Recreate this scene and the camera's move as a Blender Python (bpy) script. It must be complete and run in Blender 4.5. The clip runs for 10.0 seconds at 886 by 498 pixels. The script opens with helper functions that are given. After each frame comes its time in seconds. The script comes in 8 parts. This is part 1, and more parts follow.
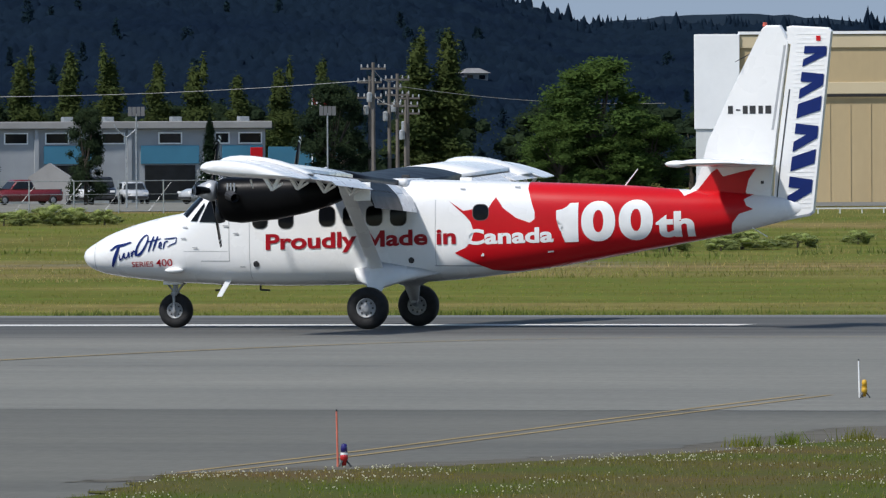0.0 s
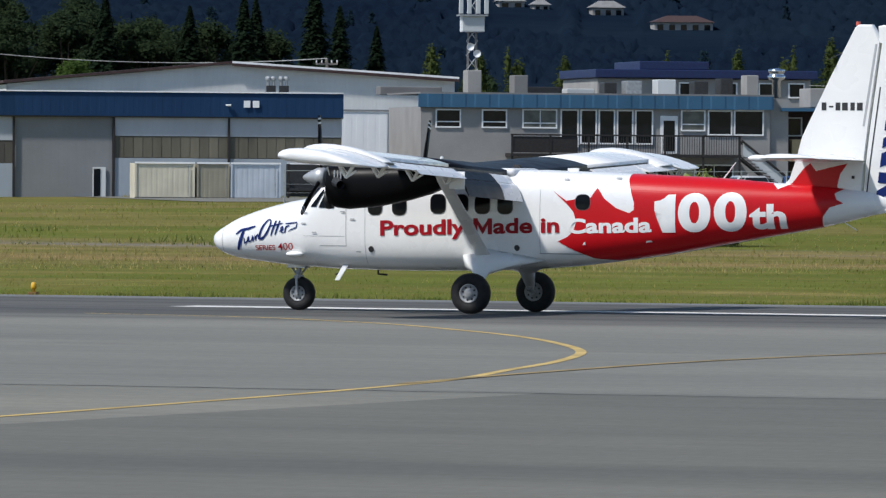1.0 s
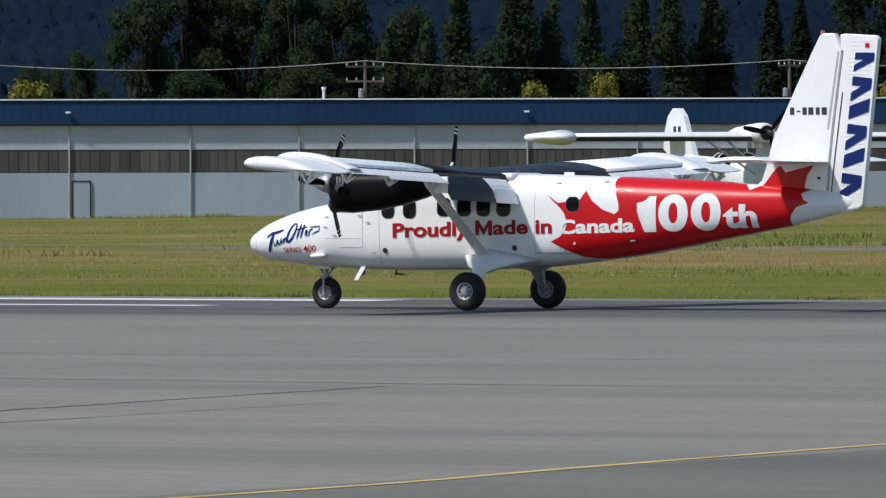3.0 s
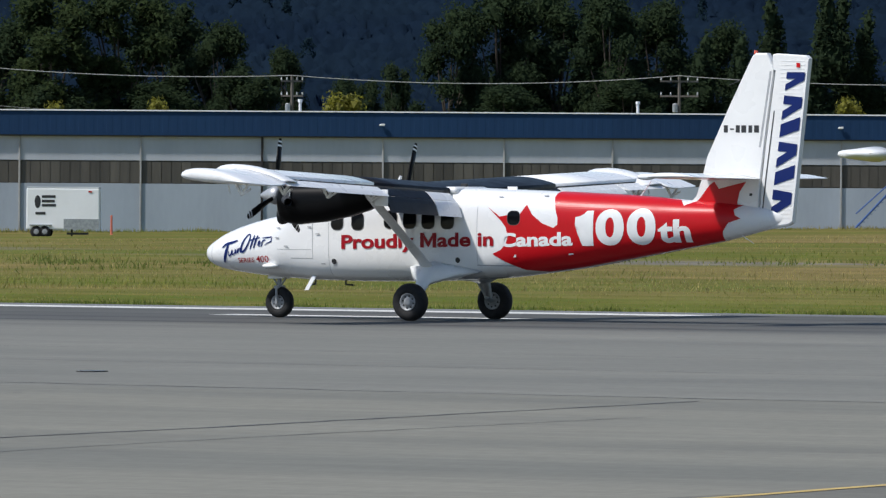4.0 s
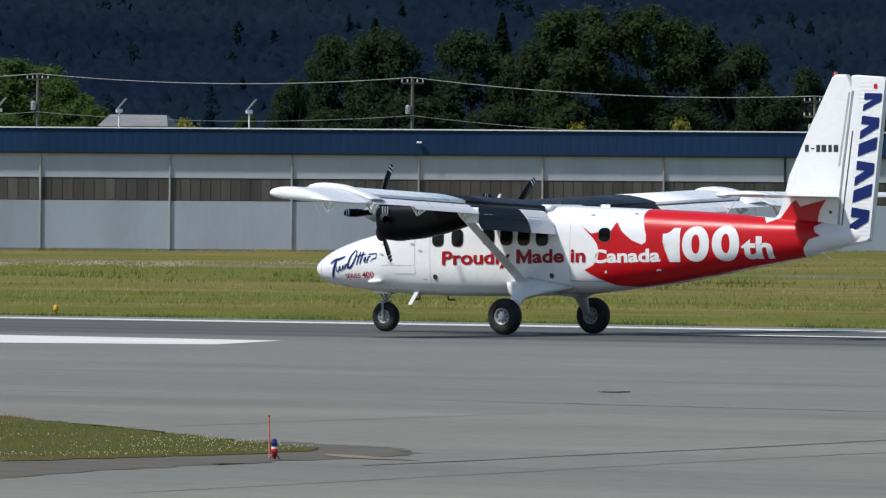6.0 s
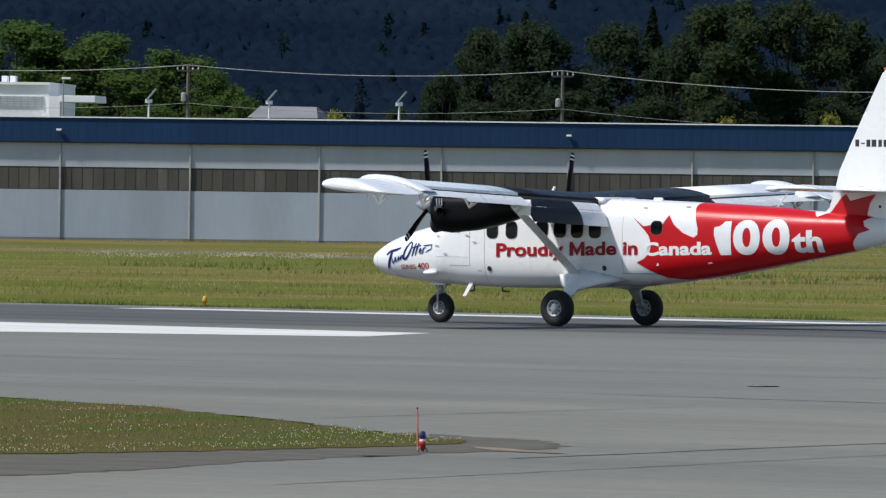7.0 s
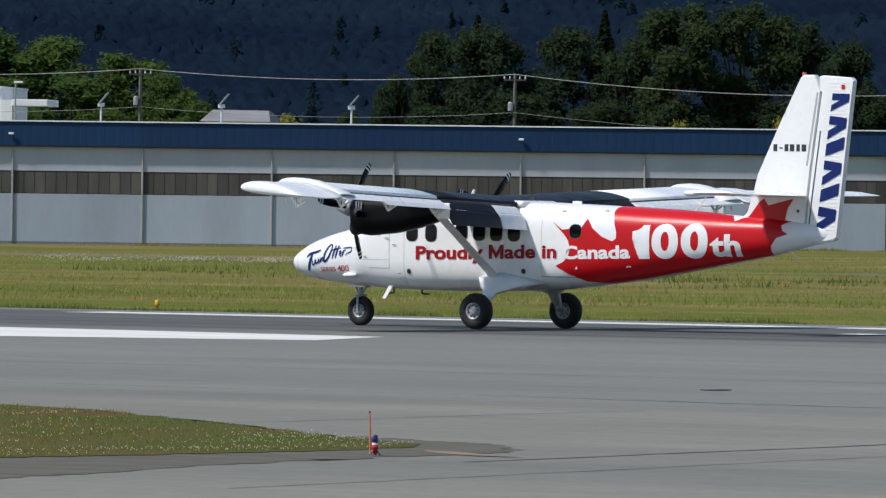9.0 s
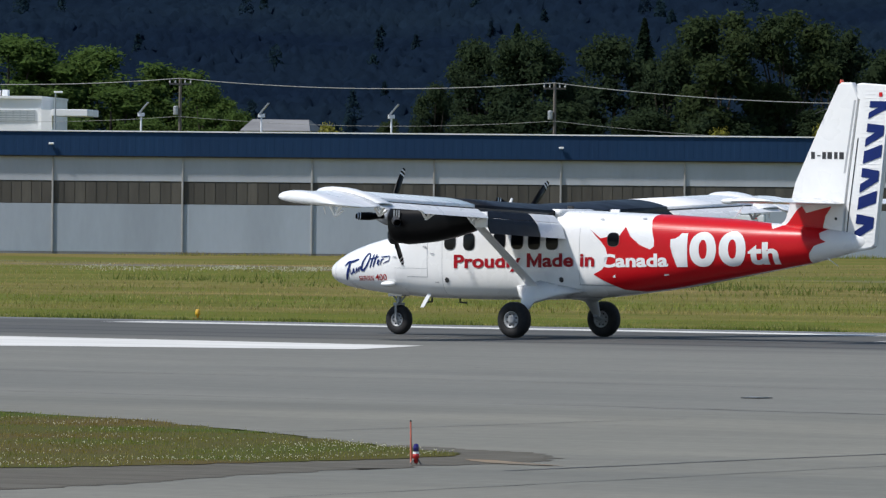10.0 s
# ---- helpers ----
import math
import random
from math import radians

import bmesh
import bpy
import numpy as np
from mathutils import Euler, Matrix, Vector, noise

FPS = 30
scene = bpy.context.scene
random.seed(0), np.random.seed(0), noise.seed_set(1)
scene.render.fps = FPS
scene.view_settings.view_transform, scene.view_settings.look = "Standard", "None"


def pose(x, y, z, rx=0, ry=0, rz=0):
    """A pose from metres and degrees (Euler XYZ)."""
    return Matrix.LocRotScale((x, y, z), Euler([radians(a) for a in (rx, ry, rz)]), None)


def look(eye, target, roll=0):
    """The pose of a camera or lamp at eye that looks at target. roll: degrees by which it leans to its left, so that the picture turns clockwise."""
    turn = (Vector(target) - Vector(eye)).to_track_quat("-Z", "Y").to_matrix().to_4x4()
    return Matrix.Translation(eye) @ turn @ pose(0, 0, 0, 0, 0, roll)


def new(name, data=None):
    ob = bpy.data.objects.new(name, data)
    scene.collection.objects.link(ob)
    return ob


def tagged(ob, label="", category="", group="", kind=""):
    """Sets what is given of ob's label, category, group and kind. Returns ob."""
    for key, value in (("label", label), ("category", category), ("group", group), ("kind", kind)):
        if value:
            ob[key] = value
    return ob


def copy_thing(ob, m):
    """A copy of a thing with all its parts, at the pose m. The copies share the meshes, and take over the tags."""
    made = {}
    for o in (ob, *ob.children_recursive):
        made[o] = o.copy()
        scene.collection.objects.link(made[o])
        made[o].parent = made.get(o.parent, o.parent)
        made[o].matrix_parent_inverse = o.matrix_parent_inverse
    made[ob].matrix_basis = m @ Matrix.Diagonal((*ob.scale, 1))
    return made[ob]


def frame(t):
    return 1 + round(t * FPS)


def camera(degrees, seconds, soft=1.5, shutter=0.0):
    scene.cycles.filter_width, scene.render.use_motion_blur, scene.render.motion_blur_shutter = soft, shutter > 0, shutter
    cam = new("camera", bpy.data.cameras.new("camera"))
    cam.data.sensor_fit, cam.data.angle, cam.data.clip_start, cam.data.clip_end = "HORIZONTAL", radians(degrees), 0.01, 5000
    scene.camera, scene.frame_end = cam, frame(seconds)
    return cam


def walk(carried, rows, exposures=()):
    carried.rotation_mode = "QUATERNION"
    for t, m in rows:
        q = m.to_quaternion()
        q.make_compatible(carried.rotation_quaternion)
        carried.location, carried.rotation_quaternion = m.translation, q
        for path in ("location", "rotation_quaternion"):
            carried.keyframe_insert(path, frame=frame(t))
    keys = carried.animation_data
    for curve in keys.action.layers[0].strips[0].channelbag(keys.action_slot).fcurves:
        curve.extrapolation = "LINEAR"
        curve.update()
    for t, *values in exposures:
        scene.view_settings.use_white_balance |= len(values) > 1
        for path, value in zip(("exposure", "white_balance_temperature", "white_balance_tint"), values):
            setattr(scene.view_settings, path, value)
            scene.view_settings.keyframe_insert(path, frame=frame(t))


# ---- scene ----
# ---- camera: fixed eye, panning with the aircraft ----
EYE = Vector((0.0, 0.0, 3.0))
RUNWAY_Y = 175.97          # line on which the aircraft rolls
cam = camera(5.5556, 10.0, soft=1.3)
# seconds, pan to the left of +y, tilt, roll (degrees)
PAN = [
    (0.0, 15.5794, -0.4479, -0.3037), (0.5, 18.6690, -0.4522, 0.2267), (1.0, 21.4552, -0.5134, 0.4387),
    (1.5, 23.2374, -0.4991, 0.5358), (2.0, 25.0900, -0.4510, 0.2814), (2.2, 26.1563, -0.4418, 0.3244),
    (3.3, 29.3289, -0.4521, 0.0441), (3.5, 29.7620, -0.4129, 0.3926), (4.0, 30.6765, -0.3945, 0.3818),
    (4.5, 31.7750, -0.4080, 0.0063), (5.0, 32.6802, -0.4233, 0.1648), (5.2, 32.9268, -0.3974, 0.0468),
    (6.3, 34.2863, -0.2838, 0.6640), (6.5, 34.4687, -0.2973, 0.7723), (7.0, 34.8929, -0.3398, 0.7171),
    (7.5, 35.0162, -0.3425, 0.5782), (8.0, 34.7220, -0.3233, 0.6977), (8.5, 34.4734, -0.3019, 0.7376),
    (9.0, 34.5944, -0.3129, 0.7074), (9.5, 34.7498, -0.2957, 0.6355), (10.0, 34.8478, -0.2606, 0.5406)]


def aim(pan, tilt, roll):
    p, t = radians(pan), radians(tilt)
    way = Vector((-math.sin(p) * math.cos(t), math.cos(p) * math.cos(t), math.sin(t)))
    return look(EYE, EYE + way * 100.0, roll)


walk(cam, [(t, aim(p, e, r)) for t, p, e, r in PAN])

# ---- daylight ----
world = bpy.data.worlds.new("sky")
scene.world = world
world.use_nodes = True
wn = world.node_tree.nodes
sky = wn.new("ShaderNodeTexSky")
sky.sky_type, sky.sun_disc = "NISHITA", False
sky.sun_elevation, sky.sun_rotation = radians(53), radians(217)
sky.air_density, sky.dust_density, sky.ozone_density = 1.0, 0.25, 2.5
wn["Background"].inputs["Strength"].default_value = 0.12
world.node_tree.links.new(sky.outputs[0], wn["Background"].inputs["Color"])
sun = new("sun", bpy.data.lights.new("sun", "SUN"))
sun.data.energy, sun.data.angle, sun.data.color = 4.65, radians(3.5), (1.0, 0.968, 0.935)
sun.matrix_world = look((-45, -60, 100), (0, 0, 0))
scene.view_settings.exposure = 0.0


# ---- material maker ----
def mat(name, col, rough=0.6, metal=0.0, vary=0.15, scale=6.0, fine=60.0, bump=0.0, stretch=(1, 1, 1), col2=None,
        island=0.0, rand=0.0, coat=0.0, spec=0.5, coords="Object", detail=4.0, soft=0.0, leafy=False):
    """A procedural surface: two scales of variation in tone, roughness and relief."""
    m = bpy.data.materials.new(name)
    m.use_nodes = True
    nt = m.node_tree
    n, l = nt.nodes, nt.links
    b = n["Principled BSDF"]
    b.inputs["Metallic"].default_value = metal
    b.inputs["Roughness"].default_value = rough
    b.inputs["Coat Weight"].default_value = coat
    b.inputs["Specular IOR Level"].default_value = spec
    tc = n.new("ShaderNodeTexCoord")
    mp = n.new("ShaderNodeMapping")
    mp.inputs["Scale"].default_value = stretch
    l.new(tc.outputs[coords], mp.inputs["Vector"])
    big, small = n.new("ShaderNodeTexNoise"), n.new("ShaderNodeTexNoise")
    big.inputs["Scale"].default_value, small.inputs["Scale"].default_value = scale, fine
    big.inputs["Detail"].default_value = small.inputs["Detail"].default_value = detail
    l.new(mp.outputs[0], big.inputs["Vector"])
    l.new(mp.outputs[0], small.inputs["Vector"])
    mix = n.new("ShaderNodeMix")
    mix.data_type = "RGBA"
    c2 = col2 if col2 else tuple(c * (1 - 2 * vary) for c in col)
    mix.inputs["A"].default_value = (*col, 1)
    mix.inputs["B"].default_value = (*c2, 1)
    ramp = n.new("ShaderNodeMapRange")
    ramp.inputs["From Min"].default_value, ramp.inputs["From Max"].default_value = 0.35, 0.68
    l.new(big.outputs["Fac"], ramp.inputs["Value"])
    l.new(ramp.outputs["Result"], mix.inputs["Factor"])
    hsv = n.new("ShaderNodeHueSaturation")
    l.new(mix.outputs["Result"], hsv.inputs["Color"])
    val = n.new("ShaderNodeMapRange")
    val.inputs["To Min"].default_value, val.inputs["To Max"].default_value = 1 - vary, 1 + vary
    l.new(small.outputs["Fac"], val.inputs["Value"])
    out = val.outputs["Result"]
    for amount, node, sock in ((island, "ShaderNodeNewGeometry", "Random Per Island"), (rand, "ShaderNodeObjectInfo", "Random")):
        if amount:
            g = n.new(node)
            r = n.new("ShaderNodeMapRange")
            r.inputs["To Min"].default_value, r.inputs["To Max"].default_value = 1 - amount, 1 + amount
            l.new(g.outputs[sock], r.inputs["Value"])
            mul = n.new("ShaderNodeMath")
            mul.operation = "MULTIPLY"
            l.new(out, mul.inputs[0])
            l.new(r.outputs["Result"], mul.inputs[1])
            out = mul.outputs[0]
    l.new(out, hsv.inputs["Value"])
    l.new(hsv.outputs["Color"], b.inputs["Base Color"])
    rr = n.new("ShaderNodeMapRange")
    rr.inputs["To Min"].default_value, rr.inputs["To Max"].default_value = max(rough - 0.12, 0.02), min(rough + 0.12, 1)
    l.new(big.outputs["Fac"], rr.inputs["Value"])
    l.new(rr.outputs["Result"], b.inputs["Roughness"])
    if soft:
        # foliage scatters light all round: its shading leans towards the open sky
        g = n.new("ShaderNodeNewGeometry")
        sc, ad = n.new("ShaderNodeVectorMath"), n.new("ShaderNodeVectorMath")
        sc.operation, ad.operation = "SCALE", "ADD"
        sc.inputs["Scale"].default_value = 1 - soft
        ad.inputs[1].default_value = (-0.1 * soft, -0.45 * soft, 0.75 * soft)
        nm = n.new("ShaderNodeVectorMath")
        nm.operation = "NORMALIZE"
        l.new(g.outputs["Normal"], sc.inputs[0])
        l.new(sc.outputs[0], ad.inputs[0])
        l.new(ad.outputs[0], nm.inputs[0])
        l.new(nm.outputs[0], b.inputs["Normal"])
    if leafy:
        # thin leaves pass on about as much light as they throw back
        tr, add = n.new("ShaderNodeBsdfTranslucent"), n.new("ShaderNodeAddShader")
        l.new(hsv.outputs["Color"], tr.inputs["Color"])
        l.new(b.outputs[0], add.inputs[0])
        l.new(tr.outputs[0], add.inputs[1])
        l.new(add.outputs[0], n["Material Output"].inputs["Surface"])
    if bump:
        bp = n.new("ShaderNodeBump")
        bp.inputs["Strength"].default_value, bp.inputs["Distance"].default_value = bump, 0.02
        l.new(small.outputs["Fac"], bp.inputs["Height"])
        l.new(bp.outputs["Normal"], b.inputs["Normal"])
    return m


def wide_noise(nt, sx, sy, detail=4.0, shift=0.0):
    """Noise over the field by world place, with its own grain along x and y."""
    n, l = nt.nodes, nt.links
    g, mp, tx = n.new("ShaderNodeNewGeometry"), n.new("ShaderNodeMapping"), n.new("ShaderNodeTexNoise")
    mp.inputs["Scale"].default_value = (sx, sy, 1)
    mp.inputs["Location"].default_value = (shift, shift, 0)
    tx.inputs["Scale"].default_value, tx.inputs["Detail"].default_value = 1.0, detail
    l.new(g.outputs["Position"], mp.inputs["Vector"])
    l.new(mp.outputs[0], tx.inputs["Vector"])
    return tx.outputs["Fac"]


def ranged(nt, sock, a, b, c, d, smooth=False):
    r = nt.nodes.new("ShaderNodeMapRange")
    r.interpolation_type = "SMOOTHSTEP" if smooth else "LINEAR"
    for k, q in zip(("From Min", "From Max", "To Min", "To Max"), (a, b, c, d)):
        r.inputs[k].default_value = q
    nt.links.new(sock, r.inputs["Value"])
    return r.outputs["Result"]


def sums(nt, op, a, b, clamp=False):
    m = nt.nodes.new("ShaderNodeMath")
    m.operation, m.use_clamp = op, clamp
    for k, q in enumerate((a, b)):
        if hasattr(q, "links"):
            nt.links.new(q, m.inputs[k])
        else:
            m.inputs[k].default_value = q
    return m.outputs[0]


def blend(nt, fac, a, b):
    m = nt.nodes.new("ShaderNodeMix")
    m.data_type = "RGBA"
    nt.links.new(fac, m.inputs["Factor"])
    for k, q in (("A", a), ("B", b)):
        if hasattr(q, "links"):
            nt.links.new(q, m.inputs[k])
        else:
            m.inputs[k].default_value = (*q, 1)
    return m.outputs["Result"]


def toned(nt, colour, *factors):
    v = factors[0]
    for f in factors[1:]:
        v = sums(nt, "MULTIPLY", v, f)
    h = nt.nodes.new("ShaderNodeHueSaturation")
    nt.links.new(colour, h.inputs["Color"])
    nt.links.new(v, h.inputs["Value"])
    return h.outputs["Color"]


def begun(name, rough, spec):
    m = bpy.data.materials.new(name)
    m.use_nodes = True
    b = m.node_tree.nodes["Principled BSDF"]
    b.inputs["Roughness"].default_value, b.inputs["Specular IOR Level"].default_value = rough, spec
    return m, m.node_tree, b


def place_y(nt):
    g, p = nt.nodes.new("ShaderNodeNewGeometry"), nt.nodes.new("ShaderNodeSeparateXYZ")
    nt.links.new(g.outputs["Position"], p.inputs[0])
    return p.outputs["X"], p.outputs["Y"]


def meadow(name, green, dry, lush, dirt=None, island=0.0, leafy=False):
    """Airfield grass in long mown and sun-dried streaks along the runway, with a worn track across it."""
    m, nt, b = begun(name, 0.95, 0.03)
    x, y = place_y(nt)
    big, mid = wide_noise(nt, .011, .045, 3), wide_noise(nt, .10, .16, 4, 30)
    streak, grain = wide_noise(nt, .9, .22, 3, 7), wide_noise(nt, 7, .8, 3, 3)
    ramp = nt.nodes.new("ShaderNodeValToRGB")
    nt.links.new(ranged(nt, y, 191, 391, 0, 1), ramp.inputs["Fac"])
    e = ramp.color_ramp.elements
    e[0].position, e[1].position = 0.0, 1.0
    e[0].color, e[1].color = (.30, .30, .30, 1), (.5, .5, .5, 1)
    for at, q in ((.12, .18), (.26, .30), (.36, .62), (.46, .80), (.54, .55), (.66, .32), (.80, .52)):
        e.new(at).color = (q, q, q, 1)
    dryness = sums(nt, "ADD", sums(nt, "ADD", ramp.outputs["Color"], ranged(nt, big, .34, .66, -.62, .28)), ranged(nt, mid, .3, .7, -.38, .38), True)
    col = blend(nt, ranged(nt, streak, .36, .66, 0, 1), green, lush)
    col = blend(nt, dryness, col, dry)
    if dirt:
        # the worn track bends away from the runway towards its far end
        bent = sums(nt, "SUBTRACT", y, sums(nt, "MULTIPLY", sums(nt, "MAXIMUM", sums(nt, "MULTIPLY", x, -1.0), 170.0), .60))
        off = nt.nodes.new("ShaderNodeMath")
        off.operation = "ABSOLUTE"
        nt.links.new(sums(nt, "SUBTRACT", bent, 201.5), off.inputs[0])
        worn = sums(nt, "MULTIPLY", ranged(nt, off.outputs[0], 3, 8, 1, 0, True), ranged(nt, wide_noise(nt, .05, .12, 3, 11), .42, .56, 0, .95))
        col = blend(nt, worn, col, dirt)
    parts = [ranged(nt, mid, .3, .7, .86, 1.14), ranged(nt, streak, .3, .7, .80, 1.20), ranged(nt, grain, .3, .7, .78, 1.22)]
    if island:
        g = nt.nodes.new("ShaderNodeNewGeometry")
        parts.append(ranged(nt, g.outputs["Random Per Island"], 0, 1, 1 - island, 1 + island))
    col = toned(nt, col, *parts)
    nt.links.new(col, b.inputs["Base Color"])
    if leafy:
        tr, add = nt.nodes.new("ShaderNodeBsdfTranslucent"), nt.nodes.new("ShaderNodeAddShader")
        nt.links.new(col, tr.inputs["Color"])
        nt.links.new(b.outputs[0], add.inputs[0])
        nt.links.new(tr.outputs[0], add.inputs[1])
        nt.links.new(add.outputs[0], nt.nodes["Material Output"].inputs["Surface"])
    return m


def paving(name, pale, deep, tyre=None):
    """Weathered asphalt: broad worn lanes, patches, fine grit; tyre marks darken it towards the runway."""
    m, nt, b = begun(name, 0.9, 0.3)
    x, y = place_y(nt)
    lane, patch = wide_noise(nt, .012, .11, 4), wide_noise(nt, .07, .16, 5, 21)
    streak, grit = wide_noise(nt, .35, 1.3, 4, 5), wide_noise(nt, 9, 2.2, 3, 2)
    col = blend(nt, ranged(nt, lane, .36, .64, 0, 1), pale, deep)
    if tyre:
        edge = sums(nt, "ADD", y, ranged(nt, wide_noise(nt, .03, .3, 4, 9), .3, .7, -3.2, 3.2))
        lanes = wide_noise(nt, .004, .55, 3, 14)
        dark = sums(nt, "MULTIPLY", ranged(nt, edge, 160.5, 171.5, 0, 1, True), ranged(nt, lanes, .38, .62, .62, 1.0))
        col = blend(nt, dark, col, tyre)
    col = toned(nt, col, ranged(nt, patch, .32, .68, .90, 1.10), ranged(nt, streak, .3, .7, .93, 1.07), ranged(nt, grit, .3, .7, .90, 1.10))
    nt.links.new(col, b.inputs["Base Color"])
    nt.links.new(ranged(nt, patch, .3, .7, .82, .96), b.inputs["Roughness"])
    return m


def glass(name, col=(0.02, 0.025, 0.03), rough=0.06):
    """Dark glazing seen from outside: black behind a glossy pane."""
    return mat(name, col, rough, vary=0.2, scale=1.5, fine=9, spec=0.2)


WHITE = mat("white_aircraft_paint", (0.80, 0.80, 0.79), 0.28, vary=0.02, scale=1.2, fine=14, coat=0.4)
RED = mat("red_aircraft_paint", (0.51, 0.006, 0.011), 0.35, vary=0.04, scale=1.5, fine=20, coat=0.08, spec=0.22)
DEEPRED = mat("dark_red_lettering", (0.33, 0.004, 0.012), 0.4, vary=0.05, spec=0.2)
LETTER = mat("white_lettering", (0.8, 0.8, 0.79), 0.35, vary=0.03)
NAVY = mat("navy_lettering", (0.007, 0.020, 0.125), 0.4, vary=0.06, spec=0.2)
BLACK = mat("black_nacelle_paint", (0.0035, 0.0035, 0.004), 0.38, vary=0.25, scale=3, spec=0.10)
WINGBLACK = mat("black_wing_walk", (0.0060, 0.0066, 0.0095), 0.45, vary=0.2, scale=3, spec=0.22)
RUBBER = mat("tyre_rubber", (0.009, 0.009, 0.010), 0.8, vary=0.2, scale=9, bump=0.3)
ALLOY = mat("wheel_alloy", (0.33, 0.34, 0.35), 0.5, metal=0.1, vary=0.15, scale=9)
SPINNER = mat("grey_metal_spinner", (0.42, 0.43, 0.44), 0.45, metal=0.5, vary=0.06)
CHROME = mat("polished_spinner", (0.72, 0.73, 0.75), 0.16, metal=1.0, vary=0.04)
STEEL = mat("galvanised_steel", (0.42, 0.44, 0.45), 0.5, metal=0.6, vary=0.15)
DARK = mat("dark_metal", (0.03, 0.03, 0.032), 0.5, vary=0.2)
PANE = mat("aircraft_glazing", (0.006, 0.007, 0.009), 0.08, vary=0.2, scale=1.5, fine=9, spec=0.14)
RIMDARK = mat("dark_window_seal", (0.10, 0.10, 0.10), 0.5, vary=0.1)
GREYLINE = mat("panel_line", (0.42, 0.43, 0.44), 0.5, vary=0.1)


# ---- mesh helpers ----
def part(name, bm, material, parent=None, label="", smooth=False, at=None):
    """Links a bmesh as one mesh object under a thing or a part."""
    me = bpy.data.meshes.new(name)
    if smooth:
        for f in bm.faces:
            f.smooth = True
    bm.to_mesh(me)
    bm.free()
    for m in material if isinstance(material, (list, tuple)) else (material,):
        me.materials.append(m)
    ob = new(name, me)
    if parent is not None:
        ob.parent = parent
    if at is not None:
        ob.matrix_basis = at
    return tagged(ob, label)


def thing(name, m, label, category, group="", kind=""):
    ob = new(name)
    ob.empty_display_size = 0.3
    ob.matrix_basis = m
    return tagged(ob, label, category, group, kind)


def sheet(name, verts, faces, material, parent=None, label=""):
    me = bpy.data.meshes.new(name)
    me.from_pydata(verts, [], faces)
    me.materials.append(material)
    ob = new(name, me)
    if parent is not None:
        ob.parent = parent
    return tagged(ob, label)


def box(bm, x0, x1, y0, y1, z0, z1, bevel=0.0):
    r = bmesh.ops.create_cube(bm, size=1.0, matrix=Matrix.Translation(((x0 + x1) / 2, (y0 + y1) / 2, (z0 + z1) / 2))
                              @ Matrix.Diagonal((abs(x1 - x0), abs(y1 - y0), abs(z1 - z0), 1)))
    if bevel:
        es = list({e for v in r["verts"] for e in v.link_edges})
        bmesh.ops.bevel(bm, geom=es, offset=bevel, segments=2, profile=0.6, affect="EDGES")
    return bm


def boxes(*dims, bevel=0.0):
    bm = bmesh.new()
    for d in dims:
        box(bm, *d, bevel=bevel)
    return bm


def tube(bm, a, b, r0, r1=None, seg=8, caps=True):
    a, b = Vector(a), Vector(b)
    r1 = r0 if r1 is None else r1
    d = b - a
    m = Matrix.Translation((a + b) / 2) @ d.to_track_quat("Z", "Y").to_matrix().to_4x4()
    bmesh.ops.create_cone(bm, cap_ends=caps, segments=seg, radius1=r0, radius2=r1, depth=d.length, matrix=m)
    return bm


def loft(bm, rings, closed=True, cap=True):
    """Skins a list of rings of points, all of one length."""
    vs = [[bm.verts.new(p) for p in r] for r in rings]
    n = len(rings[0])
    for a, b in zip(vs, vs[1:]):
        for i in range(n if closed else n - 1):
            j = (i + 1) % n
            bm.faces.new((a[i], a[j], b[j], b[i]))
    if cap:
        bm.faces.new(list(reversed(vs[0])))
        bm.faces.new(vs[-1])
    bmesh.ops.recalc_face_normals(bm, faces=bm.faces[:])
    return bm


def lathe(bm, profile, axis="Y", seg=24, centre=(0, 0, 0)):
    """Turns (radius, along) pairs about an axis through centre."""
    c = Vector(centre)
    rings = []
    for r, h in profile:
        ring = []
        for i in range(seg):
            a = 2 * math.pi * i / seg
            u, v = r * math.cos(a), r * math.sin(a)
            ring.append(c + Vector({"Y": (u, h, v), "X": (h, u, v), "Z": (u, v, h)}[axis]))
        rings.append(ring)
    return loft(bm, rings)


def smooth_curve(xs, ys, q):
    """Monotone cubic through the given stations, at q."""
    xs, ys, q = np.asarray(xs, float), np.asarray(ys, float), np.asarray(q, float)
    d = np.diff(ys) / np.diff(xs)
    m = np.zeros(len(xs))
    m[0], m[-1] = d[0], d[-1]
    for i in range(1, len(xs) - 1):
        m[i] = 0 if d[i - 1] * d[i] <= 0 else 2 * d[i - 1] * d[i] / (d[i - 1] + d[i])
    k = np.clip(np.searchsorted(xs, q) - 1, 0, len(xs) - 2)
    h = xs[k + 1] - xs[k]
    t = np.clip((q - xs[k]) / h, 0, 1)
    return ((2 * t**3 - 3 * t**2 + 1) * ys[k] + (t**3 - 2 * t**2 + t) * h * m[k]
            + (-2 * t**3 + 3 * t**2) * ys[k + 1] + (t**3 - t**2) * h * m[k + 1])


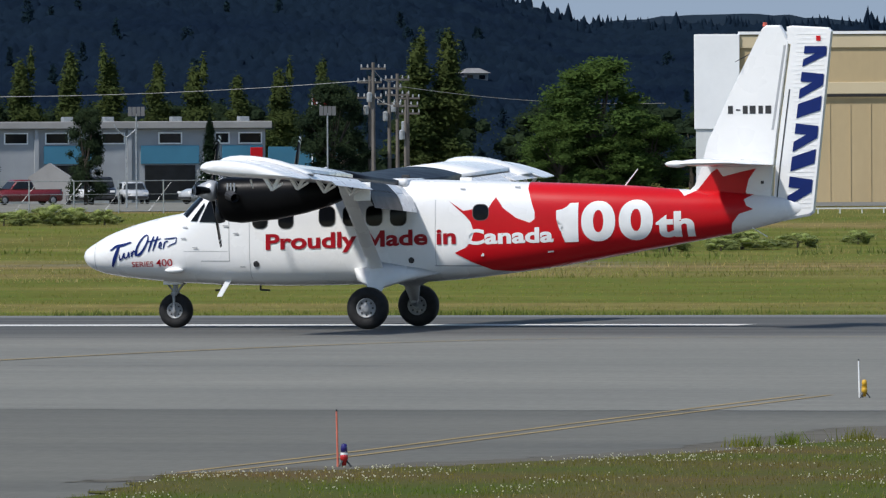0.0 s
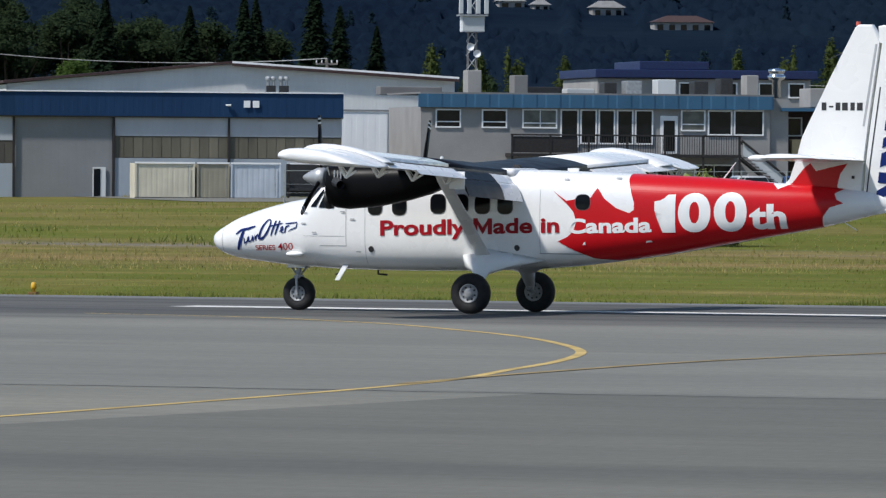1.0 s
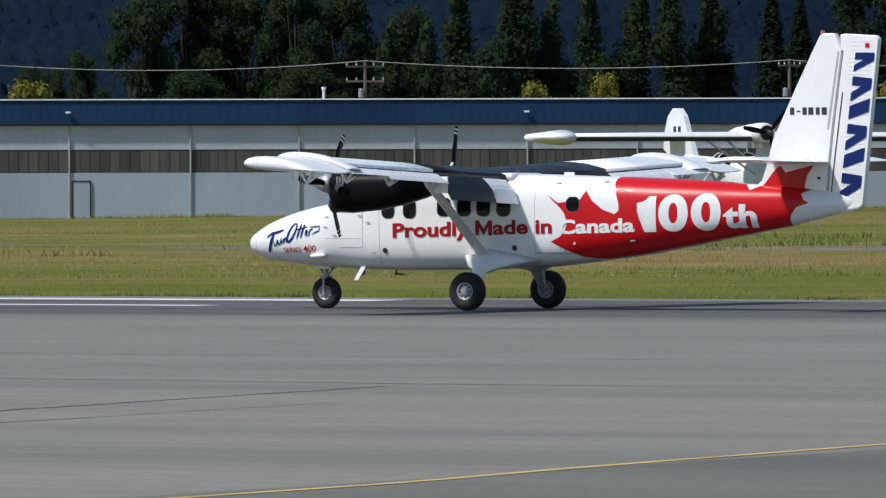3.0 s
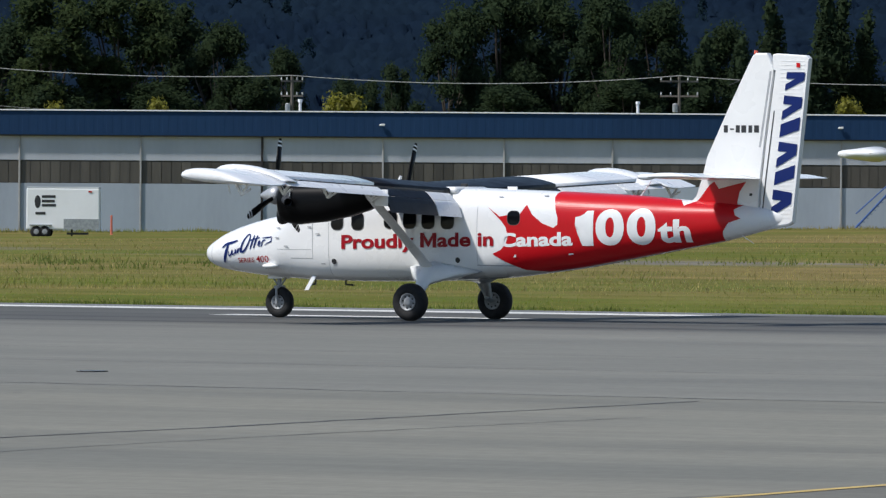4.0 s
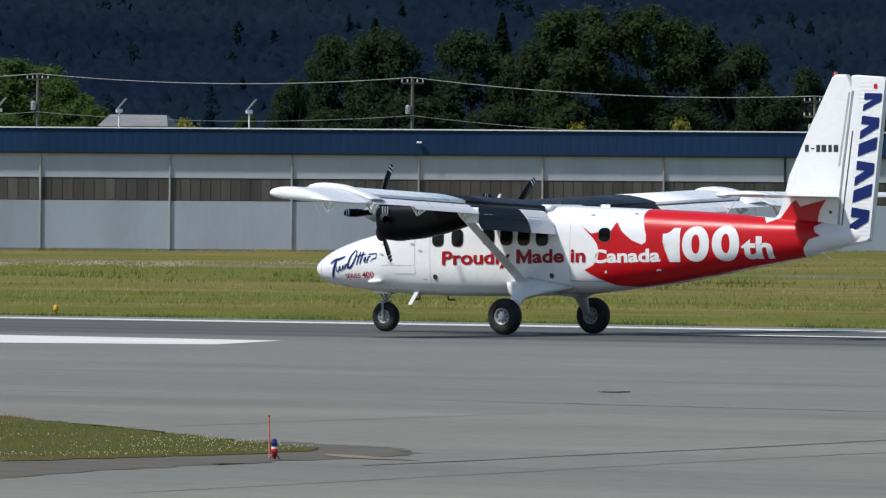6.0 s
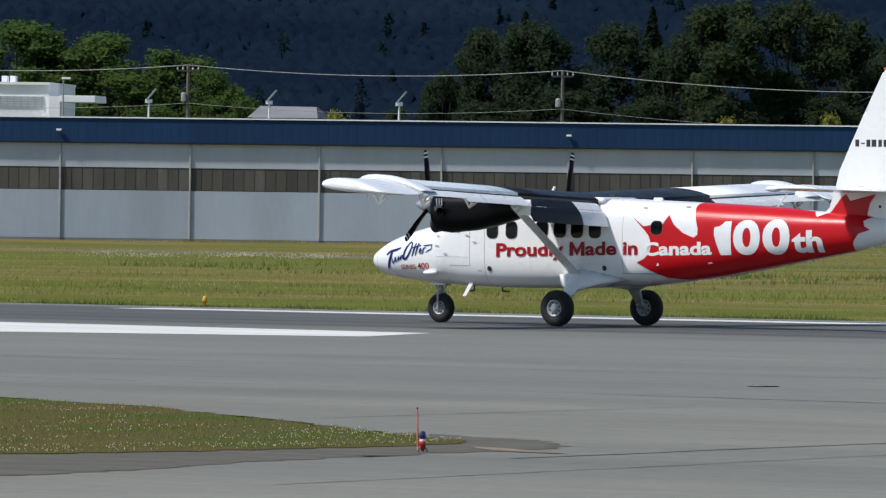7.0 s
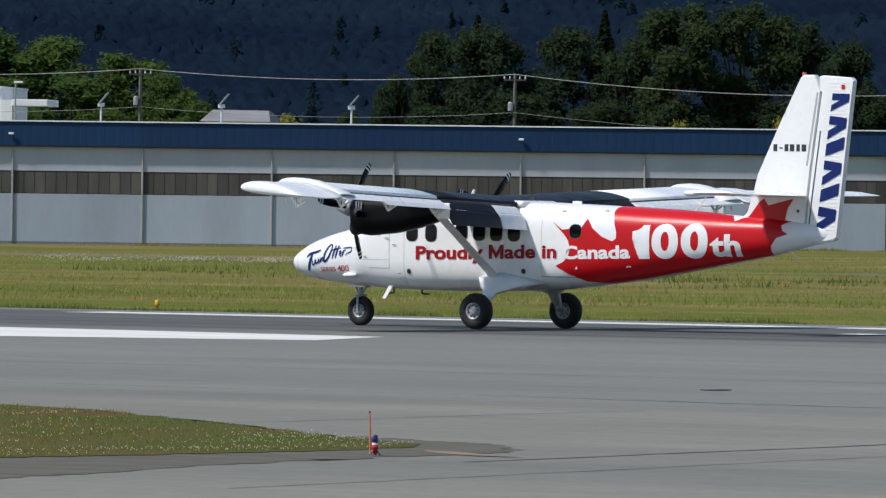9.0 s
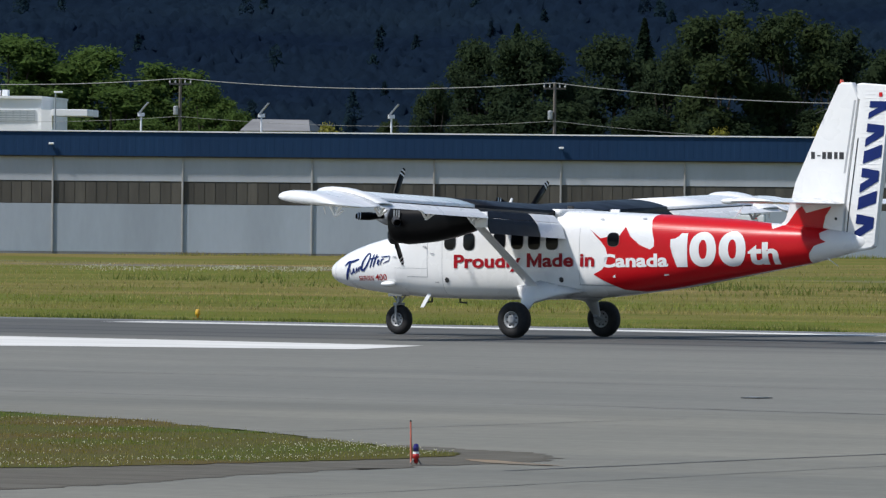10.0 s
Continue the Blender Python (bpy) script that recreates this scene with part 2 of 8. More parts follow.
def letters(body, bold=0.0, shear=0.0):
    """Flat mesh of a word in the built-in font, scaled to a unit box."""
    cu = bpy.data.curves.new("word", "FONT")
    cu.body, cu.offset, cu.shear, cu.resolution_u = body, bold, shear, 7
    cu.space_character = 1.0 + 0.8 * max(0.0, bold - 0.02)
    ob = new("word", cu)
    me = bpy.data.meshes.new_from_object(ob.evaluated_get(bpy.context.evaluated_depsgraph_get()))
    bm = bmesh.new()
    bm.from_mesh(me)
    bpy.data.objects.remove(ob)
    bpy.data.curves.remove(cu)
    bpy.data.meshes.remove(me)
    lo = [min(v.co[i] for v in bm.verts) for i in (0, 1)]
    hi = [max(v.co[i] for v in bm.verts) for i in (0, 1)]
    for v in bm.verts:
        v.co = Vector(((v.co.x - lo[0]) / (hi[0] - lo[0]), (v.co.y - lo[1]) / (hi[1] - lo[1]), 0))
    return bm


def slice_flat(bm, sx, sy):
    """Cuts a flat mesh along a grid, so that it can follow a curved skin."""
    for axis, step in ((0, sx), (1, sy)):
        lo, hi = min(v.co[axis] for v in bm.verts), max(v.co[axis] for v in bm.verts)
        k = math.ceil(lo / step)
        while k * step < hi:
            co, no = Vector((0, 0, 0)), Vector((0, 0, 0))
            co[axis], no[axis] = k * step, 1
            bmesh.ops.bisect_plane(bm, geom=bm.verts[:] + bm.edges[:] + bm.faces[:], plane_co=co, plane_no=no, dist=1e-5)
            k += 1
    return bm


def flat_polygon(points):
    bm = bmesh.new()
    f = bm.faces.new([bm.verts.new((x, y, 0)) for x, y in points])
    bmesh.ops.triangulate(bm, faces=[f])
    return bm


def rounded(x0, x1, z0, z1, r, n=4):
    pts = []
    for cx, cz, a0 in ((x1 - r, z1 - r, 0), (x0 + r, z1 - r, 90), (x0 + r, z0 + r, 180), (x1 - r, z0 + r, 270)):
        pts += [(cx + r * math.cos(radians(a0 + 90 * i / n)), cz + r * math.sin(radians(a0 + 90 * i / n))) for i in range(n + 1)]
    return pts
# ---- ground ----
B = Matrix.Rotation(radians(30), 4, "Z")     # the far side of the field: x along the hangar fronts, y away from the eye


def rise(x, y):
    """Height of the ground at a place in the hangar frame: the field climbs gently towards the sheds."""
    top = np.interp(x, [-60, -30, 0, 30, 60, 90, 150], [0.0, 0.1, 0.4, 0.75, 1.05, 1.2, 1.3])
    s = np.clip((y - 290) / 150, 0, 1)
    return float(top * s * s * (3 - 2 * s))


GRASSGROUND = meadow("field_grass", (0.122, 0.121, 0.025), (0.172, 0.129, 0.052), (0.078, 0.102, 0.018), (0.150, 0.138, 0.115))
ASPHALT = paving("weathered_asphalt", (0.161, 0.158, 0.137), (0.142, 0.141, 0.123), (0.049, 0.049, 0.049))
APRONMAT = paving("older_apron_asphalt", (0.174, 0.168, 0.139), (0.132, 0.131, 0.112))
NEWAPRON = paving("newer_apron_asphalt", (0.124, 0.121, 0.102), (0.088, 0.087, 0.075))
SHOULDER = mat("shoulder_asphalt", (0.155, 0.158, 0.154), 0.9, vary=0.12, scale=0.2, fine=2.0, stretch=(0.1, 1, 1), spec=0.3)
LINEWHITE = mat("white_runway_paint", (0.64, 0.63, 0.59), 0.7, vary=0.08, scale=0.6, fine=5, stretch=(0.3, 1, 1))
LINEYELLOW = mat("yellow_taxi_paint", (0.52, 0.37, 0.12), 0.75, vary=0.18, scale=0.5, fine=4)
LINEFAINT = mat("worn_yellow_paint", (0.31, 0.225, 0.09), 0.8, vary=0.2, scale=0.5, fine=4)
CRACK = mat("tar_seam", (0.055, 0.057, 0.058), 0.8, vary=0.3, scale=1.5, fine=8)
DIRT = mat("bare_dirt", (0.108, 0.100, 0.080), 0.95, vary=0.3, scale=1.4, fine=7, bump=0.3, spec=0.2, col2=(0.078, 0.069, 0.054), stretch=(0.5, 1.6, 1))


def build_ground():
    xs = np.concatenate([np.linspace(-4500, -420, 18), np.linspace(-400, 400, 81), np.linspace(420, 4500, 18)])
    ys = np.concatenate([np.linspace(-4500, -100, 16), np.linspace(-80, 260, 18), np.linspace(270, 480, 43), np.linspace(500, 1400, 24), np.linspace(1500, 4700, 14)])
    verts = [(x, y, rise(x, y) - 0.02) for y in ys for x in xs]
    n = len(xs)
    faces = [(j * n + i, j * n + i + 1, (j + 1) * n + i + 1, (j + 1) * n + i) for j in range(len(ys) - 1) for i in range(n - 1)]
    g = sheet("ground", verts, faces, GRASSGROUND)
    g.matrix_basis = B.copy()
    tagged(g, "wide airfield ground of mown yellow-green grass", "ground", kind="structure")


def strip(name, x0, x1, y0, y1, z, material, label, category, nx=40, ny=4, wob=0.0):
    verts, faces = [], []
    for j in range(ny + 1):
        for i in range(nx + 1):
            x = x0 + (x1 - x0) * i / nx
            y = y0 + (y1 - y0) * j / ny
            if wob and j in (0, ny):
                y += wob * noise.noise((x * 0.35, j * 3.1, 0)) + wob * 0.6 * noise.noise((x * 1.7, j, 2))
            verts.append((x, y, z))
    for j in range(ny):
        for i in range(nx):
            a = j * (nx + 1) + i
            faces.append((a, a + 1, a + nx + 2, a + nx + 1))
    return tagged(sheet(name, verts, faces, material), label, category, kind="structure")


def ribbon(name, pts, w, z, material, parent=None, label="", category="", step=1.0):
    """A painted line along a smooth path on the pavement."""
    p = np.array(pts, float)
    s = np.concatenate([[0], np.cumsum(np.hypot(*np.diff(p, axis=0).T))])
    q = np.linspace(0, s[-1], max(2, int(s[-1] / step)))
    x, y = smooth_curve(s, p[:, 0], q), smooth_curve(s, p[:, 1], q)
    dx, dy = np.gradient(x), np.gradient(y)
    k = np.hypot(dx, dy)
    nx, ny = -dy / k, dx / k
    ws = w if hasattr(w, "__len__") else (w, w)
    ww = np.interp(q, np.linspace(0, s[-1], len(ws)), ws) / 2
    verts = [(a + b * c, d + e * c, z) for a, b, c, d, e in zip(x, nx, ww, y, ny)] + [(a - b * c, d - e * c, z) for a, b, c, d, e in zip(x, nx, ww, y, ny)]
    n = len(q)
    faces = [(i, n + i, n + i + 1, i + 1) for i in range(n - 1)]
    ob = sheet(name, verts, faces, material, parent)
    return tagged(ob, label, category, kind="structure") if parent is None else ob


def build_pavement():
    strip("apron", -420, -43.2, 20, 113.6, 0.0, APRONMAT, "old grey asphalt apron with tar seams", "apron", 60, 6)
    strip("newer_apron", -43.2, 320, 20, 113.6, 0.0, NEWAPRON, "darker grey asphalt apron", "apron", 60, 6)
    strip("taxiway", -420, 320, 113.6, 169.5, 0.0, ASPHALT, "weathered grey asphalt taxiway", "taxiway", 60, 6)
    strip("runway", -420, 320, 169.5, 188.9, 0.0, ASPHALT, "dark rubber-stained asphalt runway", "runway", 200, 6)
    strip("runway_shoulder", -420, 320, 188.9, 191.6, 0.0, SHOULDER, "pale asphalt strip along the runway edge", "shoulder", 300, 2, 0.25)
    # white edge line and touchdown block
    ribbon("runway_edge_line", [(-140.2, 187.2), (-104, 187.2)], 2.2, 0.006, LINEWHITE, None, "white painted line along the runway edge", "road marking", 4)
    ribbon("runway_centre_line", [(-112, 178.8), (-104, 178.8)], 1.2, 0.006, LINEWHITE, None, "short white painted runway dash", "road marking")
    ribbon("runway_centre_line", [(-76.2, 178.8), (-43.5, 178.8)], 1.6, 0.006, LINEWHITE, None, "long white painted runway dash", "road marking")
    bm = flat_polygon([(-113.2, 161.9), (-111.0, 156.3), (-116.0, 153.4), (-126.0, 146.3), (-150.0, 152.5), (-135.0, 164.6)])
    for v in bm.verts:
        v.co.z = 0.006
    ob = part("touchdown_block", bm, LINEWHITE)
    tagged(ob, "broad white painted touchdown block on the runway", "road marking", kind="structure")
    # yellow taxi lines
    ribbon("taxi_line", [(-42.5, 60), (-42.7, 76), (-43.3, 82), (-43.9, 90), (-44.5, 99), (-45.1, 105.5), (-45.9, 113), (-47, 120), (-48.6, 126.4), (-50, 132),
                         (-52.2, 139), (-55.4, 146.3), (-58.6, 152.4), (-61.8, 157.5), (-64.5, 161.5), (-67.4, 164.7), (-69.5, 166.7), (-74, 168.6)],
           0.18, 0.006, LINEYELLOW, None, "curved yellow taxi guide line on asphalt", "road marking")
    ribbon("taxi_line", [(-46.6, 117), (-47.5, 124), (-48.3, 135), (-47.6, 147), (-46, 157.5), (-43.3, 163.6), (-40.3, 164.9), (-34, 165.4)],
           (0.2, 0.15), 0.010, LINEFAINT, None, "thin pale yellow taxi line on asphalt", "road marking")
    for dx in (-0.19, 0.19):
        ribbon("taxi_edge_line", [(-27.45 + dx, 89), (-27.6 + dx, 95.5), (-27.9 + dx, 102.6), (-28.3 + dx, 112.6), (-28.6 + dx, 121.6)],
               0.09, 0.006, LINEFAINT, None, "one of a pair of worn yellow taxiway edge lines", "road marking")
    bm = flat_polygon([(-61.9, 89.4), (-61.3, 89.2), (-60.6, 88.7), (-59.5, 88.0), (-60.2, 88.0), (-60.8, 88.3), (-61.4, 88.8)])
    for v in bm.verts:
        v.co.z = 0.009
    tagged(part("rust_stain", bm, mat("rust_stained_grit", (0.23, 0.158, 0.085), 0.95, vary=0.25, scale=0.8, fine=3, col2=(0.15, 0.125, 0.09))), "rust-brown stain at the tip of the dirt", "stain", kind="structure")
    # tar seams
    rnd = random.Random(4)
    def seam(pts, w):
        p = np.array(pts, float)
        s = np.concatenate([[0], np.cumsum(np.hypot(*np.diff(p, axis=0).T))])
        q = np.arange(0, s[-1], 0.8)
        out = [(float(np.interp(a, s, p[:, 0])) + rnd.uniform(-.04, .04), float(np.interp(a, s, p[:, 1])) + rnd.uniform(-.10, .10)) for a in q]
        ribbon("pavement_seam", out, [w * rnd.uniform(0.4, 1.2) for _ in range(40)], 0.004, CRACK, None, "dark tar-filled seam in the asphalt", "pavement seam", 0.4)
    seam([(-140, 117.5), (-79.5, 115.4), (-62.9, 113.5), (-20, 113.4)], 0.13)
    seam([(-58.9, 86), (-60, 95.7), (-62.4, 112.6)], 0.12)
    seam([(-70, 88), (-72, 110)], 0.05)
    seam([(-120, 131), (-60, 129.5)], 0.10)
    seam([(-100, 141), (-40, 140)], 0.08)
    seam([(-55, 76), (-57.4, 93), (-58.5, 104)], 0.05)


build_ground()
build_pavement()
# ---- the rolling twin-engined aircraft: x aft of the nose, y to starboard (away), z up ----
STX = [0, .04, .12, .28, .6, 1.2, 1.8, 2.2, 2.45, 2.75, 3.05, 3.6, 4.5, 6, 7.3, 8, 8.7, 10, 11.2, 12.4, 13.3, 14.3, 15.02]
TOP = [1.46, 1.56, 1.63, 1.73, 1.90, 2.11, 2.26, 2.34, 2.56, 2.82, 2.92, 2.95, 2.96, 2.96, 2.96, 2.94, 2.92, 2.87, 2.82, 2.74, 2.68, 2.6, 2.5]
BOT = [1.44, 1.34, 1.26, 1.17, 1.08, 1.0, .94, .91, .90, .88, .87, .86, .85, .87, .92, .97, 1.05, 1.22, 1.43, 1.64, 1.80, 2.03, 2.22]
HALF = [.01, .10, .20, .32, .47, .64, .74, .79, .815, .84, .86, .875, .88, .88, .88, .88, .87, .81, .70, .55, .42, .24, .06]
EXP = [2, 2, 2.05, 2.1, 2.2, 2.35, 2.5, 2.6, 2.7, 2.9, 3.2, 3.5, 3.6, 3.6, 3.6, 3.5, 3.3, 2.9, 2.6, 2.4, 2.3, 2.2, 2.1]
AXLE = 6.5                 # the main wheels' station: the aircraft's origin


def section(x):
    q = [float(smooth_curve(STX, c, [x])[0]) for c in (TOP, BOT, HALF, EXP)]
    return (q[0] + q[1]) / 2, (q[0] - q[1]) / 2, q[2], q[3]


def skin(x, z, out=0.0):
    """Half width of the fuselage skin at a station and height."""
    zc, hz, w, n = section(min(max(x, 0.0), 15.0))
    t = min(abs((z - zc) / hz), 0.985)
    return w * (1 - t**n) ** (1 / n) + out


def shifted(bm):
    bmesh.ops.translate(bm, verts=bm.verts[:], vec=(-AXLE, 0, 0))
    return bm


def decal(name, bm, material, parent, label="", out=0.006, side=-1, sx=0.12, sz=0.045):
    """Lays a flat (x, z) shape onto the fuselage skin."""
    slice_flat(bm, sx, 50.0)
    for v in bm.verts:
        zc, hz, w, n = section(min(max(v.co.x, 0.0), 15.0))
        t = max(-0.9999, min(0.9999, (v.co.y - zc) / hz))
        v.co.y = math.acos(math.copysign(abs(t) ** (n / 2), t))
    slice_flat(bm, 50.0, math.pi / 48)
    for v in bm.verts:
        x, a = v.co.x, v.co.y
        zc, hz, w, n = section(min(max(x, 0.0), 15.0))
        c, s = math.cos(a), math.sin(a)
        v.co = Vector((x, side * (w + out) * abs(s) ** (2 / n), zc + (hz + out) * math.copysign(abs(c) ** (2 / n), c)))
    bmesh.ops.recalc_face_normals(bm, faces=bm.faces[:])
    return part(name, shifted(bm), material, parent, label, smooth=False)


def fitted(bm, x0, x1, z0, z1, climb=0.0):
    for v in bm.verts:
        x = x0 + (x1 - x0) * v.co.x
        v.co = Vector((x, z0 + (z1 - z0) * v.co.y + climb * (x - x0), 0))
    return bm


def one_by_one(bm):
    """Splits a word into its letters: pieces that overlap along the line belong together."""
    left, groups = set(bm.verts), []
    while left:
        todo, got = [left.pop()], []
        while todo:
            v = todo.pop()
            got.append(v)
            for e in v.link_edges:
                o = e.other_vert(v)
                if o in left:
                    left.discard(o)
                    todo.append(o)
        lo, hi = min(v.co.x for v in got), max(v.co.x for v in got)
        for g in groups:
            if min(hi, g[1]) - max(lo, g[0]) > 0.4 * min(hi - lo, g[1] - g[0]):
                g[0], g[1] = min(lo, g[0]), max(hi, g[1])
                g[2].extend(got)
                break
        else:
            groups.append([lo, hi, got])
    out = []
    for _, _, vs in groups:
        one, made = bmesh.new(), {}
        for v in vs:
            made[v] = one.verts.new(v.co)
        for f in {f for v in vs for f in v.link_faces}:
            one.faces.new([made[v] for v in f.verts])
        out.append(one)
    bm.free()
    return out


def foil(x0, chord, y, z, thick=0.15, upto=1.0, n=12, start=0.0, twist=0.0):
    """Closed aerofoil ring at a span station; upto cuts the rear off at that share of the chord."""
    def half(t):
        return thick * chord * (2.2 * math.sqrt(max(t, 0)) - 1.9 * t + 0.35 * t * t - 0.62 * t**3) * 0.62
    ts = [start + (upto - start) * (0.5 - 0.5 * math.cos(math.pi * i / n)) for i in range(n + 1)]
    up = [(x0 + chord * t, y, z + half(t) * 1.15 + 0.02 * chord * math.sin(math.pi * t)) for t in ts]
    lo = [(x0 + chord * t, y, z - half(t) * 0.75 + 0.02 * chord * math.sin(math.pi * t) - 0.002) for t in reversed(ts)]
    return [(x, yy, zz - twist * (x - x0 - 0.3 * chord)) for x, yy, zz in up + lo]


WX, WC = 5.32, 1.98        # wing leading edge and chord


def wing_z(y):
    return 2.87 + 0.036 * abs(y) - max(0, min(abs(y) - 8.3, .45)) * .16


def flap_ring(x0, z0, length, angle, y, thick):
    """A slim blade section hanging back and down from (x0, z0)."""
    a = radians(angle)
    d, n = Vector((math.cos(a), 0, -math.sin(a))), Vector((math.sin(a), 0, math.cos(a)))
    pts = []
    for t, h in ((0, .0), (.04, .45), (.15, .9), (.35, 1), (.7, .55), (1, .06), (1, -.06), (.7, -.4), (.35, -.6), (.15, -.6), (.04, -.35)):
        p = Vector((x0, y, z0)) + d * (t * length) + n * (h * thick / 2)
        pts.append(p)
    return pts


def build_aircraft():
    ac = thing("twin_engined_aircraft", pose(0, RUNWAY_Y, 0), "white and red high-wing twin-propeller aircraft rolling on the runway", "aircraft")
    # fuselage
    xs = sorted(set(list(np.linspace(0, 0.3, 9)) + list(np.linspace(0.3, 15.02, 124))))
    rings = []
    for x in xs:
        zc, hz, w, n = section(x)
        ring = []
        for i in range(96):
            a = 2 * math.pi * i / 96
            c, s = math.cos(a), math.sin(a)
            ring.append((x, w * math.copysign(abs(s) ** (2 / n), s), zc + hz * math.copysign(abs(c) ** (2 / n), c)))
        rings.append(ring)
    fus = part("fuselage", shifted(loft(bmesh.new(), rings)), WHITE, ac, "glossy white riveted fuselage", smooth=True)
    # nose cap line, door outlines, panel lines
    for pts in ([(.33, 1.19), (.33, 1.72), (.345, 1.72), (.345, 1.19)], [(3.32, 1.35), (3.32, 2.5), (3.335, 2.5), (3.335, 1.35)], [(2.72, 1.35), (3.33, 1.35), (3.33, 1.365), (2.72, 1.365)],
                [(7.6, 1.235), (9.0, 1.22), (9.0, 1.245), (7.6, 1.26)], [(3.75, 1.0), (3.75, 2.3), (3.76, 2.3), (3.76, 1.0)], [(2.35, 1.55), (3.3, 1.55), (3.3, 1.558), (2.35, 1.558)],
                [(7.62, 1.25), (7.62, 2.55), (7.63, 2.55), (7.63, 1.25)], [(9.35, 1.27), (10.1, 1.34), (10.1, 1.355), (9.35, 1.285)]):
        decal("panel_line", flat_polygon(pts), GREYLINE, fus, out=0.003)
    # red tail paint with leaf-shaped front, both sides
    leaf = [(7.90, 2.53), (8.20, 2.33), (8.52, 2.38), (8.70, 2.36), (8.86, 2.60), (9.02, 2.38), (9.28, 2.19), (9.56, 2.09), (9.66, 2.16), (9.66, 2.30), (9.55, 2.60), (9.42, 2.905),
            (10.0, 2.885), (10.8, 2.845), (11.6, 2.80), (12.45, 2.725), (12.62, 2.60), (12.84, 2.70), (13.02, 2.69), (13.9, 2.645), (13.98, 2.62), (13.80, 2.52), (13.86, 2.40),
            (14.0, 2.33), (13.72, 2.24), (13.58, 2.06), (13.52, 1.85), (12.4, 1.65), (11.2, 1.435), (10.0, 1.228), (9.2, 1.125), (8.75, 1.16), (8.36, 1.32), (8.02, 1.50),
            (8.24, 1.60), (8.36, 1.72), (8.42, 1.90), (8.36, 2.10), (8.24, 2.24)]
    for side in (-1, 1):
        decal("tail_paint", flat_polygon(leaf), RED, fus, "bright red paint with a leaf-shaped front edge", out=0.008, side=side)
    # lettering on the port side
    c = 0.026
    for word, bold, x0, x1, z0, z1, m, lab in (("Proudly Made in", .030, 4.10, 8.05, 1.48, 1.89, DEEPRED, "dark red letter on white paint"), ("Canada", .036, 8.22, 10.04, 1.655, 1.965, LETTER, "white letter on red paint"),
                                               ("0", .042, 10.60, 11.28, 1.71, 2.50, LETTER, "large white numeral on red paint"),
                                               ("0", .042, 11.35, 12.03, 1.73, 2.52, LETTER, "large white numeral on red paint"), ("th", .038, 12.08, 12.84, 1.785, 2.29, LETTER, "white letter on red paint"),
                                               ("SERIES", .010, 1.20, 1.68, 1.245, 1.35, DEEPRED, "small dark red letter on the nose"), ("400", .004, 1.74, 2.10, 1.255, 1.40, DEEPRED, "small dark red numeral on the nose")):
        signs = sorted(one_by_one(fitted(letters(word, bold), x0, x1, z0, z1, c)), key=lambda q: min(v.co.x for v in q.verts))
        for k, bm in enumerate(signs):
            if len(signs) > 10 and k == 7:
                # heavy capital M
                a, b = min(v.co.x for v in bm.verts), max(v.co.x for v in bm.verts)
                d, e = min(v.co.y for v in bm.verts), max(v.co.y for v in bm.verts)
                bm.free()
                bm = bmesh.new()
                for piece in (((0, 0), (.23, 0), (.23, 1), (0, 1)), ((.23, .58), (.5, 0), (.5, .42), (.23, 1)), ((.5, 0), (.77, .58), (.77, 1), (.5, .42)), ((.77, 0), (1, 0), (1, 1), (.77, 1))):
                    bm.faces.new([bm.verts.new((a + (b - a) * p, d + (e - d) * q, 0)) for p, q in piece])
            decal("lettering", bm, m, fus, lab, out=0.014)
    decal("lettering", flat_polygon([(10.27, 1.705), (10.54, 1.71), (10.54, 2.475), (10.38, 2.47), (10.31, 2.40), (10.22, 2.35), (10.10, 2.33), (10.10, 2.15), (10.27, 2.18)]), LETTER, fus, "large white numeral on red paint", out=0.014)
    # script mark on the nose: plain slanted brush strokes
    def brush(pts, w):
        """Ribbon of a brush stroke through points, swelling in its middle."""
        p = np.array(pts, float)
        q = np.concatenate([[0], np.cumsum(np.hypot(*np.diff(p, axis=0).T))])
        u = np.linspace(0, q[-1], max(6, int(q[-1] / .035)))
        x, z = smooth_curve(q, p[:, 0], u), smooth_curve(q, p[:, 1], u)
        dx, dz = np.gradient(x), np.gradient(z)
        k = np.hypot(dx, dz) + 1e-9
        ww = w * (.45 + .55 * np.sin(np.pi * (u / q[-1] * .9 + .05)))
        bm = bmesh.new()
        a = [bm.verts.new((x[i] - dz[i] / k[i] * ww[i], z[i] + dx[i] / k[i] * ww[i], 0)) for i in range(len(u))]
        b = [bm.verts.new((x[i] + dz[i] / k[i] * ww[i], z[i] - dx[i] / k[i] * ww[i], 0)) for i in range(len(u))]
        for i in range(len(u) - 1):
            bm.faces.new((a[i], a[i + 1], b[i + 1], b[i]))
        return bm
    oval = [(1.44 + .085 * math.cos(t) + .10 * math.sin(t), 1.68 + .20 * math.sin(t)) for t in np.linspace(1.2, 7.9, 16)]
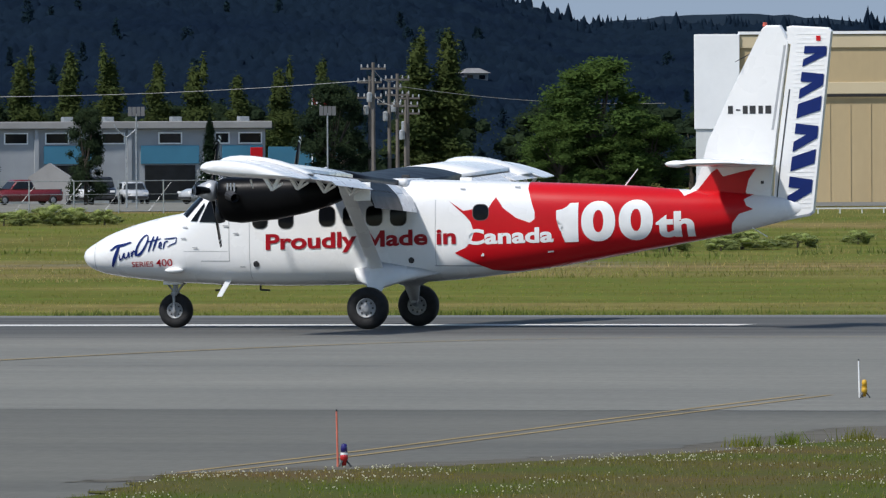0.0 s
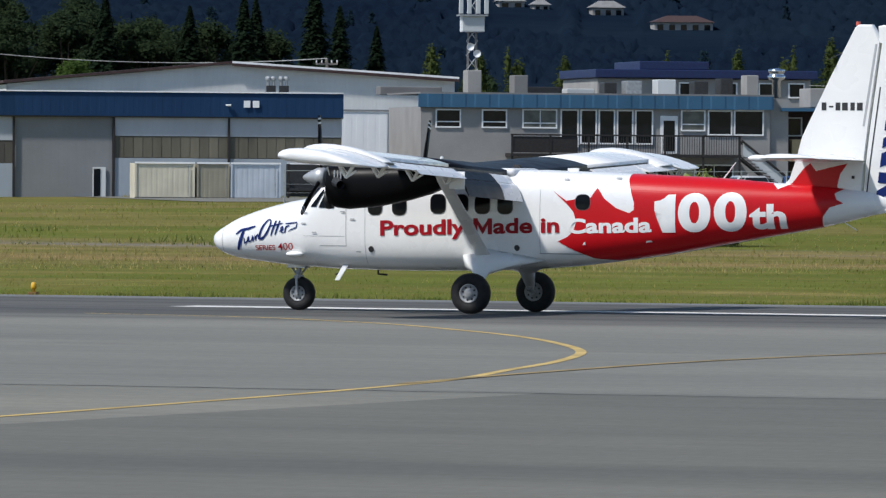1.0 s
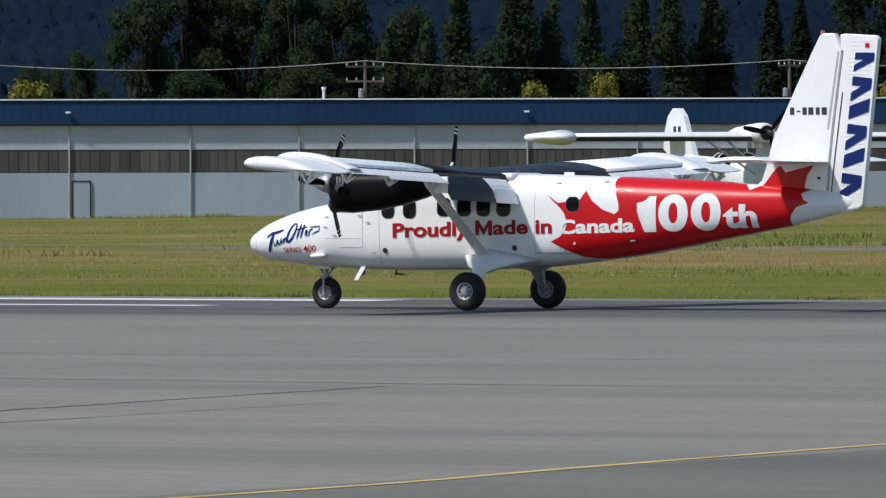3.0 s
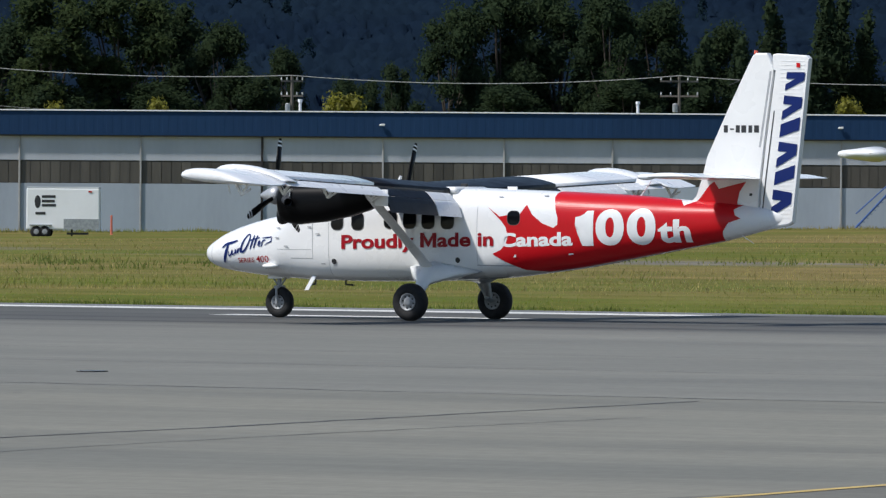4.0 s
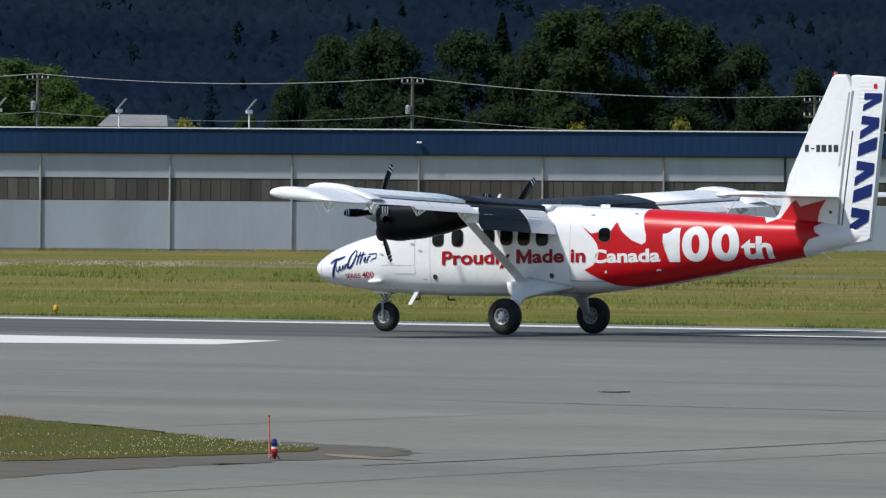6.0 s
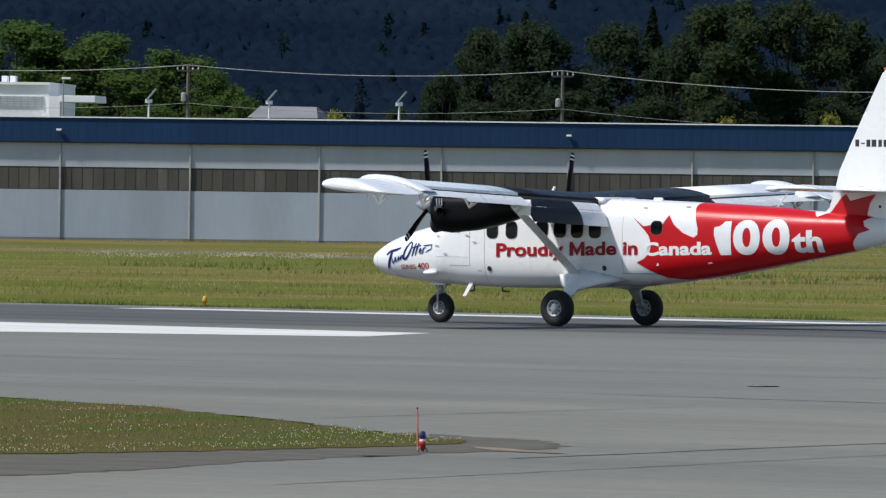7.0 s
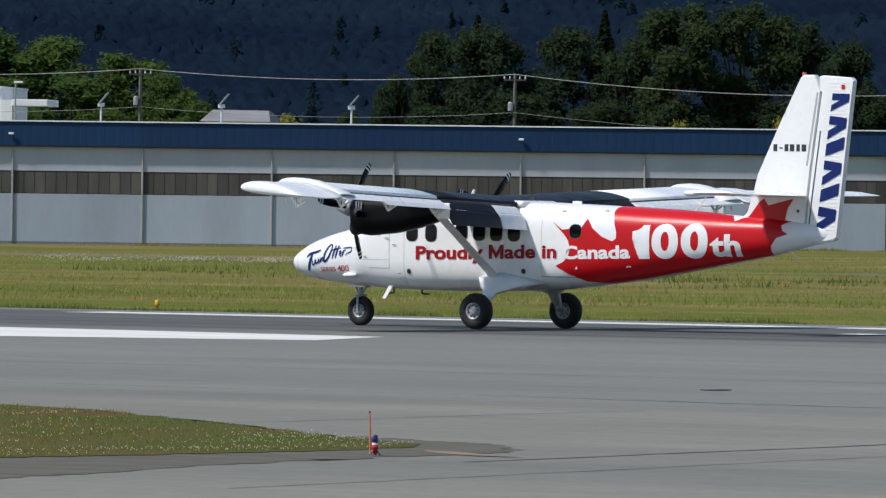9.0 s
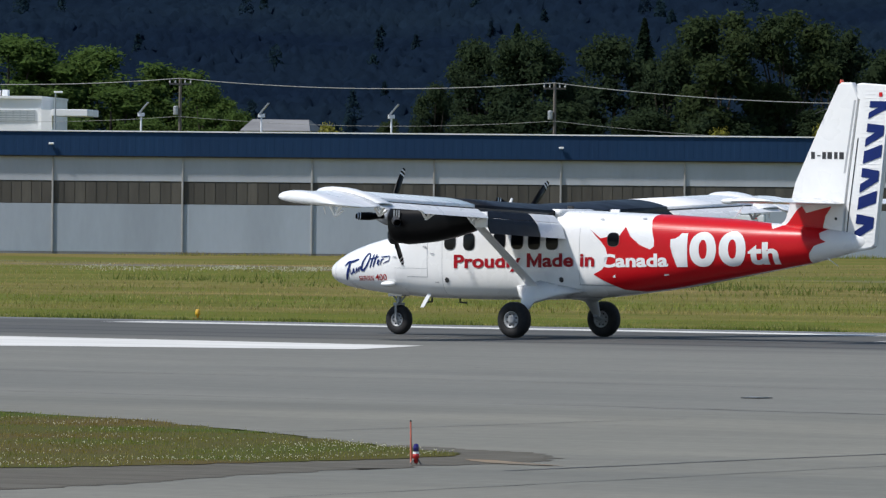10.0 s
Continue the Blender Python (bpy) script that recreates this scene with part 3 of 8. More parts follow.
    for pts, w in (([(.75, 1.25), (.82, 1.42), (.92, 1.66)], .030), ([(.72, 1.57), (.86, 1.655), (1.02, 1.685), (1.20, 1.74)], .020),
                   ([(.925, 1.50), (.93, 1.385), (1.00, 1.43), (1.035, 1.53), (1.045, 1.42), (1.11, 1.45), (1.135, 1.55)], .013),
                   ([(1.15, 1.54), (1.15, 1.43)], .014), ([(1.20, 1.56), (1.205, 1.45), (1.26, 1.57), (1.29, 1.55), (1.285, 1.47), (1.33, 1.50)], .013),
                   (oval, .018), ([(1.58, 1.55), (1.63, 1.68), (1.70, 1.86)], .016), ([(1.54, 1.74), (1.68, 1.765), (1.86, 1.81)], .011),
                   ([(1.68, 1.57), (1.73, 1.70), (1.79, 1.86)], .016), ([(1.79, 1.64), (1.87, 1.68), (1.865, 1.74), (1.82, 1.70), (1.83, 1.62), (1.89, 1.62)], .012),
                   ([(1.91, 1.61), (1.95, 1.74), (2.02, 1.76)], .013), ([(1.93, 1.80), (2.10, 1.815), (2.20, 1.83)], .010), ([(2.20, 1.83), (2.185, 1.73), (2.08, 1.69), (2.00, 1.64)], .009)):
        decal("script_stroke", brush(pts, w * 1.35), NAVY, fus, out=0.013)
    # cabin windows with rims
    for x, z, w, h in ((3.98, 2.19, .30, .36), (4.52, 2.20, .30, .38), (5.38, 2.24, .32, .38), (5.88, 2.24, .32, .38), (6.36, 2.24, .32, .38), (6.86, 2.24, .32, .38), (8.56, 2.30, .31, .30)):
        for side in (-1, 1):
            rim = decal("window_rim", flat_polygon(rounded(x - w / 2 - .014, x + w / 2 + .014, z - h / 2 - .014, z + h / 2 + .014, .125)), RIMDARK, fus, out=0.010, side=side)
            decal("window_pane", flat_polygon(rounded(x - w / 2, x + w / 2, z - h / 2, z + h / 2, .115)), PANE, rim, out=0.016, side=side)
    # cockpit glazing
    for side in (-1, 1):
        decal("cockpit_window", flat_polygon([(2.70, 2.14), (3.05, 2.13), (3.15, 2.50), (3.08, 2.60), (2.90, 2.58)]), PANE, fus, "dark cockpit side window", out=0.014, side=side)
        decal("cockpit_window", flat_polygon([(2.50, 2.15), (2.64, 2.15), (2.80, 2.46), (2.78, 2.52)]), PANE, fus, "small dark cockpit quarter window", out=0.014, side=side)
        decal("windscreen_pane", flat_polygon([(2.27, 2.28), (2.40, 2.22), (2.72, 2.58), (2.74, 2.74), (2.64, 2.70), (2.40, 2.47)]), PANE, fus, "dark sloping windscreen pane", out=0.016, side=side)
    # round port holes low on the side
    for x, z in ((3.89, 1.30), (7.12, 1.36)):
        decal("port_hole", flat_polygon([(x + .062 * math.cos(a * math.pi / 8), z + .062 * math.sin(a * math.pi / 8)) for a in range(16)]), DARK, fus, out=0.012)
    for pts in ([(9.90, 1.50), (10.04, 1.52), (10.02, 1.545), (9.92, 1.54)], [(8.55, 1.44), (8.62, 1.44), (8.62, 1.50), (8.59, 1.50)]):
        decal("skin_fitting", flat_polygon(pts), LETTER, fus, out=0.02)
    for x, z in ((2.32, 2.02), (2.30, 1.80), (3.2, 2.05), (3.42, 1.9), (2.55, 1.62), (3.55, 1.24), (8.1, 2.75), (9.2, 2.78)):
        decal("skin_fitting", flat_polygon([(x, z), (x + .11, z - .01), (x + .11, z + .025), (x, z + .02)]), GREYLINE, fus, out=0.02)
    # navigation blister, probes and step under the nose
    bm = bmesh.new()
    bmesh.ops.create_uvsphere(bm, u_segments=14, v_segments=8, radius=1, matrix=Matrix.Translation((2.14, -.76, 1.17)) @ Matrix.Diagonal((.20, .10, .065, 1)))
    part("landing_light_blister", shifted(bm), WHITE, ac, "white teardrop light fairing", smooth=True)
    bm = bmesh.new()
    loft(bm, [[(3.17, -.62, .96), (3.29, -.62, .96), (3.29, -.58, .96), (3.17, -.58, .96)], [(3.00, -.66, .64), (3.10, -.66, .64), (3.10, -.63, .64), (3.00, -.63, .64)]])
    part("boarding_step", shifted(bm), WHITE, ac)
    for x, d in ((2.95, -.15), (3.75, .2)):
        bm = bmesh.new()
        tube(bm, (x, -.1, .90), (x, -.1, .76), .02)
        tube(bm, (x, -.1, .77), (x + d, -.1, .76), .02)
        part("belly_probe", shifted(bm), DARK, ac)
    for x in (11.3, 14.05):
        bm = bmesh.new()
        if x < 12:
            tube(bm, (x, 0, 2.80), (x + .27, 0, 3.14), .016, .010)
        else:
            tube(bm, (13.9, -.12, 1.98), (14.25, -.14, 1.78), .012, .008)
        part("whip_antenna", shifted(bm), WHITE, ac)
    # fin, rudder and tailplane
    def fin_slab(name, outline, th, material, label=""):
        bm = bmesh.new()
        rings = []
        for k, s in ((-1, 0.35), (-0.75, 0.92), (0, 1.0), (0.75, 0.92), (1, 0.35)):
            cx = sum(p[0] for p in outline) / len(outline)
            cz = sum(p[1] for p in outline) / len(outline)
            g = 0.03 * (1 - s)
            rings.append([(cx + (x - cx) * (1 - g), k * th, cz + (z - cz) * (1 - g)) for x, z in outline])
        loft(bm, rings)
        return part(name, shifted(bm), material, ac, label, smooth=False)
    fin = fin_slab("fin", [(12.42, 2.62), (12.66, 2.84), (12.80, 3.24), (12.93, 3.72), (13.52, 4.92), (14.06, 5.96), (14.14, 6.02), (14.42, 6.02), (14.50, 5.90), (14.60, 5.68), (14.36, 3.95), (14.27, 3.2),
                           (14.20, 2.2), (13.3, 2.0)], .10, WHITE, "white vertical fin with riveted skin")
    rud = fin_slab("rudder", [(14.56, 5.99), (14.66, 6.01), (15.40, 5.965), (15.47, 5.90), (15.08, 2.30), (15.00, 2.24), (14.24, 2.10), (14.31, 3.2), (14.40, 3.95), (14.64, 5.66), (14.40, 5.68), (14.42, 5.72), (14.58, 5.74)],
                   .085, WHITE, "white corrugated rudder")
    for i in range(40):
        z = 2.4 + i * .088
        f = (z - 2.3) / 3.6
        part("rudder_rib", shifted(boxes((14.52 + .26 * f, 15.02 + .36 * f, -.090, -.0845, z, z + .018))), WHITE, rud)
    # blue mark on the rudder: plain slanted blocks, one for each sign
    def rp(a, b):
        """Rudder place: a across (0 front to 1 rear), b up (0 to 1)."""
        z = 2.42 + 3.18 * b
        x0 = 14.50 + .125 * (z - 2.42)
        return (x0 + a * .50 * (1 - .05 * b) + .02, z)
    def rudder_shape(quad, out=0.0):
        bm = flat_polygon([rp(a, b) for a, b in quad])
        for v in bm.verts:
            v.co = Vector((v.co.x, -.098 - out, v.co.y))
        bmesh.ops.recalc_face_normals(bm, faces=bm.faces[:])
        part("blue_mark", shifted(bm), NAVY, rud)
    bars = []
    for low, high in ((.0, .19), (.22, .31), (.34, .52), (.55, .64), (.67, .84), (.87, 1.0)):
        if high - low < .11:
            bars.append([(.02, low), (.98, low + .05), (.98, high + .05), (.02, high)])
        else:
            mid, th = (low + high) / 2 + .03, (high - low) * .36
            bars.append([(.02, low), (.98, mid - th / 2), (.98, mid + th / 2), (.02, low + th)])
            bars.append([(.02, high - th), (.9, mid - th / 4), (.98, mid + th / 2 + .01), (.02, high)])
    for k, quad in enumerate(bars):
        rudder_shape(quad, .003 * (k % 2))
    part("rudder_mark", shifted(boxes((15.16, 15.25, -.099, -.094, 5.70, 5.80))), RED, rud)
    # registration bars on the fin
    for i, (x, w) in enumerate(((13.36, .10), (13.52, .09), (13.66, .10), (13.80, .12), (13.98, .09), (14.12, .12))):
        part("registration_bar", shifted(boxes((x, x + w, -.106, -.101, 4.27 + .03 * (i == 1) * 2, 4.43 - .07 * (i == 1)))), DARK, fin)
    bm = bmesh.new()
    loft(bm, [[(x, -.106, z), (x + .045, -.106, z), (x + .045, -.098, z), (x, -.098, z)] for x, z in ((14.24, 3.95), (14.50, 5.62))])
    part("trim_slot", shifted(bm), GREYLINE, fin, "grey slot down the fin")
    bm = bmesh.new()
    loft(bm, [[(x, -.096, z), (x + .022, -.096, z), (x + .022, -.088, z), (x, -.088, z)] for x, z in ((14.30, 2.30), (14.40, 3.25), (14.60, 4.75))])
    part("hinge_line", shifted(bm), DARK, rud, "dark rudder hinge line")
    part("fin_bolt", shifted(boxes((14.02, 14.08, -.110, -.103, 2.88, 2.94), bevel=.01)), DARK, fin)
    bm = bmesh.new()
    tube(bm, (14.10, 0, 6.0), (14.10, 0, 6.08), .05, .04, 12)
    part("beacon", shifted(bm), mat("red_beacon_lens", (0.55, 0.10, 0.06), 0.2, vary=0.05), fin)
    bm = bmesh.new()
    tube(bm, (13.78, 0, 5.45), (13.55, -.25, 5.30), .012, .006)
    part("whip_antenna", shifted(bm), DARK, fin)
    # red leaf tip carried up the fin root
    for side in (-1, 1):
        bm = flat_polygon([(12.62, 2.62), (12.84, 2.74), (13.10, 3.06), (13.22, 3.14), (13.34, 2.98), (13.62, 3.05), (14.02, 3.14), (13.86, 2.92), (13.80, 2.68), (13.84, 2.56), (14.02, 2.36), (13.70, 2.25), (13.5, 2.4), (13.1, 2.5)])
        for v in bm.verts:
            v.co = Vector((v.co.x, side * .108, v.co.y))
        bmesh.ops.recalc_face_normals(bm, faces=bm.faces[:])
        part("fin_paint", shifted(bm), RED, fin, "red leaf point at the fin root")
    for side in (-1, 1):
        bm = bmesh.new()
        loft(bm, [foil(13.02 + .10 * k, 1.36 - .14 * k, side * (.08 + 3.0 * k), 3.20 + .03 * k, .13) for k in (0, .3, .6, .9, .97)] + [foil(13.32, 1.0, side * 3.14, 3.24, .05)])
        st = part("tailplane", shifted(bm), WHITE, ac, "white horizontal tailplane", smooth=True)
        part("elevator_gap", shifted(boxes((13.80, 13.815, side * .3 - .2 * (side < 0), side * .3 + .2 * (side > 0), 3.31, 3.315))), DARK, st)
        bm = bmesh.new()
        bmesh.ops.create_uvsphere(bm, u_segments=12, v_segments=8, radius=1, matrix=Matrix.Translation((13.12, side * 2.98, 3.23)) @ Matrix.Diagonal((.24, .07, .07, 1)))
        part("tailplane_horn", shifted(bm), WHITE, st, smooth=True)
    # wing: black centre section, white outer panels, rounded tips
    bm = bmesh.new()
    loft(bm, [foil(WX, WC, y, wing_z(y), .205, .76, twist=.10) for y in (-4.0, -2.8, -1.4, 0, 1.4, 2.8, 4.0)])
    wing = part("wing_centre", shifted(bm), WINGBLACK, ac, "black-painted wing centre section", smooth=True)
    part("fuselage_saddle", shifted(boxes((5.4, 7.0, -.72, .72, 2.80, 2.99), bevel=.08)), WHITE, ac, smooth=True)
    for side in (-1, 1):
        bm = bmesh.new()
        loft(bm, [foil(WX, WC, side * y, wing_z(y), .205, .76, twist=.10) for y in (4.0, 6, 8, 8.35)] )
        ow = part("wing_panel", shifted(bm), WHITE, ac, "white outer wing panel", smooth=True)
        bm = bmesh.new()
        loft(bm, [foil(WX + dx, WC - dc, side * y, wing_z(y), th, twist=.10) for y, dx, dc, th in ((8.36, 0, .02, .205), (8.6, .01, .03, .205), (9.0, .03, .05, .205), (9.5, .08, .10, .21), (9.72, .13, .17, .21), (9.84, .18, .26, .20), (9.92, .25, .38, .17), (9.95, .33, .55, .11))])
        part("wing_tip", shifted(bm), WHITE, ow, "rounded white wing tip", smooth=True)
        # flaps and drooped aileron
        for y0, y1, m, a1, a2, nm in ((.92, 1.92, WHITE, 32, 64, "flap"), (1.95, 3.98, WINGBLACK, 32, 64, "flap"), (4.02, 6.6, WHITE, 13, 30, "flap"), (6.63, 8.33, WHITE, 9, 16, "aileron")):
            bm = bmesh.new()
            x0 = WX + .77 * WC
            k, k2 = (.30, .40) if a2 > 50 else (.20, .24)
            loft(bm, [flap_ring(x0, wing_z(y) - .075, k, a1, side * y, .10) for y in (y0, y1)])
            x1, dz = x0 + (k - .01) * math.cos(radians(a1)), (k - .01) * math.sin(radians(a1))
            loft(bm, [flap_ring(x1, wing_z(y) - .085 - dz, k2, a2, side * y, .07) for y in (y0, y1)])
            part(nm, shifted(bm), m, ow, "white trailing-edge flap, lowered" if m is WHITE else "black trailing-edge flap, lowered", smooth=False)
        for y in (9.45, 7.75, 5.9, 4.05, 2.3):
            bm = bmesh.new()
            z = wing_z(y) - .06
            tube(bm, (6.62, side * y, z), (6.80, side * y, z - .30), .042, .030, 6)
            tube(bm, (6.96, side * y, z - .05), (6.80, side * y, z - .30), .042, .030, 6)
            tube(bm, (6.80, side * y, z - .30), (7.02, side * y, z - .17), .024, .024, 6)
            tube(bm, (6.68, side * (y - .07), z - .06), (6.82, side * (y - .07), z - .24), .012, .012, 6)
            part("flap_hinge", shifted(bm), WHITE, ow, "white open flap bracket")
        # dark slot between wing and flap, end plate of the outer flap
        bm = bmesh.new()
        xs0 = WX + .76 * WC
        loft(bm, [[(xs0 - .01, side * y, wing_z(y) - .075), (xs0 + .012, side * y, wing_z(y) - .075), (xs0 + .012, side * y, wing_z(y) - .005), (xs0 - .01, side * y, wing_z(y) - .005)] for y in (1.0, 8.34)])
        part("flap_slot", shifted(bm), DARK, ow, "dark slot ahead of the flaps")
        part("flap_end_plate", shifted(boxes((xs0 + .02, xs0 + .36, side * 4.0 - .012, side * 4.0 + .012, wing_z(4) - .46, wing_z(4) - .10), bevel=.008)), WHITE, ow)
        # raised fairing on the upper surface inboard of the tip
        bm = bmesh.new()
        loft(bm, [foil(WX + .02 + dx, 1.86 - 2 * dx, side * y, wing_z(y) + .05 - dx * .3, th, twist=.10) for y, dx, th in ((7.62, .16, .10), (7.72, .05, .19), (7.95, 0, .235), (8.2, 0, .235), (8.36, .05, .20))])
        part("tip_fairing", shifted(bm), WHITE, ow, "raised white fairing on the wing", smooth=True)
        bm = bmesh.new()
        tube(bm, (6.3, side * 9.2, wing_z(9) - .14), (6.35, side * 9.2, wing_z(9) - .30), .02, .01, 6)
        part("static_vent", shifted(bm), WHITE, ow)
        # wing strut, faired at its foot
        bm = bmesh.new()
        def oval(c, rx, ry):
            return [Vector(c) + Vector((rx * math.cos(a * math.pi / 8), ry * math.sin(a * math.pi / 8), 0)) for a in range(16)]
        loft(bm, [oval((6.42, side * .90, 1.12), .17, .09), oval((6.46, side * 1.30, 1.36), .15, .06), oval((6.55, side * 2.5, 2.02), .14, .05), oval((6.62, side * 3.72, 2.70), .14, .05), oval((6.64, side * 4.0, 2.92), .13, .05)])
        part("wing_strut", shifted(bm), WHITE, ac, "white streamlined wing strut", smooth=True)
        # gear fairing and leg
        bm = bmesh.new()
        loft(bm, [[(5.88, side * .70, 1.16), (6.5, side * .78, 1.36), (7.74, side * .80, 1.10), (7.0, side * .70, .93), (6.3, side * .70, .88), (5.92, side * .68, .98)],
                  [(6.0, side * 1.05, 1.20), (6.5, side * 1.08, 1.24), (7.3, side * 1.05, 1.06), (6.9, side * 1.05, .90), (6.4, side * 1.05, .86), (6.05, side * 1.05, .95)],
                  [(6.32, side * 1.30, .93), (6.48, side * 1.32, .95), (6.70, side * 1.30, .88), (6.64, side * 1.28, .80), (6.5, side * 1.28, .78), (6.36, side * 1.28, .82)],
                  [(6.42, side * 1.60, .54), (6.49, side * 1.62, .55), (6.58, side * 1.60, .53), (6.56, side * 1.57, .46), (6.5, side * 1.57, .44), (6.43, side * 1.57, .46)]])
        part("gear_fairing", shifted(bm), WHITE, ac, "white fairing over the main gear leg", smooth=True)
        bm = bmesh.new()
        tube(bm, (6.5, side * 1.5, .52), (6.5, side * 1.66, .42), .07, .06, 10)
        tube(bm, (6.5, side * 1.60, .42), (6.5, side * 1.90, .42), .055, .055, 10)
        part("axle", shifted(bm), STEEL, ac)
        wh = build_wheel(ac, "main_wheel", .42, .30, pose(0, side * 1.86, .42), side)
        WHEELS.append((wh, .42, (0, side * 1.86, .42)))
        # engine nacelle
        yc = side * 2.82
        bm = bmesh.new()
        st = ((3.74, .22, .26, 2.70), (3.77, .30, .35, 2.65), (3.82, .345, .405, 2.61), (3.95, .37, .44, 2.59), (4.2, .38, .455, 2.58), (4.9, .39, .43, 2.62), (5.5, .37, .37, 2.68), (6.0, .31, .29, 2.74), (6.35, .20, .20, 2.80), (6.55, .06, .07, 2.86))
        loft(bm, [[(x, yc + w * math.copysign(abs(math.sin(a)) ** .8, math.sin(a)), zc + h * math.copysign(abs(math.cos(a)) ** .8, math.cos(a))) for a in [2 * math.pi * i / 28 for i in range(28)]] for x, w, h, zc in st])
        nac = part("engine_nacelle", shifted(bm), BLACK, ac, "glossy black engine nacelle", smooth=True)
        bm = bmesh.new()
        lathe(bm, [(.17, 3.80), (.20, 3.70), (.21, 3.73), (.19, 3.82)], "X", 20, (0, yc, 2.33))
        part("air_intake", shifted(bm), DARK, nac, smooth=True)
        for s2 in (-1, 1):
            bm = bmesh.new()
            tube(bm, (4.05, yc + s2 * .36, 2.68), (4.22, yc + s2 * .56, 2.62), .11, .09, 12, caps=False)
            part("exhaust_stub", shifted(bm), DARK, nac)
            for k in range(3):
                part("cowl_louvre", shifted(boxes((4.0 + k * .07, 4.03 + k * .07, yc + s2 * .385 - .01, yc + s2 * .385 + .01, 2.75, 2.92))), STEEL, nac)
        part("nacelle_hump", shifted(boxes((4.7, 6.4, yc - .18, yc + .18, 2.85, 3.06), bevel=.09)), BLACK, nac, smooth=True)
        pr = build_prop(ac, pose(3.56 - AXLE, yc, 2.77))
        PROPS.append((pr, (3.56 - AXLE, yc, 2.77)))
    for part_ob in (fin, rud):
        for o in [part_ob] + [c for c in part_ob.children if not c.name.startswith("fin_paint")]:
            o.data.transform(Matrix.Translation((.09, 0, -.05)))
    # roof blister, wing-root vents and antennas on the cabin top
    bm = bmesh.new()
    tube(bm, (5.0, 0, 2.95), (5.12, 0, 3.22), .05, .03, 8)
    part("roof_antenna", shifted(bm), WHITE, ac)
    part("roof_antenna", shifted(boxes((7.9, 8.15, -.02, .02, 2.93, 3.0), bevel=.01)), WHITE, ac)
    part("roof_antenna", shifted(boxes((6.7, 6.85, -.04, .04, 2.95, 3.06), bevel=.01)), DARK, ac)
    # nose gear
    bm = bmesh.new()
    tube(bm, (1.93, 0, .95), (1.93, 0, .62), .055, .055, 12)
    tube(bm, (1.93, 0, .64), (1.94, 0, .40), .036, .036, 10)
    tube(bm, (1.75, 0, .92), (1.90, 0, .72), .022, .022, 8)
    tube(bm, (2.12, 0, .92), (1.96, 0, .72), .022, .022, 8)
    for s2 in (-1, 1):
        tube(bm, (1.93, s2 * .13, .70), (1.94, s2 * .14, .35), .030, .026, 8)
    box(bm, 1.87, 1.99, -.16, .16, .66, .73, bevel=.02)
    tube(bm, (1.94, -.16, .355), (1.94, .16, .355), .03, .03, 8)
    part("nose_leg", shifted(bm), ALLOY, ac, "bright metal nose-gear fork", smooth=False)
    for yy in (-.16, .13):
        part("nose_leg_door", shifted(boxes((1.72, 2.12, yy, yy + .03, .88, .97), bevel=.01)), WHITE, ac)
    wh = build_wheel(ac, "nose_wheel", .35, .22, pose(1.94 - AXLE, 0, .35), -1)
    WHEELS.append((wh, .35, (1.94 - AXLE, 0, .35)))
    return ac


WHEELS, PROPS = [], []


def build_wheel(ac, name, r, w, m, side):
    h = w / 2
    bm = bmesh.new()
    lathe(bm, [(r * .44, -h * .62), (r * .50, -h * .92), (r * .74, -h), (r * .93, -h * .80), (r * .995, -h * .4), (r, 0), (r * .995, h * .4), (r * .93, h * .80), (r * .74, h), (r * .50, h * .92), (r * .44, h * .62)], "Y", 40)
    wheel = part(name, bm, RUBBER, ac, "black rubber aircraft tyre", smooth=True, at=m)
    for s in (-1, 1):
        bm = bmesh.new()
        lathe(bm, [(r * .47, s * h * .55), (r * .47, s * h * .93), (r * .42, s * h * .91), (r * .38, s * h * .66), (r * .26, s * h * .68), (r * .22, s * h * .84), (r * .13, s * h * .92), (.004, s * h * .92)], "Y", 28)
        rim = part("rim", bm, ALLOY, wheel, "grey cast wheel rim", smooth=True)
        for k in range(8):
            a = math.pi * k / 4
            bm = bmesh.new()
            c = (r * .32 * math.cos(a), r * .32 * math.sin(a))
            tube(bm, (c[0], s * h * .66, c[1]), (c[0], s * h * .74, c[1]), r * .05, r * .05, 8)
            part("lightening_hole", bm, DARK, rim)
    return wheel


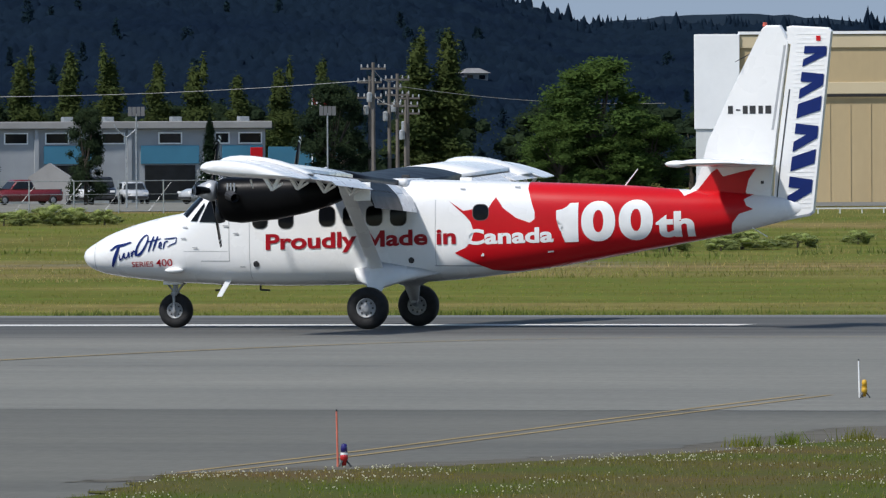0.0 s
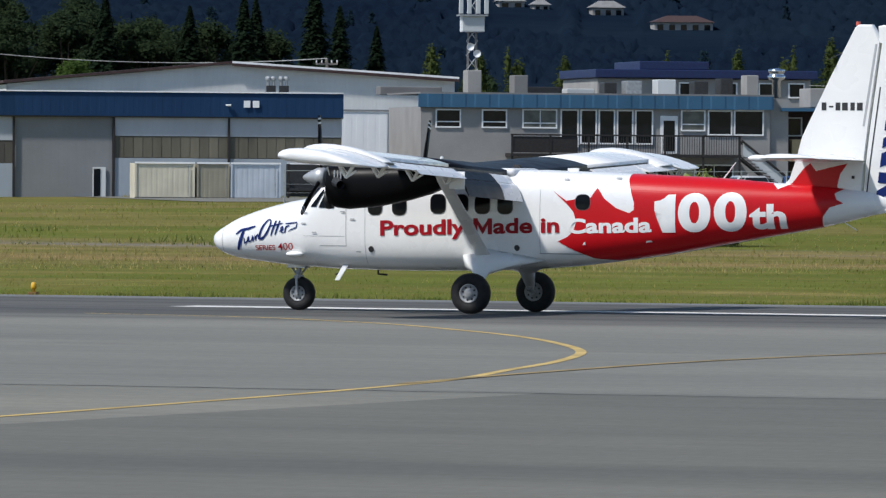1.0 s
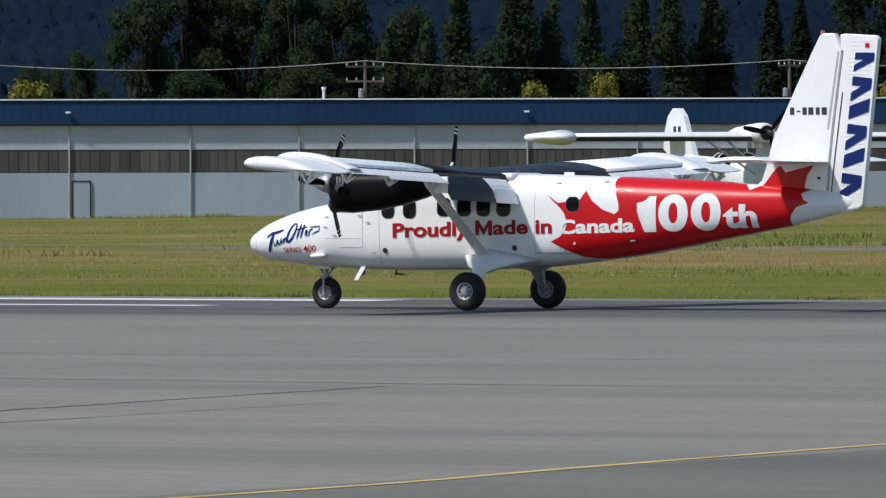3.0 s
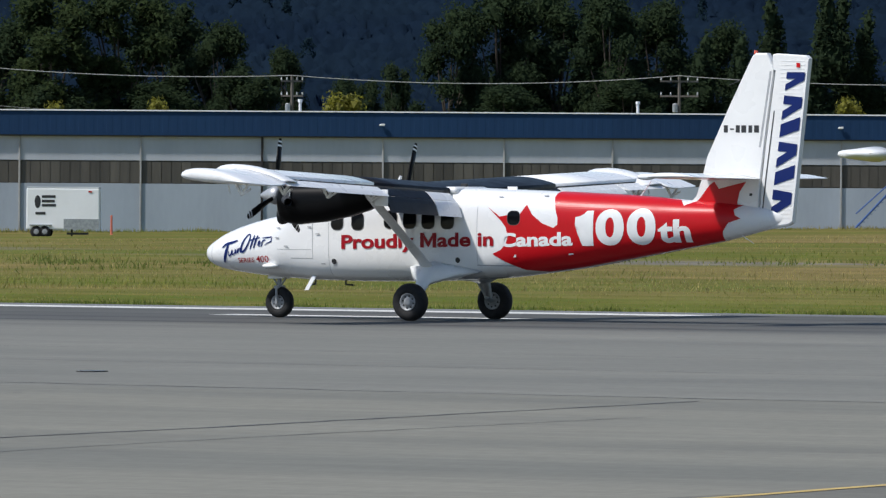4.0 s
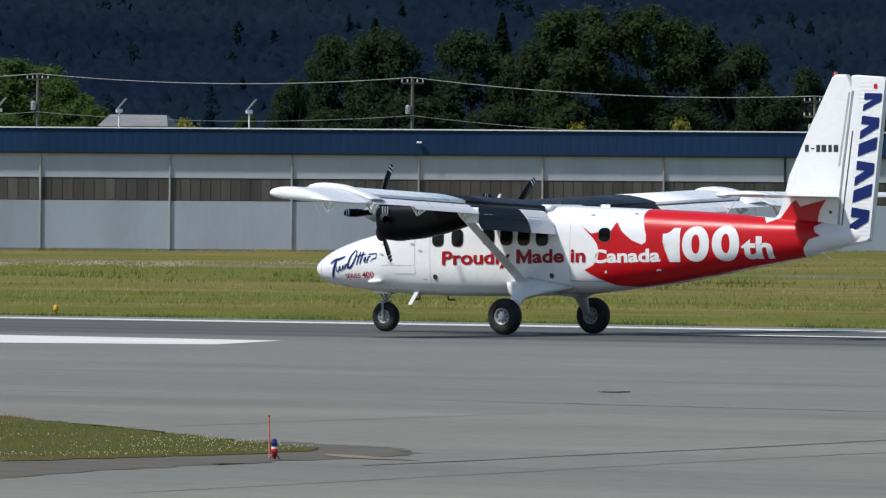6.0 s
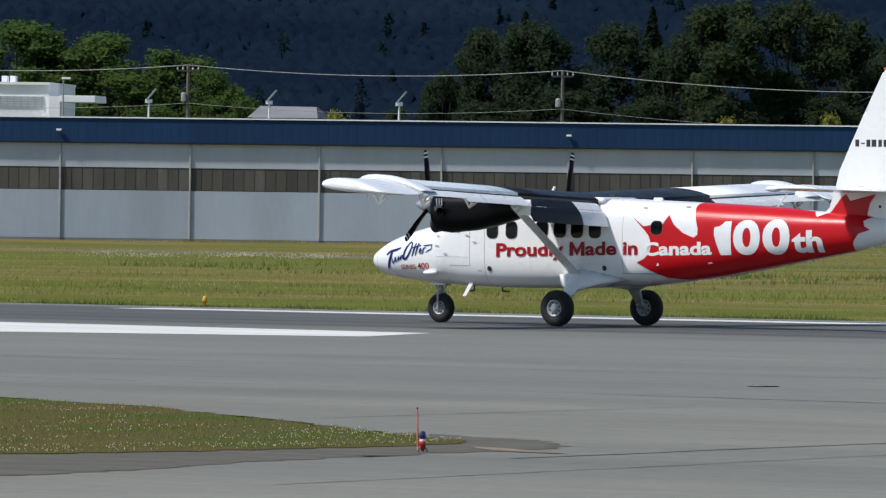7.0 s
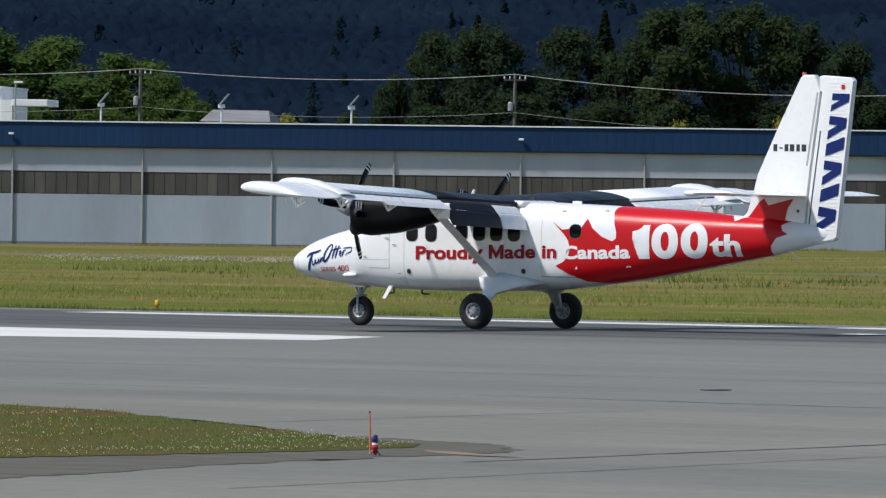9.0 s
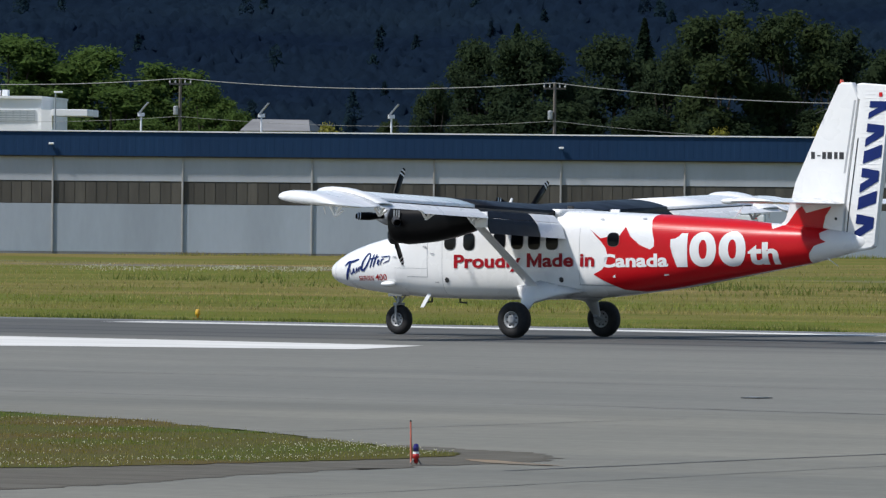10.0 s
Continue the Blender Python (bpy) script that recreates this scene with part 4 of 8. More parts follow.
def build_prop(ac, m):
    bm = bmesh.new()
    lathe(bm, [(.004, -.40), (.035, -.385), (.09, -.30), (.145, -.19), (.195, -.07), (.215, .0), (.205, .06), (.19, .10), (.17, .13)], "X", 24)
    hub = part("propeller", bm, SPINNER, ac, "grey spinner with three black blades", smooth=True, at=m)
    for k in range(3):
        turn = Matrix.Rotation(-2 * math.pi * k / 3, 4, "X")
        def ring(r, c, th, tw):
            a = radians(tw)
            pts = []
            for u, v in ((-.5, 0), (-.3, .5), (.05, .6), (.35, .35), (.5, 0), (.35, -.25), (.05, -.4), (-.3, -.35)):
                y, x = u * c, v * th
                pts.append(turn @ Vector((x * math.cos(a) - y * math.sin(a), x * math.sin(a) + y * math.cos(a), r)))
            return pts
        rows = ((.14, .10, .10, -32), (.26, .13, .09, -24), (.45, .15, .06, -14), (.75, .19, .042, -6), (1.05, .18, .03, -2))
        bm = bmesh.new()
        loft(bm, [ring(*q) for q in rows])
        blade = part("blade", bm, BLACK, hub, "black propeller blade with white tip bands", smooth=True)
        for a, b, mm in ((1.05, 1.10, BLACK), (1.10, 1.14, LETTER), (1.14, 1.19, BLACK), (1.19, 1.23, LETTER), (1.23, 1.28, BLACK)):
            bm = bmesh.new()
            f = lambda q: .18 - .12 * (q - 1.05) if q < 1.2 else .162 - .8 * (q - 1.2)
            loft(bm, [ring(a, f(a), .03, -2), ring(b, f(b), .026, -2)])
            part("tip_band", bm, mm, blade)
    return hub


AIRCRAFT = build_aircraft()
# ---- sheds and buildings on the far side, in the hangar frame ----
BLUEFASCIA = mat("blue_corrugated_fascia", (0.0075, 0.032, 0.085), 0.7, vary=0.10, scale=0.35, fine=5, stretch=(1, 1, 0.25), rand=0.08, col2=(0.009, 0.037, 0.094), spec=0.2)
PANELUP = mat("pale_upper_cladding", (0.42, 0.445, 0.48), 0.6, vary=0.06, scale=0.4, fine=5, stretch=(1, 1, 0.3), rand=0.04)
PANELLOW = mat("pale_blue_grey_cladding", (0.34, 0.385, 0.435), 0.6, vary=0.07, scale=0.35, fine=4, stretch=(1, 1, 0.3), rand=0.05)
BROWNGLASS = mat("dusty_translucent_glazing", (0.082, 0.074, 0.060), 0.6, vary=0.22, scale=0.8, fine=5, stretch=(1, 1, 0.15), rand=0.25)
OLIVEGLASS = mat("olive_translucent_glazing", (0.16, 0.145, 0.105), 0.6, vary=0.18, scale=0.5, fine=5, stretch=(1, 1, 0.2), rand=0.2)
PIPEGREY = mat("pale_grey_guide_post", (0.40, 0.395, 0.38), 0.7, vary=0.15, scale=1.0, fine=6)
GREYDOOR = mat("grey_roller_door", (0.215, 0.222, 0.23), 0.6, vary=0.06, scale=0.4, fine=6)
TRIMWHITE = mat("white_metal_trim", (0.82, 0.83, 0.83), 0.6, vary=0.03, scale=0.5, fine=3, spec=0.3)
RUSTRIM = mat("dark_brown_roof_edge", (0.055, 0.028, 0.026), 0.7, vary=0.2)
WALLWHITE = mat("white_corrugated_wall", (0.64, 0.65, 0.64), 0.6, vary=0.07, scale=0.3, fine=5, stretch=(1, 1, 0.2))
STUCCO = mat("grey_beige_render", (0.31, 0.305, 0.295), 0.9, vary=0.08, scale=0.5, fine=9, bump=0.2)
OFFBLUE = mat("teal_blue_fascia", (0.030, 0.110, 0.200), 0.55, vary=0.08, scale=0.4, fine=5)
DEEPBLUE = mat("deep_blue_metal_roof", (0.008, 0.020, 0.085), 0.5, vary=0.1)
PANEDARK = glass("dark_window_glass", (0.009, 0.012, 0.016))
PANEPALE = glass("curtained_window_glass", (0.16, 0.17, 0.155))
RAIL = mat("dark_brown_railing", (0.020, 0.016, 0.015), 0.6, vary=0.2)
ROOFGREY = mat("grey_roof_felt", (0.20, 0.20, 0.20), 0.9, vary=0.12, scale=0.4)
BEIGE = mat("beige_cladding", (0.47, 0.36, 0.20), 0.7, vary=0.06, scale=0.2, fine=3, stretch=(1, 1, 0.4))
BEIGELIGHT = mat("cream_cladding_band", (0.58, 0.48, 0.31), 0.7, vary=0.05, scale=0.3)
TEALWALL = mat("sky_blue_wall_panel", (0.045, 0.190, 0.290), 0.6, vary=0.08, scale=0.4)
PALEWALL = mat("pale_painted_wall", (0.52, 0.55, 0.56), 0.7, vary=0.06, scale=0.4)
# PALEWALL darkened: shade around the office block is put into the colour.
BLOCKWALL = mat("shade_dulled_white_wall", (0.33, 0.35, 0.37), 0.7, vary=0.10, scale=0.4)
CREAM = mat("cream_container", (0.60, 0.56, 0.44), 0.6, vary=0.08, scale=0.8)
KHAKI = mat("khaki_container", (0.30, 0.28, 0.21), 0.6, vary=0.1, scale=0.8)
PALEBLUE = mat("pale_blue_container", (0.50, 0.55, 0.61), 0.6, vary=0.08, scale=0.8)
WOOD = mat("weathered_wood", (0.16, 0.12, 0.08), 0.9, vary=0.25, scale=2, fine=20, stretch=(1, 1, 0.2))


def far(x, y, z=0.0):
    """A pose in the hangar frame."""
    return B @ Matrix.Translation((x, y, z))


def corrugated(x0, x1, y, z0, z1, pitch=0.6, depth=0.05):
    """A ribbed sheet facing the runway, with a return at the top."""
    n = max(2, int((x1 - x0) / pitch))
    bm = bmesh.new()
    prof = []
    for i in range(n):
        a = x0 + (x1 - x0) * i / n
        w = (x1 - x0) / n
        prof += [(a, 0), (a + w * .30, 0), (a + w * .38, -depth), (a + w * .92, -depth)]
    prof.append((x1, 0))
    lo = [bm.verts.new((x, y + d, z0)) for x, d in prof]
    hi = [bm.verts.new((x, y + d, z1)) for x, d in prof]
    bk = [bm.verts.new((x, y + .25, z1)) for x, d in prof]
    for i in range(len(prof) - 1):
        bm.faces.new((lo[i], lo[i + 1], hi[i + 1], hi[i]))
        bm.faces.new((hi[i], hi[i + 1], bk[i + 1], bk[i]))
    return bm


SEAMS = [-108, -100.4, -92.9, -85.5, -78.0, -70.46, -62.53, -54.65, -47.24, -39.55, -32.06, -24.75, -17.43, -10.15, -2.85, 3.68, 10.64, 17.45, 24.09, 30.7, 37.3, 43.9, 50.1, 56.34, 62.43, 69.45, 76.42]


def build_hangar():
    y = 550.0
    h = thing("aircraft_hangar", far(0, 0), "long low hangar with blue fascia and pale sliding doors", "hangar")
    part("shell", boxes((-108, 76.4, y + .45, y + 40, 0, 7.36)), ROOFGREY, h, "grey flat-roofed hangar body")
    part("plinth", boxes((-108, 76.4, y + .1, y + .45, -0.4, .14)), ROOFGREY, h)
    for i, (a, b) in enumerate(zip(SEAMS, SEAMS[1:])):
        part("fascia", corrugated(a, b, y - .25, 5.95, 7.40, .55, .005), BLUEFASCIA, h, "blue ribbed metal fascia")
        part("roof_trim", boxes((a, b, y - .33, y + .1, 7.40, 7.475)), TRIMWHITE, h)
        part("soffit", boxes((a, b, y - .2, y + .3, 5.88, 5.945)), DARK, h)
        if abs(a - 56.34) < .1:
            d = part("roller_door", corrugated(a + .08, b - .08, y + .18, .1, 5.88, .5, .002), GREYDOOR, h, "plain grey tall roller door")
            part("wicket_door", boxes((61.15, 61.95, y + .06, y + .11, 0.2, 2.85)), WALLWHITE, d)
            part("wicket_pane", boxes((61.22, 61.62, y + .03, y + .055, 0.5, 2.75)), PANEDARK, d)
            continue
        olive = a > 60
        zb, zt = (3.43, 4.73) if olive else (3.05, 4.40)
        part("upper_panel", boxes((a + .04, b - .04, y + .10, y + .22, zt + .02, 5.88), bevel=.012), PANELUP, h, "pale grey upper door panel")
        part("lower_panel", boxes((a + .04, b - .04, y + .09, y + .22, .12, zb - .02), bevel=.012), PANELLOW, h, "pale blue-grey lower door panel")
        band = part("glazing_band", boxes((a + .05, b - .05, y + .17, y + .22, zb, zt)), OLIVEGLASS if olive else BROWNGLASS, h, "dusty brown translucent glazing band")
        n = 12
        for k in range(n):
            x = a + .05 + (b - a - .1) * k / n
            w = (b - a - .1) / n
            part("glazing_pane", boxes((x + .02, x + w - .02, y + .13, y + .165, zb + .03, zt - .03)), OLIVEGLASS if olive else BROWNGLASS, band)
    for i, x in enumerate(SEAMS[1:-1]):
        dark = x in (-17.43, 62.43, 56.34, 69.45)
        hw = .07 if dark else .055
        part("door_post", boxes((x - hw, x + hw, y - .02, y + .10, .1, 5.86), bevel=.02), RAIL if dark else PIPEGREY, h, "dark door gap post" if dark else "pale door guide post")
    for x in (-100.4, -70.5, -39.5, -10.2, 17.4, 43.9, 69.35):
        bm = boxes((x - .16, x + .16, y - .50, y - .34, 6.60, 6.72), bevel=.03)
        tube(bm, (x, y - .4, 6.62), (x, y - .28, 6.62), .04)
        part("wall_lamp", bm, TRIMWHITE, h, "white fascia floodlight")
    for x, w in ((70.30, .40), (70.85, .40)):
        part("sign_block", boxes((x, x + w, y - .345, y - .32, 6.52, 6.94), bevel=.01), TRIMWHITE, h, "white sign character block")
    # a service door in one bay
    part("service_door", boxes((-9.95, -8.9, y + .02, y + .07, .15, 2.5)), PANELLOW, h)
    for e in ((-10.0, -9.93, .1, 2.56), (-8.92, -8.85, .1, 2.56), (-10.0, -8.85, 2.5, 2.57)):
        part("door_frame", boxes((e[0], e[1], y - .01, y + .075, e[2], e[3])), RAIL, h)
    # roof-top ventilators
    for x in (72.25, 73.05):
        v = thing("roof_ventilator", far(x, 552, 7.47), "twin-hooded roof ventilator on the hangar roof", "ventilator", "roof ventilators")
        part("curb", boxes((-.28, .28, -.25, .25, 0, .42), bevel=.02), DARK, v)
        bm = bmesh.new()
        for dx in (-.16, .16):
            lathe(bm, [(.10, .42), (.10, .72), (.17, .74), (.19, .86), (.15, .98), (.02, 1.0)], "Z", 12, (dx, 0, 0))
        part("hood", bm, STEEL, v, smooth=False)
    for x in (43.7, -15.2, 5.2):
        v = thing("vent_pipe", far(x, 551.5, 7.47), "white vent pipe on the hangar roof", "vent pipe", "roof vent pipes")
        bm = bmesh.new()
        tube(bm, (0, 0, 0), (0, 0, .55), .09, .09, 10)
        tube(bm, (0, 0, .55), (0, 0, .72), .14, .14, 10)
        part("pipe", bm, TRIMWHITE, v)


def build_gable_shed():
    y = 600.0
    s = thing("gabled_shed", far(0, 0), "white corrugated gabled shed behind the hangar", "shed")
    bm = bmesh.new()
    n = 46
    xs = [61.0 + 29.8 * i / n for i in range(n + 1)]
    top = lambda x: 8.30 + (9.72 - 8.30) * (x - 61) / 14.9 if x < 75.9 else 9.72 + (8.80 - 9.72) * (x - 75.9) / 14.9
    for a, b in zip(xs, xs[1:]):
        w = b - a
        q = [(a, 0), (a + .4 * w, 0), (a + .5 * w, -.005), (b - .1 * w, -.005), (b, 0)]
        for (x0, d0), (x1, d1) in zip(q, q[1:]):
            v = [bm.verts.new(p) for p in ((x0, y + d0, 0), (x1, y + d1, 0), (x1, y + d1, top(x1)), (x0, y + d0, top(x0)))]
            bm.faces.new(v)
    bmesh.ops.remove_doubles(bm, verts=bm.verts[:], dist=1e-4)
    part("gable_wall", bm, WALLWHITE, s, "white ribbed gable wall")
    part("side_wall", boxes((90.75, 90.85, y, y + 40, 0, 8.75)), WALLWHITE, s)
    part("side_wall", boxes((60.95, 61.05, y, y + 40, 0, 8.25)), WALLWHITE, s)
    for a, b, m in ((60.7, 75.9, RUSTRIM), (75.9, 91.1, TRIMWHITE)):
        bm = bmesh.new()
        za, zb = top(max(a, 61)), top(min(b, 90.8))
        loft(bm, [[(a, y - .4, za + .02), (a, y + 40, za + .02), (a, y + 40, za + .20), (a, y - .4, za + .20)], [(b, y - .4, zb + .02), (b, y + 40, zb + .02), (b, y + 40, zb + .20), (b, y - .4, zb + .20)]])
        part("roof_slope", bm, m, s, "dark brown roof slope" if m is RUSTRIM else "white metal roof slope")
        if m is TRIMWHITE:
            bm = bmesh.new()
            loft(bm, [[(a, y - .44, za - .14), (a, y - .40, za - .14), (a, y - .40, za + .06), (a, y - .44, za + .06)], [(b, y - .44, zb - .14), (b, y - .40, zb - .14), (b, y - .40, zb + .06), (b, y - .44, zb + .06)]])
            part("barge_board", bm, RUSTRIM, s)
    part("overhead_door", corrugated(83.2, 86.35, y - .08, .2, 6.65, .7, .006), TRIMWHITE, s, "white overhead door")
    part("door_lintel", boxes((83.1, 86.45, y - .14, y - .08, 6.66, 6.78)), GREYDOOR, s)


def window(h, x0, x1, z0, z1, y, split=0, pale=False, sill=True, transom=0.0):
    """A window unit: white frame, pane or panes, sill."""
    w = thing_part("window", h)
    f = .09
    for d in ((x0, x1, z0, z0 + f), (x0, x1, z1 - f, z1), (x0, x0 + f, z0 + f, z1 - f), (x1 - f, x1, z0 + f, z1 - f)):
        part("window_frame", boxes((d[0], d[1], y - .06, y + .02, d[2], d[3])), TRIMWHITE, w)
    n = split + 1
    for k in range(n):
        a = x0 + f + (x1 - x0 - 2 * f) * k / n
        b = x0 + f + (x1 - x0 - 2 * f) * (k + 1) / n
        part("pane", boxes((a + (.05 if k else 0), b, y - .02, y + .01, z0 + f, z1 - f)), PANEPALE if pale else PANEDARK, w)
        if k:
            part("window_mullion", boxes((a, a + .05, y - .05, y + .02, z0 + f, z1 - f)), TRIMWHITE, w)
    if transom:
        part("window_transom", boxes((x0 + f, x1 - f, y - .05, y - .021, transom, transom + .07)), TRIMWHITE, w)


def thing_part(name, parent):
    ob = new(name)
    ob.empty_display_size = .2
    ob.parent = parent
    return ob


def build_office():
    y = 560.0
    o = thing("office_building", far(0, 0), "two-storey grey office with blue fascia and dark balcony", "office building")
    part("body", boxes((82.7, 104.7, y, y + 14, 0.2, 6.75)), STUCCO, o, "grey-beige rendered wall")
    part("roof", boxes((82.6, 104.9, y - .3, y + 14.2, 7.55, 7.66)), ROOFGREY, o)
    part("fascia", corrugated(82.55, 104.85, y - .35, 6.72, 7.55, 1.4, .03), OFFBLUE, o, "blue metal fascia band")
    part("fascia_return", boxes((82.55, 104.85, y - .1, y + .2, 6.72, 7.54)), OFFBLUE, o)
    for x0, x1, z0, z1, sp, pale, tr in ((83.6, 85.2, 5.45, 6.62, 0, 0, 5.8), (86.5, 88.1, 5.45, 6.62, 0, 0, 5.8), (89.05, 91.25, 5.45, 6.66, 1, 1, 5.75), (91.45, 92.6, 4.3, 6.66, 0, 0, 0), (92.7, 93.75, 4.5, 6.66, 0, 0, 0),
                                         (93.85, 94.9, 4.5, 6.66, 0, 0, 0), (95.0, 96.05, 4.5, 6.66, 0, 0, 0), (96.15, 97.3, 4.5, 6.66, 0, 0, 0), (99.05, 100.6, 5.35, 6.68, 0, 1, 5.75), (100.75, 102.3, 5.1, 6.68, 0, 0, 0), (102.4, 104.3, 5.1, 6.70, 0, 0, 0),
                                         (83.6, 85.2, 2.2, 3.3, 0, 1, 0), (86.5, 88.0, 2.2, 3.3, 0, 1, 0), (89.5, 91.5, 1.5, 3.3, 1, 0, 0), (92.5, 95.5, 1.5, 3.3, 2, 0, 0), (96.3, 99.2, 1.5, 3.3, 2, 0, 0), (99.9, 102.4, 1.5, 3.3, 1, 0, 0)):
        window(o, x0, x1, z0, z1, y - .02, sp, pale, True, tr)
    d = part("door", boxes((97.75, 98.85, y - .07, y - .01, 3.95, 6.3)), TRIMWHITE, o, "white framed balcony door")
    part("door_pane", boxes((97.95, 98.65, y - .09, y - .072, 4.1, 6.0)), PANEDARK, d)
    part("balcony_deck", boxes((88.0, 102.5, y - 2.2, y, 3.72, 3.90)), RAIL, o, "dark timber balcony deck")
    for x in (88.1, 90.5, 92.9, 95.3, 97.7, 100.1, 102.4):
        part("balcony_post", boxes((x - .06, x + .06, y - 2.18, y - 2.06, 1.0, 5.05)), RAIL, o)
    part("handrail", boxes((88.0, 102.5, y - 2.2, y - 2.08, 5.0, 5.1)), RAIL, o)
    part("privacy_screen", boxes((88.1, 92.2, y - 2.14, y - 2.10, 3.95, 4.95)), RAIL, o, "dark slatted balcony screen")
    for i in range(66):
        x = 92.3 + i * .154
        part("baluster", boxes((x, x + .03, y - 2.15, y - 2.12, 3.9, 5.0)), RAIL, o)
    # outside stair
    st = thing_part("outside_stair", o)
    for i in range(14):
        part("tread", boxes((102.6 + i * .24, 102.9 + i * .24, y - 2.2, y - 1.2, 3.70 - i * .19, 3.75 - i * .19)), RAIL, st)
    for yy in (y - 2.22, y - 1.18):
        for dz in (-.15, .95):
            bm = bmesh.new()
            loft(bm, [[(102.5, yy - .03, 3.75 + dz), (102.5, yy + .03, 3.75 + dz), (102.5, yy + .03, 3.93 + dz), (102.5, yy - .03, 3.93 + dz)], [(106.0, yy - .03, 1.0 + dz), (106.0, yy + .03, 1.0 + dz), (106.0, yy + .03, 1.18 + dz), (106.0, yy - .03, 1.18 + dz)]])
            part("stringer" if dz < 0 else "stair_rail", bm, RAIL, st)
    part("stair_infill", loft(bmesh.new(), [[(102.6, y - 2.12, 3.9), (102.6, y - 2.10, 3.9), (102.6, y - 2.10, 4.7), (102.6, y - 2.12, 4.7)], [(105.9, y - 2.12, 1.2), (105.9, y - 2.10, 1.2), (105.9, y - 2.10, 2.0), (105.9, y - 2.12, 2.0)]]), PALEWALL, st)
    # annex with a recessed entrance
    part("annex_wall", boxes((104.75, 105.9, y + .2, y + 12, .2, 7.4)), STUCCO, o)
    part("annex_back", boxes((105.9, 109.2, y + 3.0, y + 3.2, .2, 6.8)), RUSTRIM, o, "dark recessed entrance wall")
    part("annex_awning", boxes((105.4, 109.6, y - .3, y + 3, 6.65, 6.86)), OFFBLUE, o)
    part("annex_parapet", boxes((107.3, 109.5, y + .4, y + 4, 6.9, 8.1), bevel=.05), STUCCO, o)
    part("annex_pillar", boxes((109.2, 109.8, y - .1, y + 4, .2, 6.65)), STUCCO, o)
    part("annex_block", boxes((106.2, 107.9, y + .6, y + 1.6, 3.6, 4.9), bevel=.04), BEIGE, o)
    window(o, 106.2, 107.3, 5.1, 6.3, y + 2.96)
    window(o, 107.9, 108.9, 5.1, 6.3, y + 2.96)
    # roof plant
    for x0, x1, y0, z1, m in ((87.9, 88.8, 575, 9.2, STUCCO), (90.9, 91.8, 575, 8.9, ROOFGREY), (83.0, 87.0, 580, 8.15, ROOFGREY), (94.8, 96.6, 578, 8.1, PALEWALL), (98.0, 99.0, 574, 8.6, STEEL), (100.0, 101.2, 574, 8.7, PALEWALL),
                              (102.4, 103.3, 574, 8.6, DARK), (104.1, 104.9, 574, 8.8, DARK), (92.2, 94.4, 578, 8.2, DARK), (105.4, 106.2, 572, 9.0, STUCCO), (96.9, 97.7, 576, 8.5, DARK)):
        part("roof_unit", boxes((x0, x1, y0, y0 + 2, 7.6, z1), bevel=.05), m, o)
    bm = bmesh.new()
    lathe(bm, [(.30, 7.6), (.30, 8.7), (.55, 8.8), (.58, 9.0), (.46, 9.05), (.46, 9.2), (.56, 9.25), (.52, 9.42), (.05, 9.5)], "Z", 18, (107.9, 575, 0))
    part("roof_turbine_vent", bm, CHROME, o, "shiny metal turbine vent", smooth=True)
    b2 = thing("rear_office_block", far(0, 0), "deep blue roofed block behind the office", "building")
    part("body", boxes((98.8, 113, 590, 604, 1, 8.9)), STUCCO, b2)
    part("roof", boxes((98.6, 113.4, 589.6, 604.4, 8.95, 9.5), bevel=.05), DEEPBLUE, b2, "deep blue metal roof band")
    part("upper_roof", boxes((101.6, 106.2, 590, 600, 9.5, 10.05), bevel=.05), DEEPBLUE, b2)
    for x in (100.4, 102.5, 104.2, 107.0, 109.5, 111.5):
        window(b2, x, x + 1.1, 7.7, 8.7, 589.97)


def build_mast():
    m = thing("radio_mast", far(92.0, 600, 1.0), "lattice mast with white aerial boxes", "mast")
    for sx, sy in ((-.35, -.35), (.35, -.35), (.35, .35), (-.35, .35)):
        bm = bmesh.new()
        tube(bm, (sx, sy, 0), (sx * .7, sy * .7, 13.5), .045, .035, 6)
        part("mast_leg", bm, ROOFGREY, m)
    for k in range(14):
        bm = bmesh.new()
        z = k * .95
        s0 = .35
        tube(bm, (-s0, -s0, z), (s0, -s0, z + .95), .03, .03, 5)
        tube(bm, (s0, s0, z), (-s0, s0, z + .95), .03, .03, 5)
        part("brace", bm, STEEL, m)
    part("equipment_box", boxes((-.75, .75, -.6, .6, 11.0, 12.05), bevel=.05), PALEWALL, m, "white equipment box")
    for x in (-.85, -.3, .3, .85):
        part("panel_aerial", boxes((x - .14, x + .14, -.75, -.55, 12.2, 13.2), bevel=.03), PALEWALL, m)
    part("platform", boxes((-.95, .95, -.8, .8, 12.05, 12.15)), STEEL, m)
    for x in (-.2, .25):
        bm = bmesh.new()
        lathe(bm, [(.02, -.35), (.22, -.40), (.26, -.45), (.24, -.38)], "Y", 14, (x, -.2, 9.8 - x))
        part("dish", bm, TRIMWHITE, m, smooth=True)


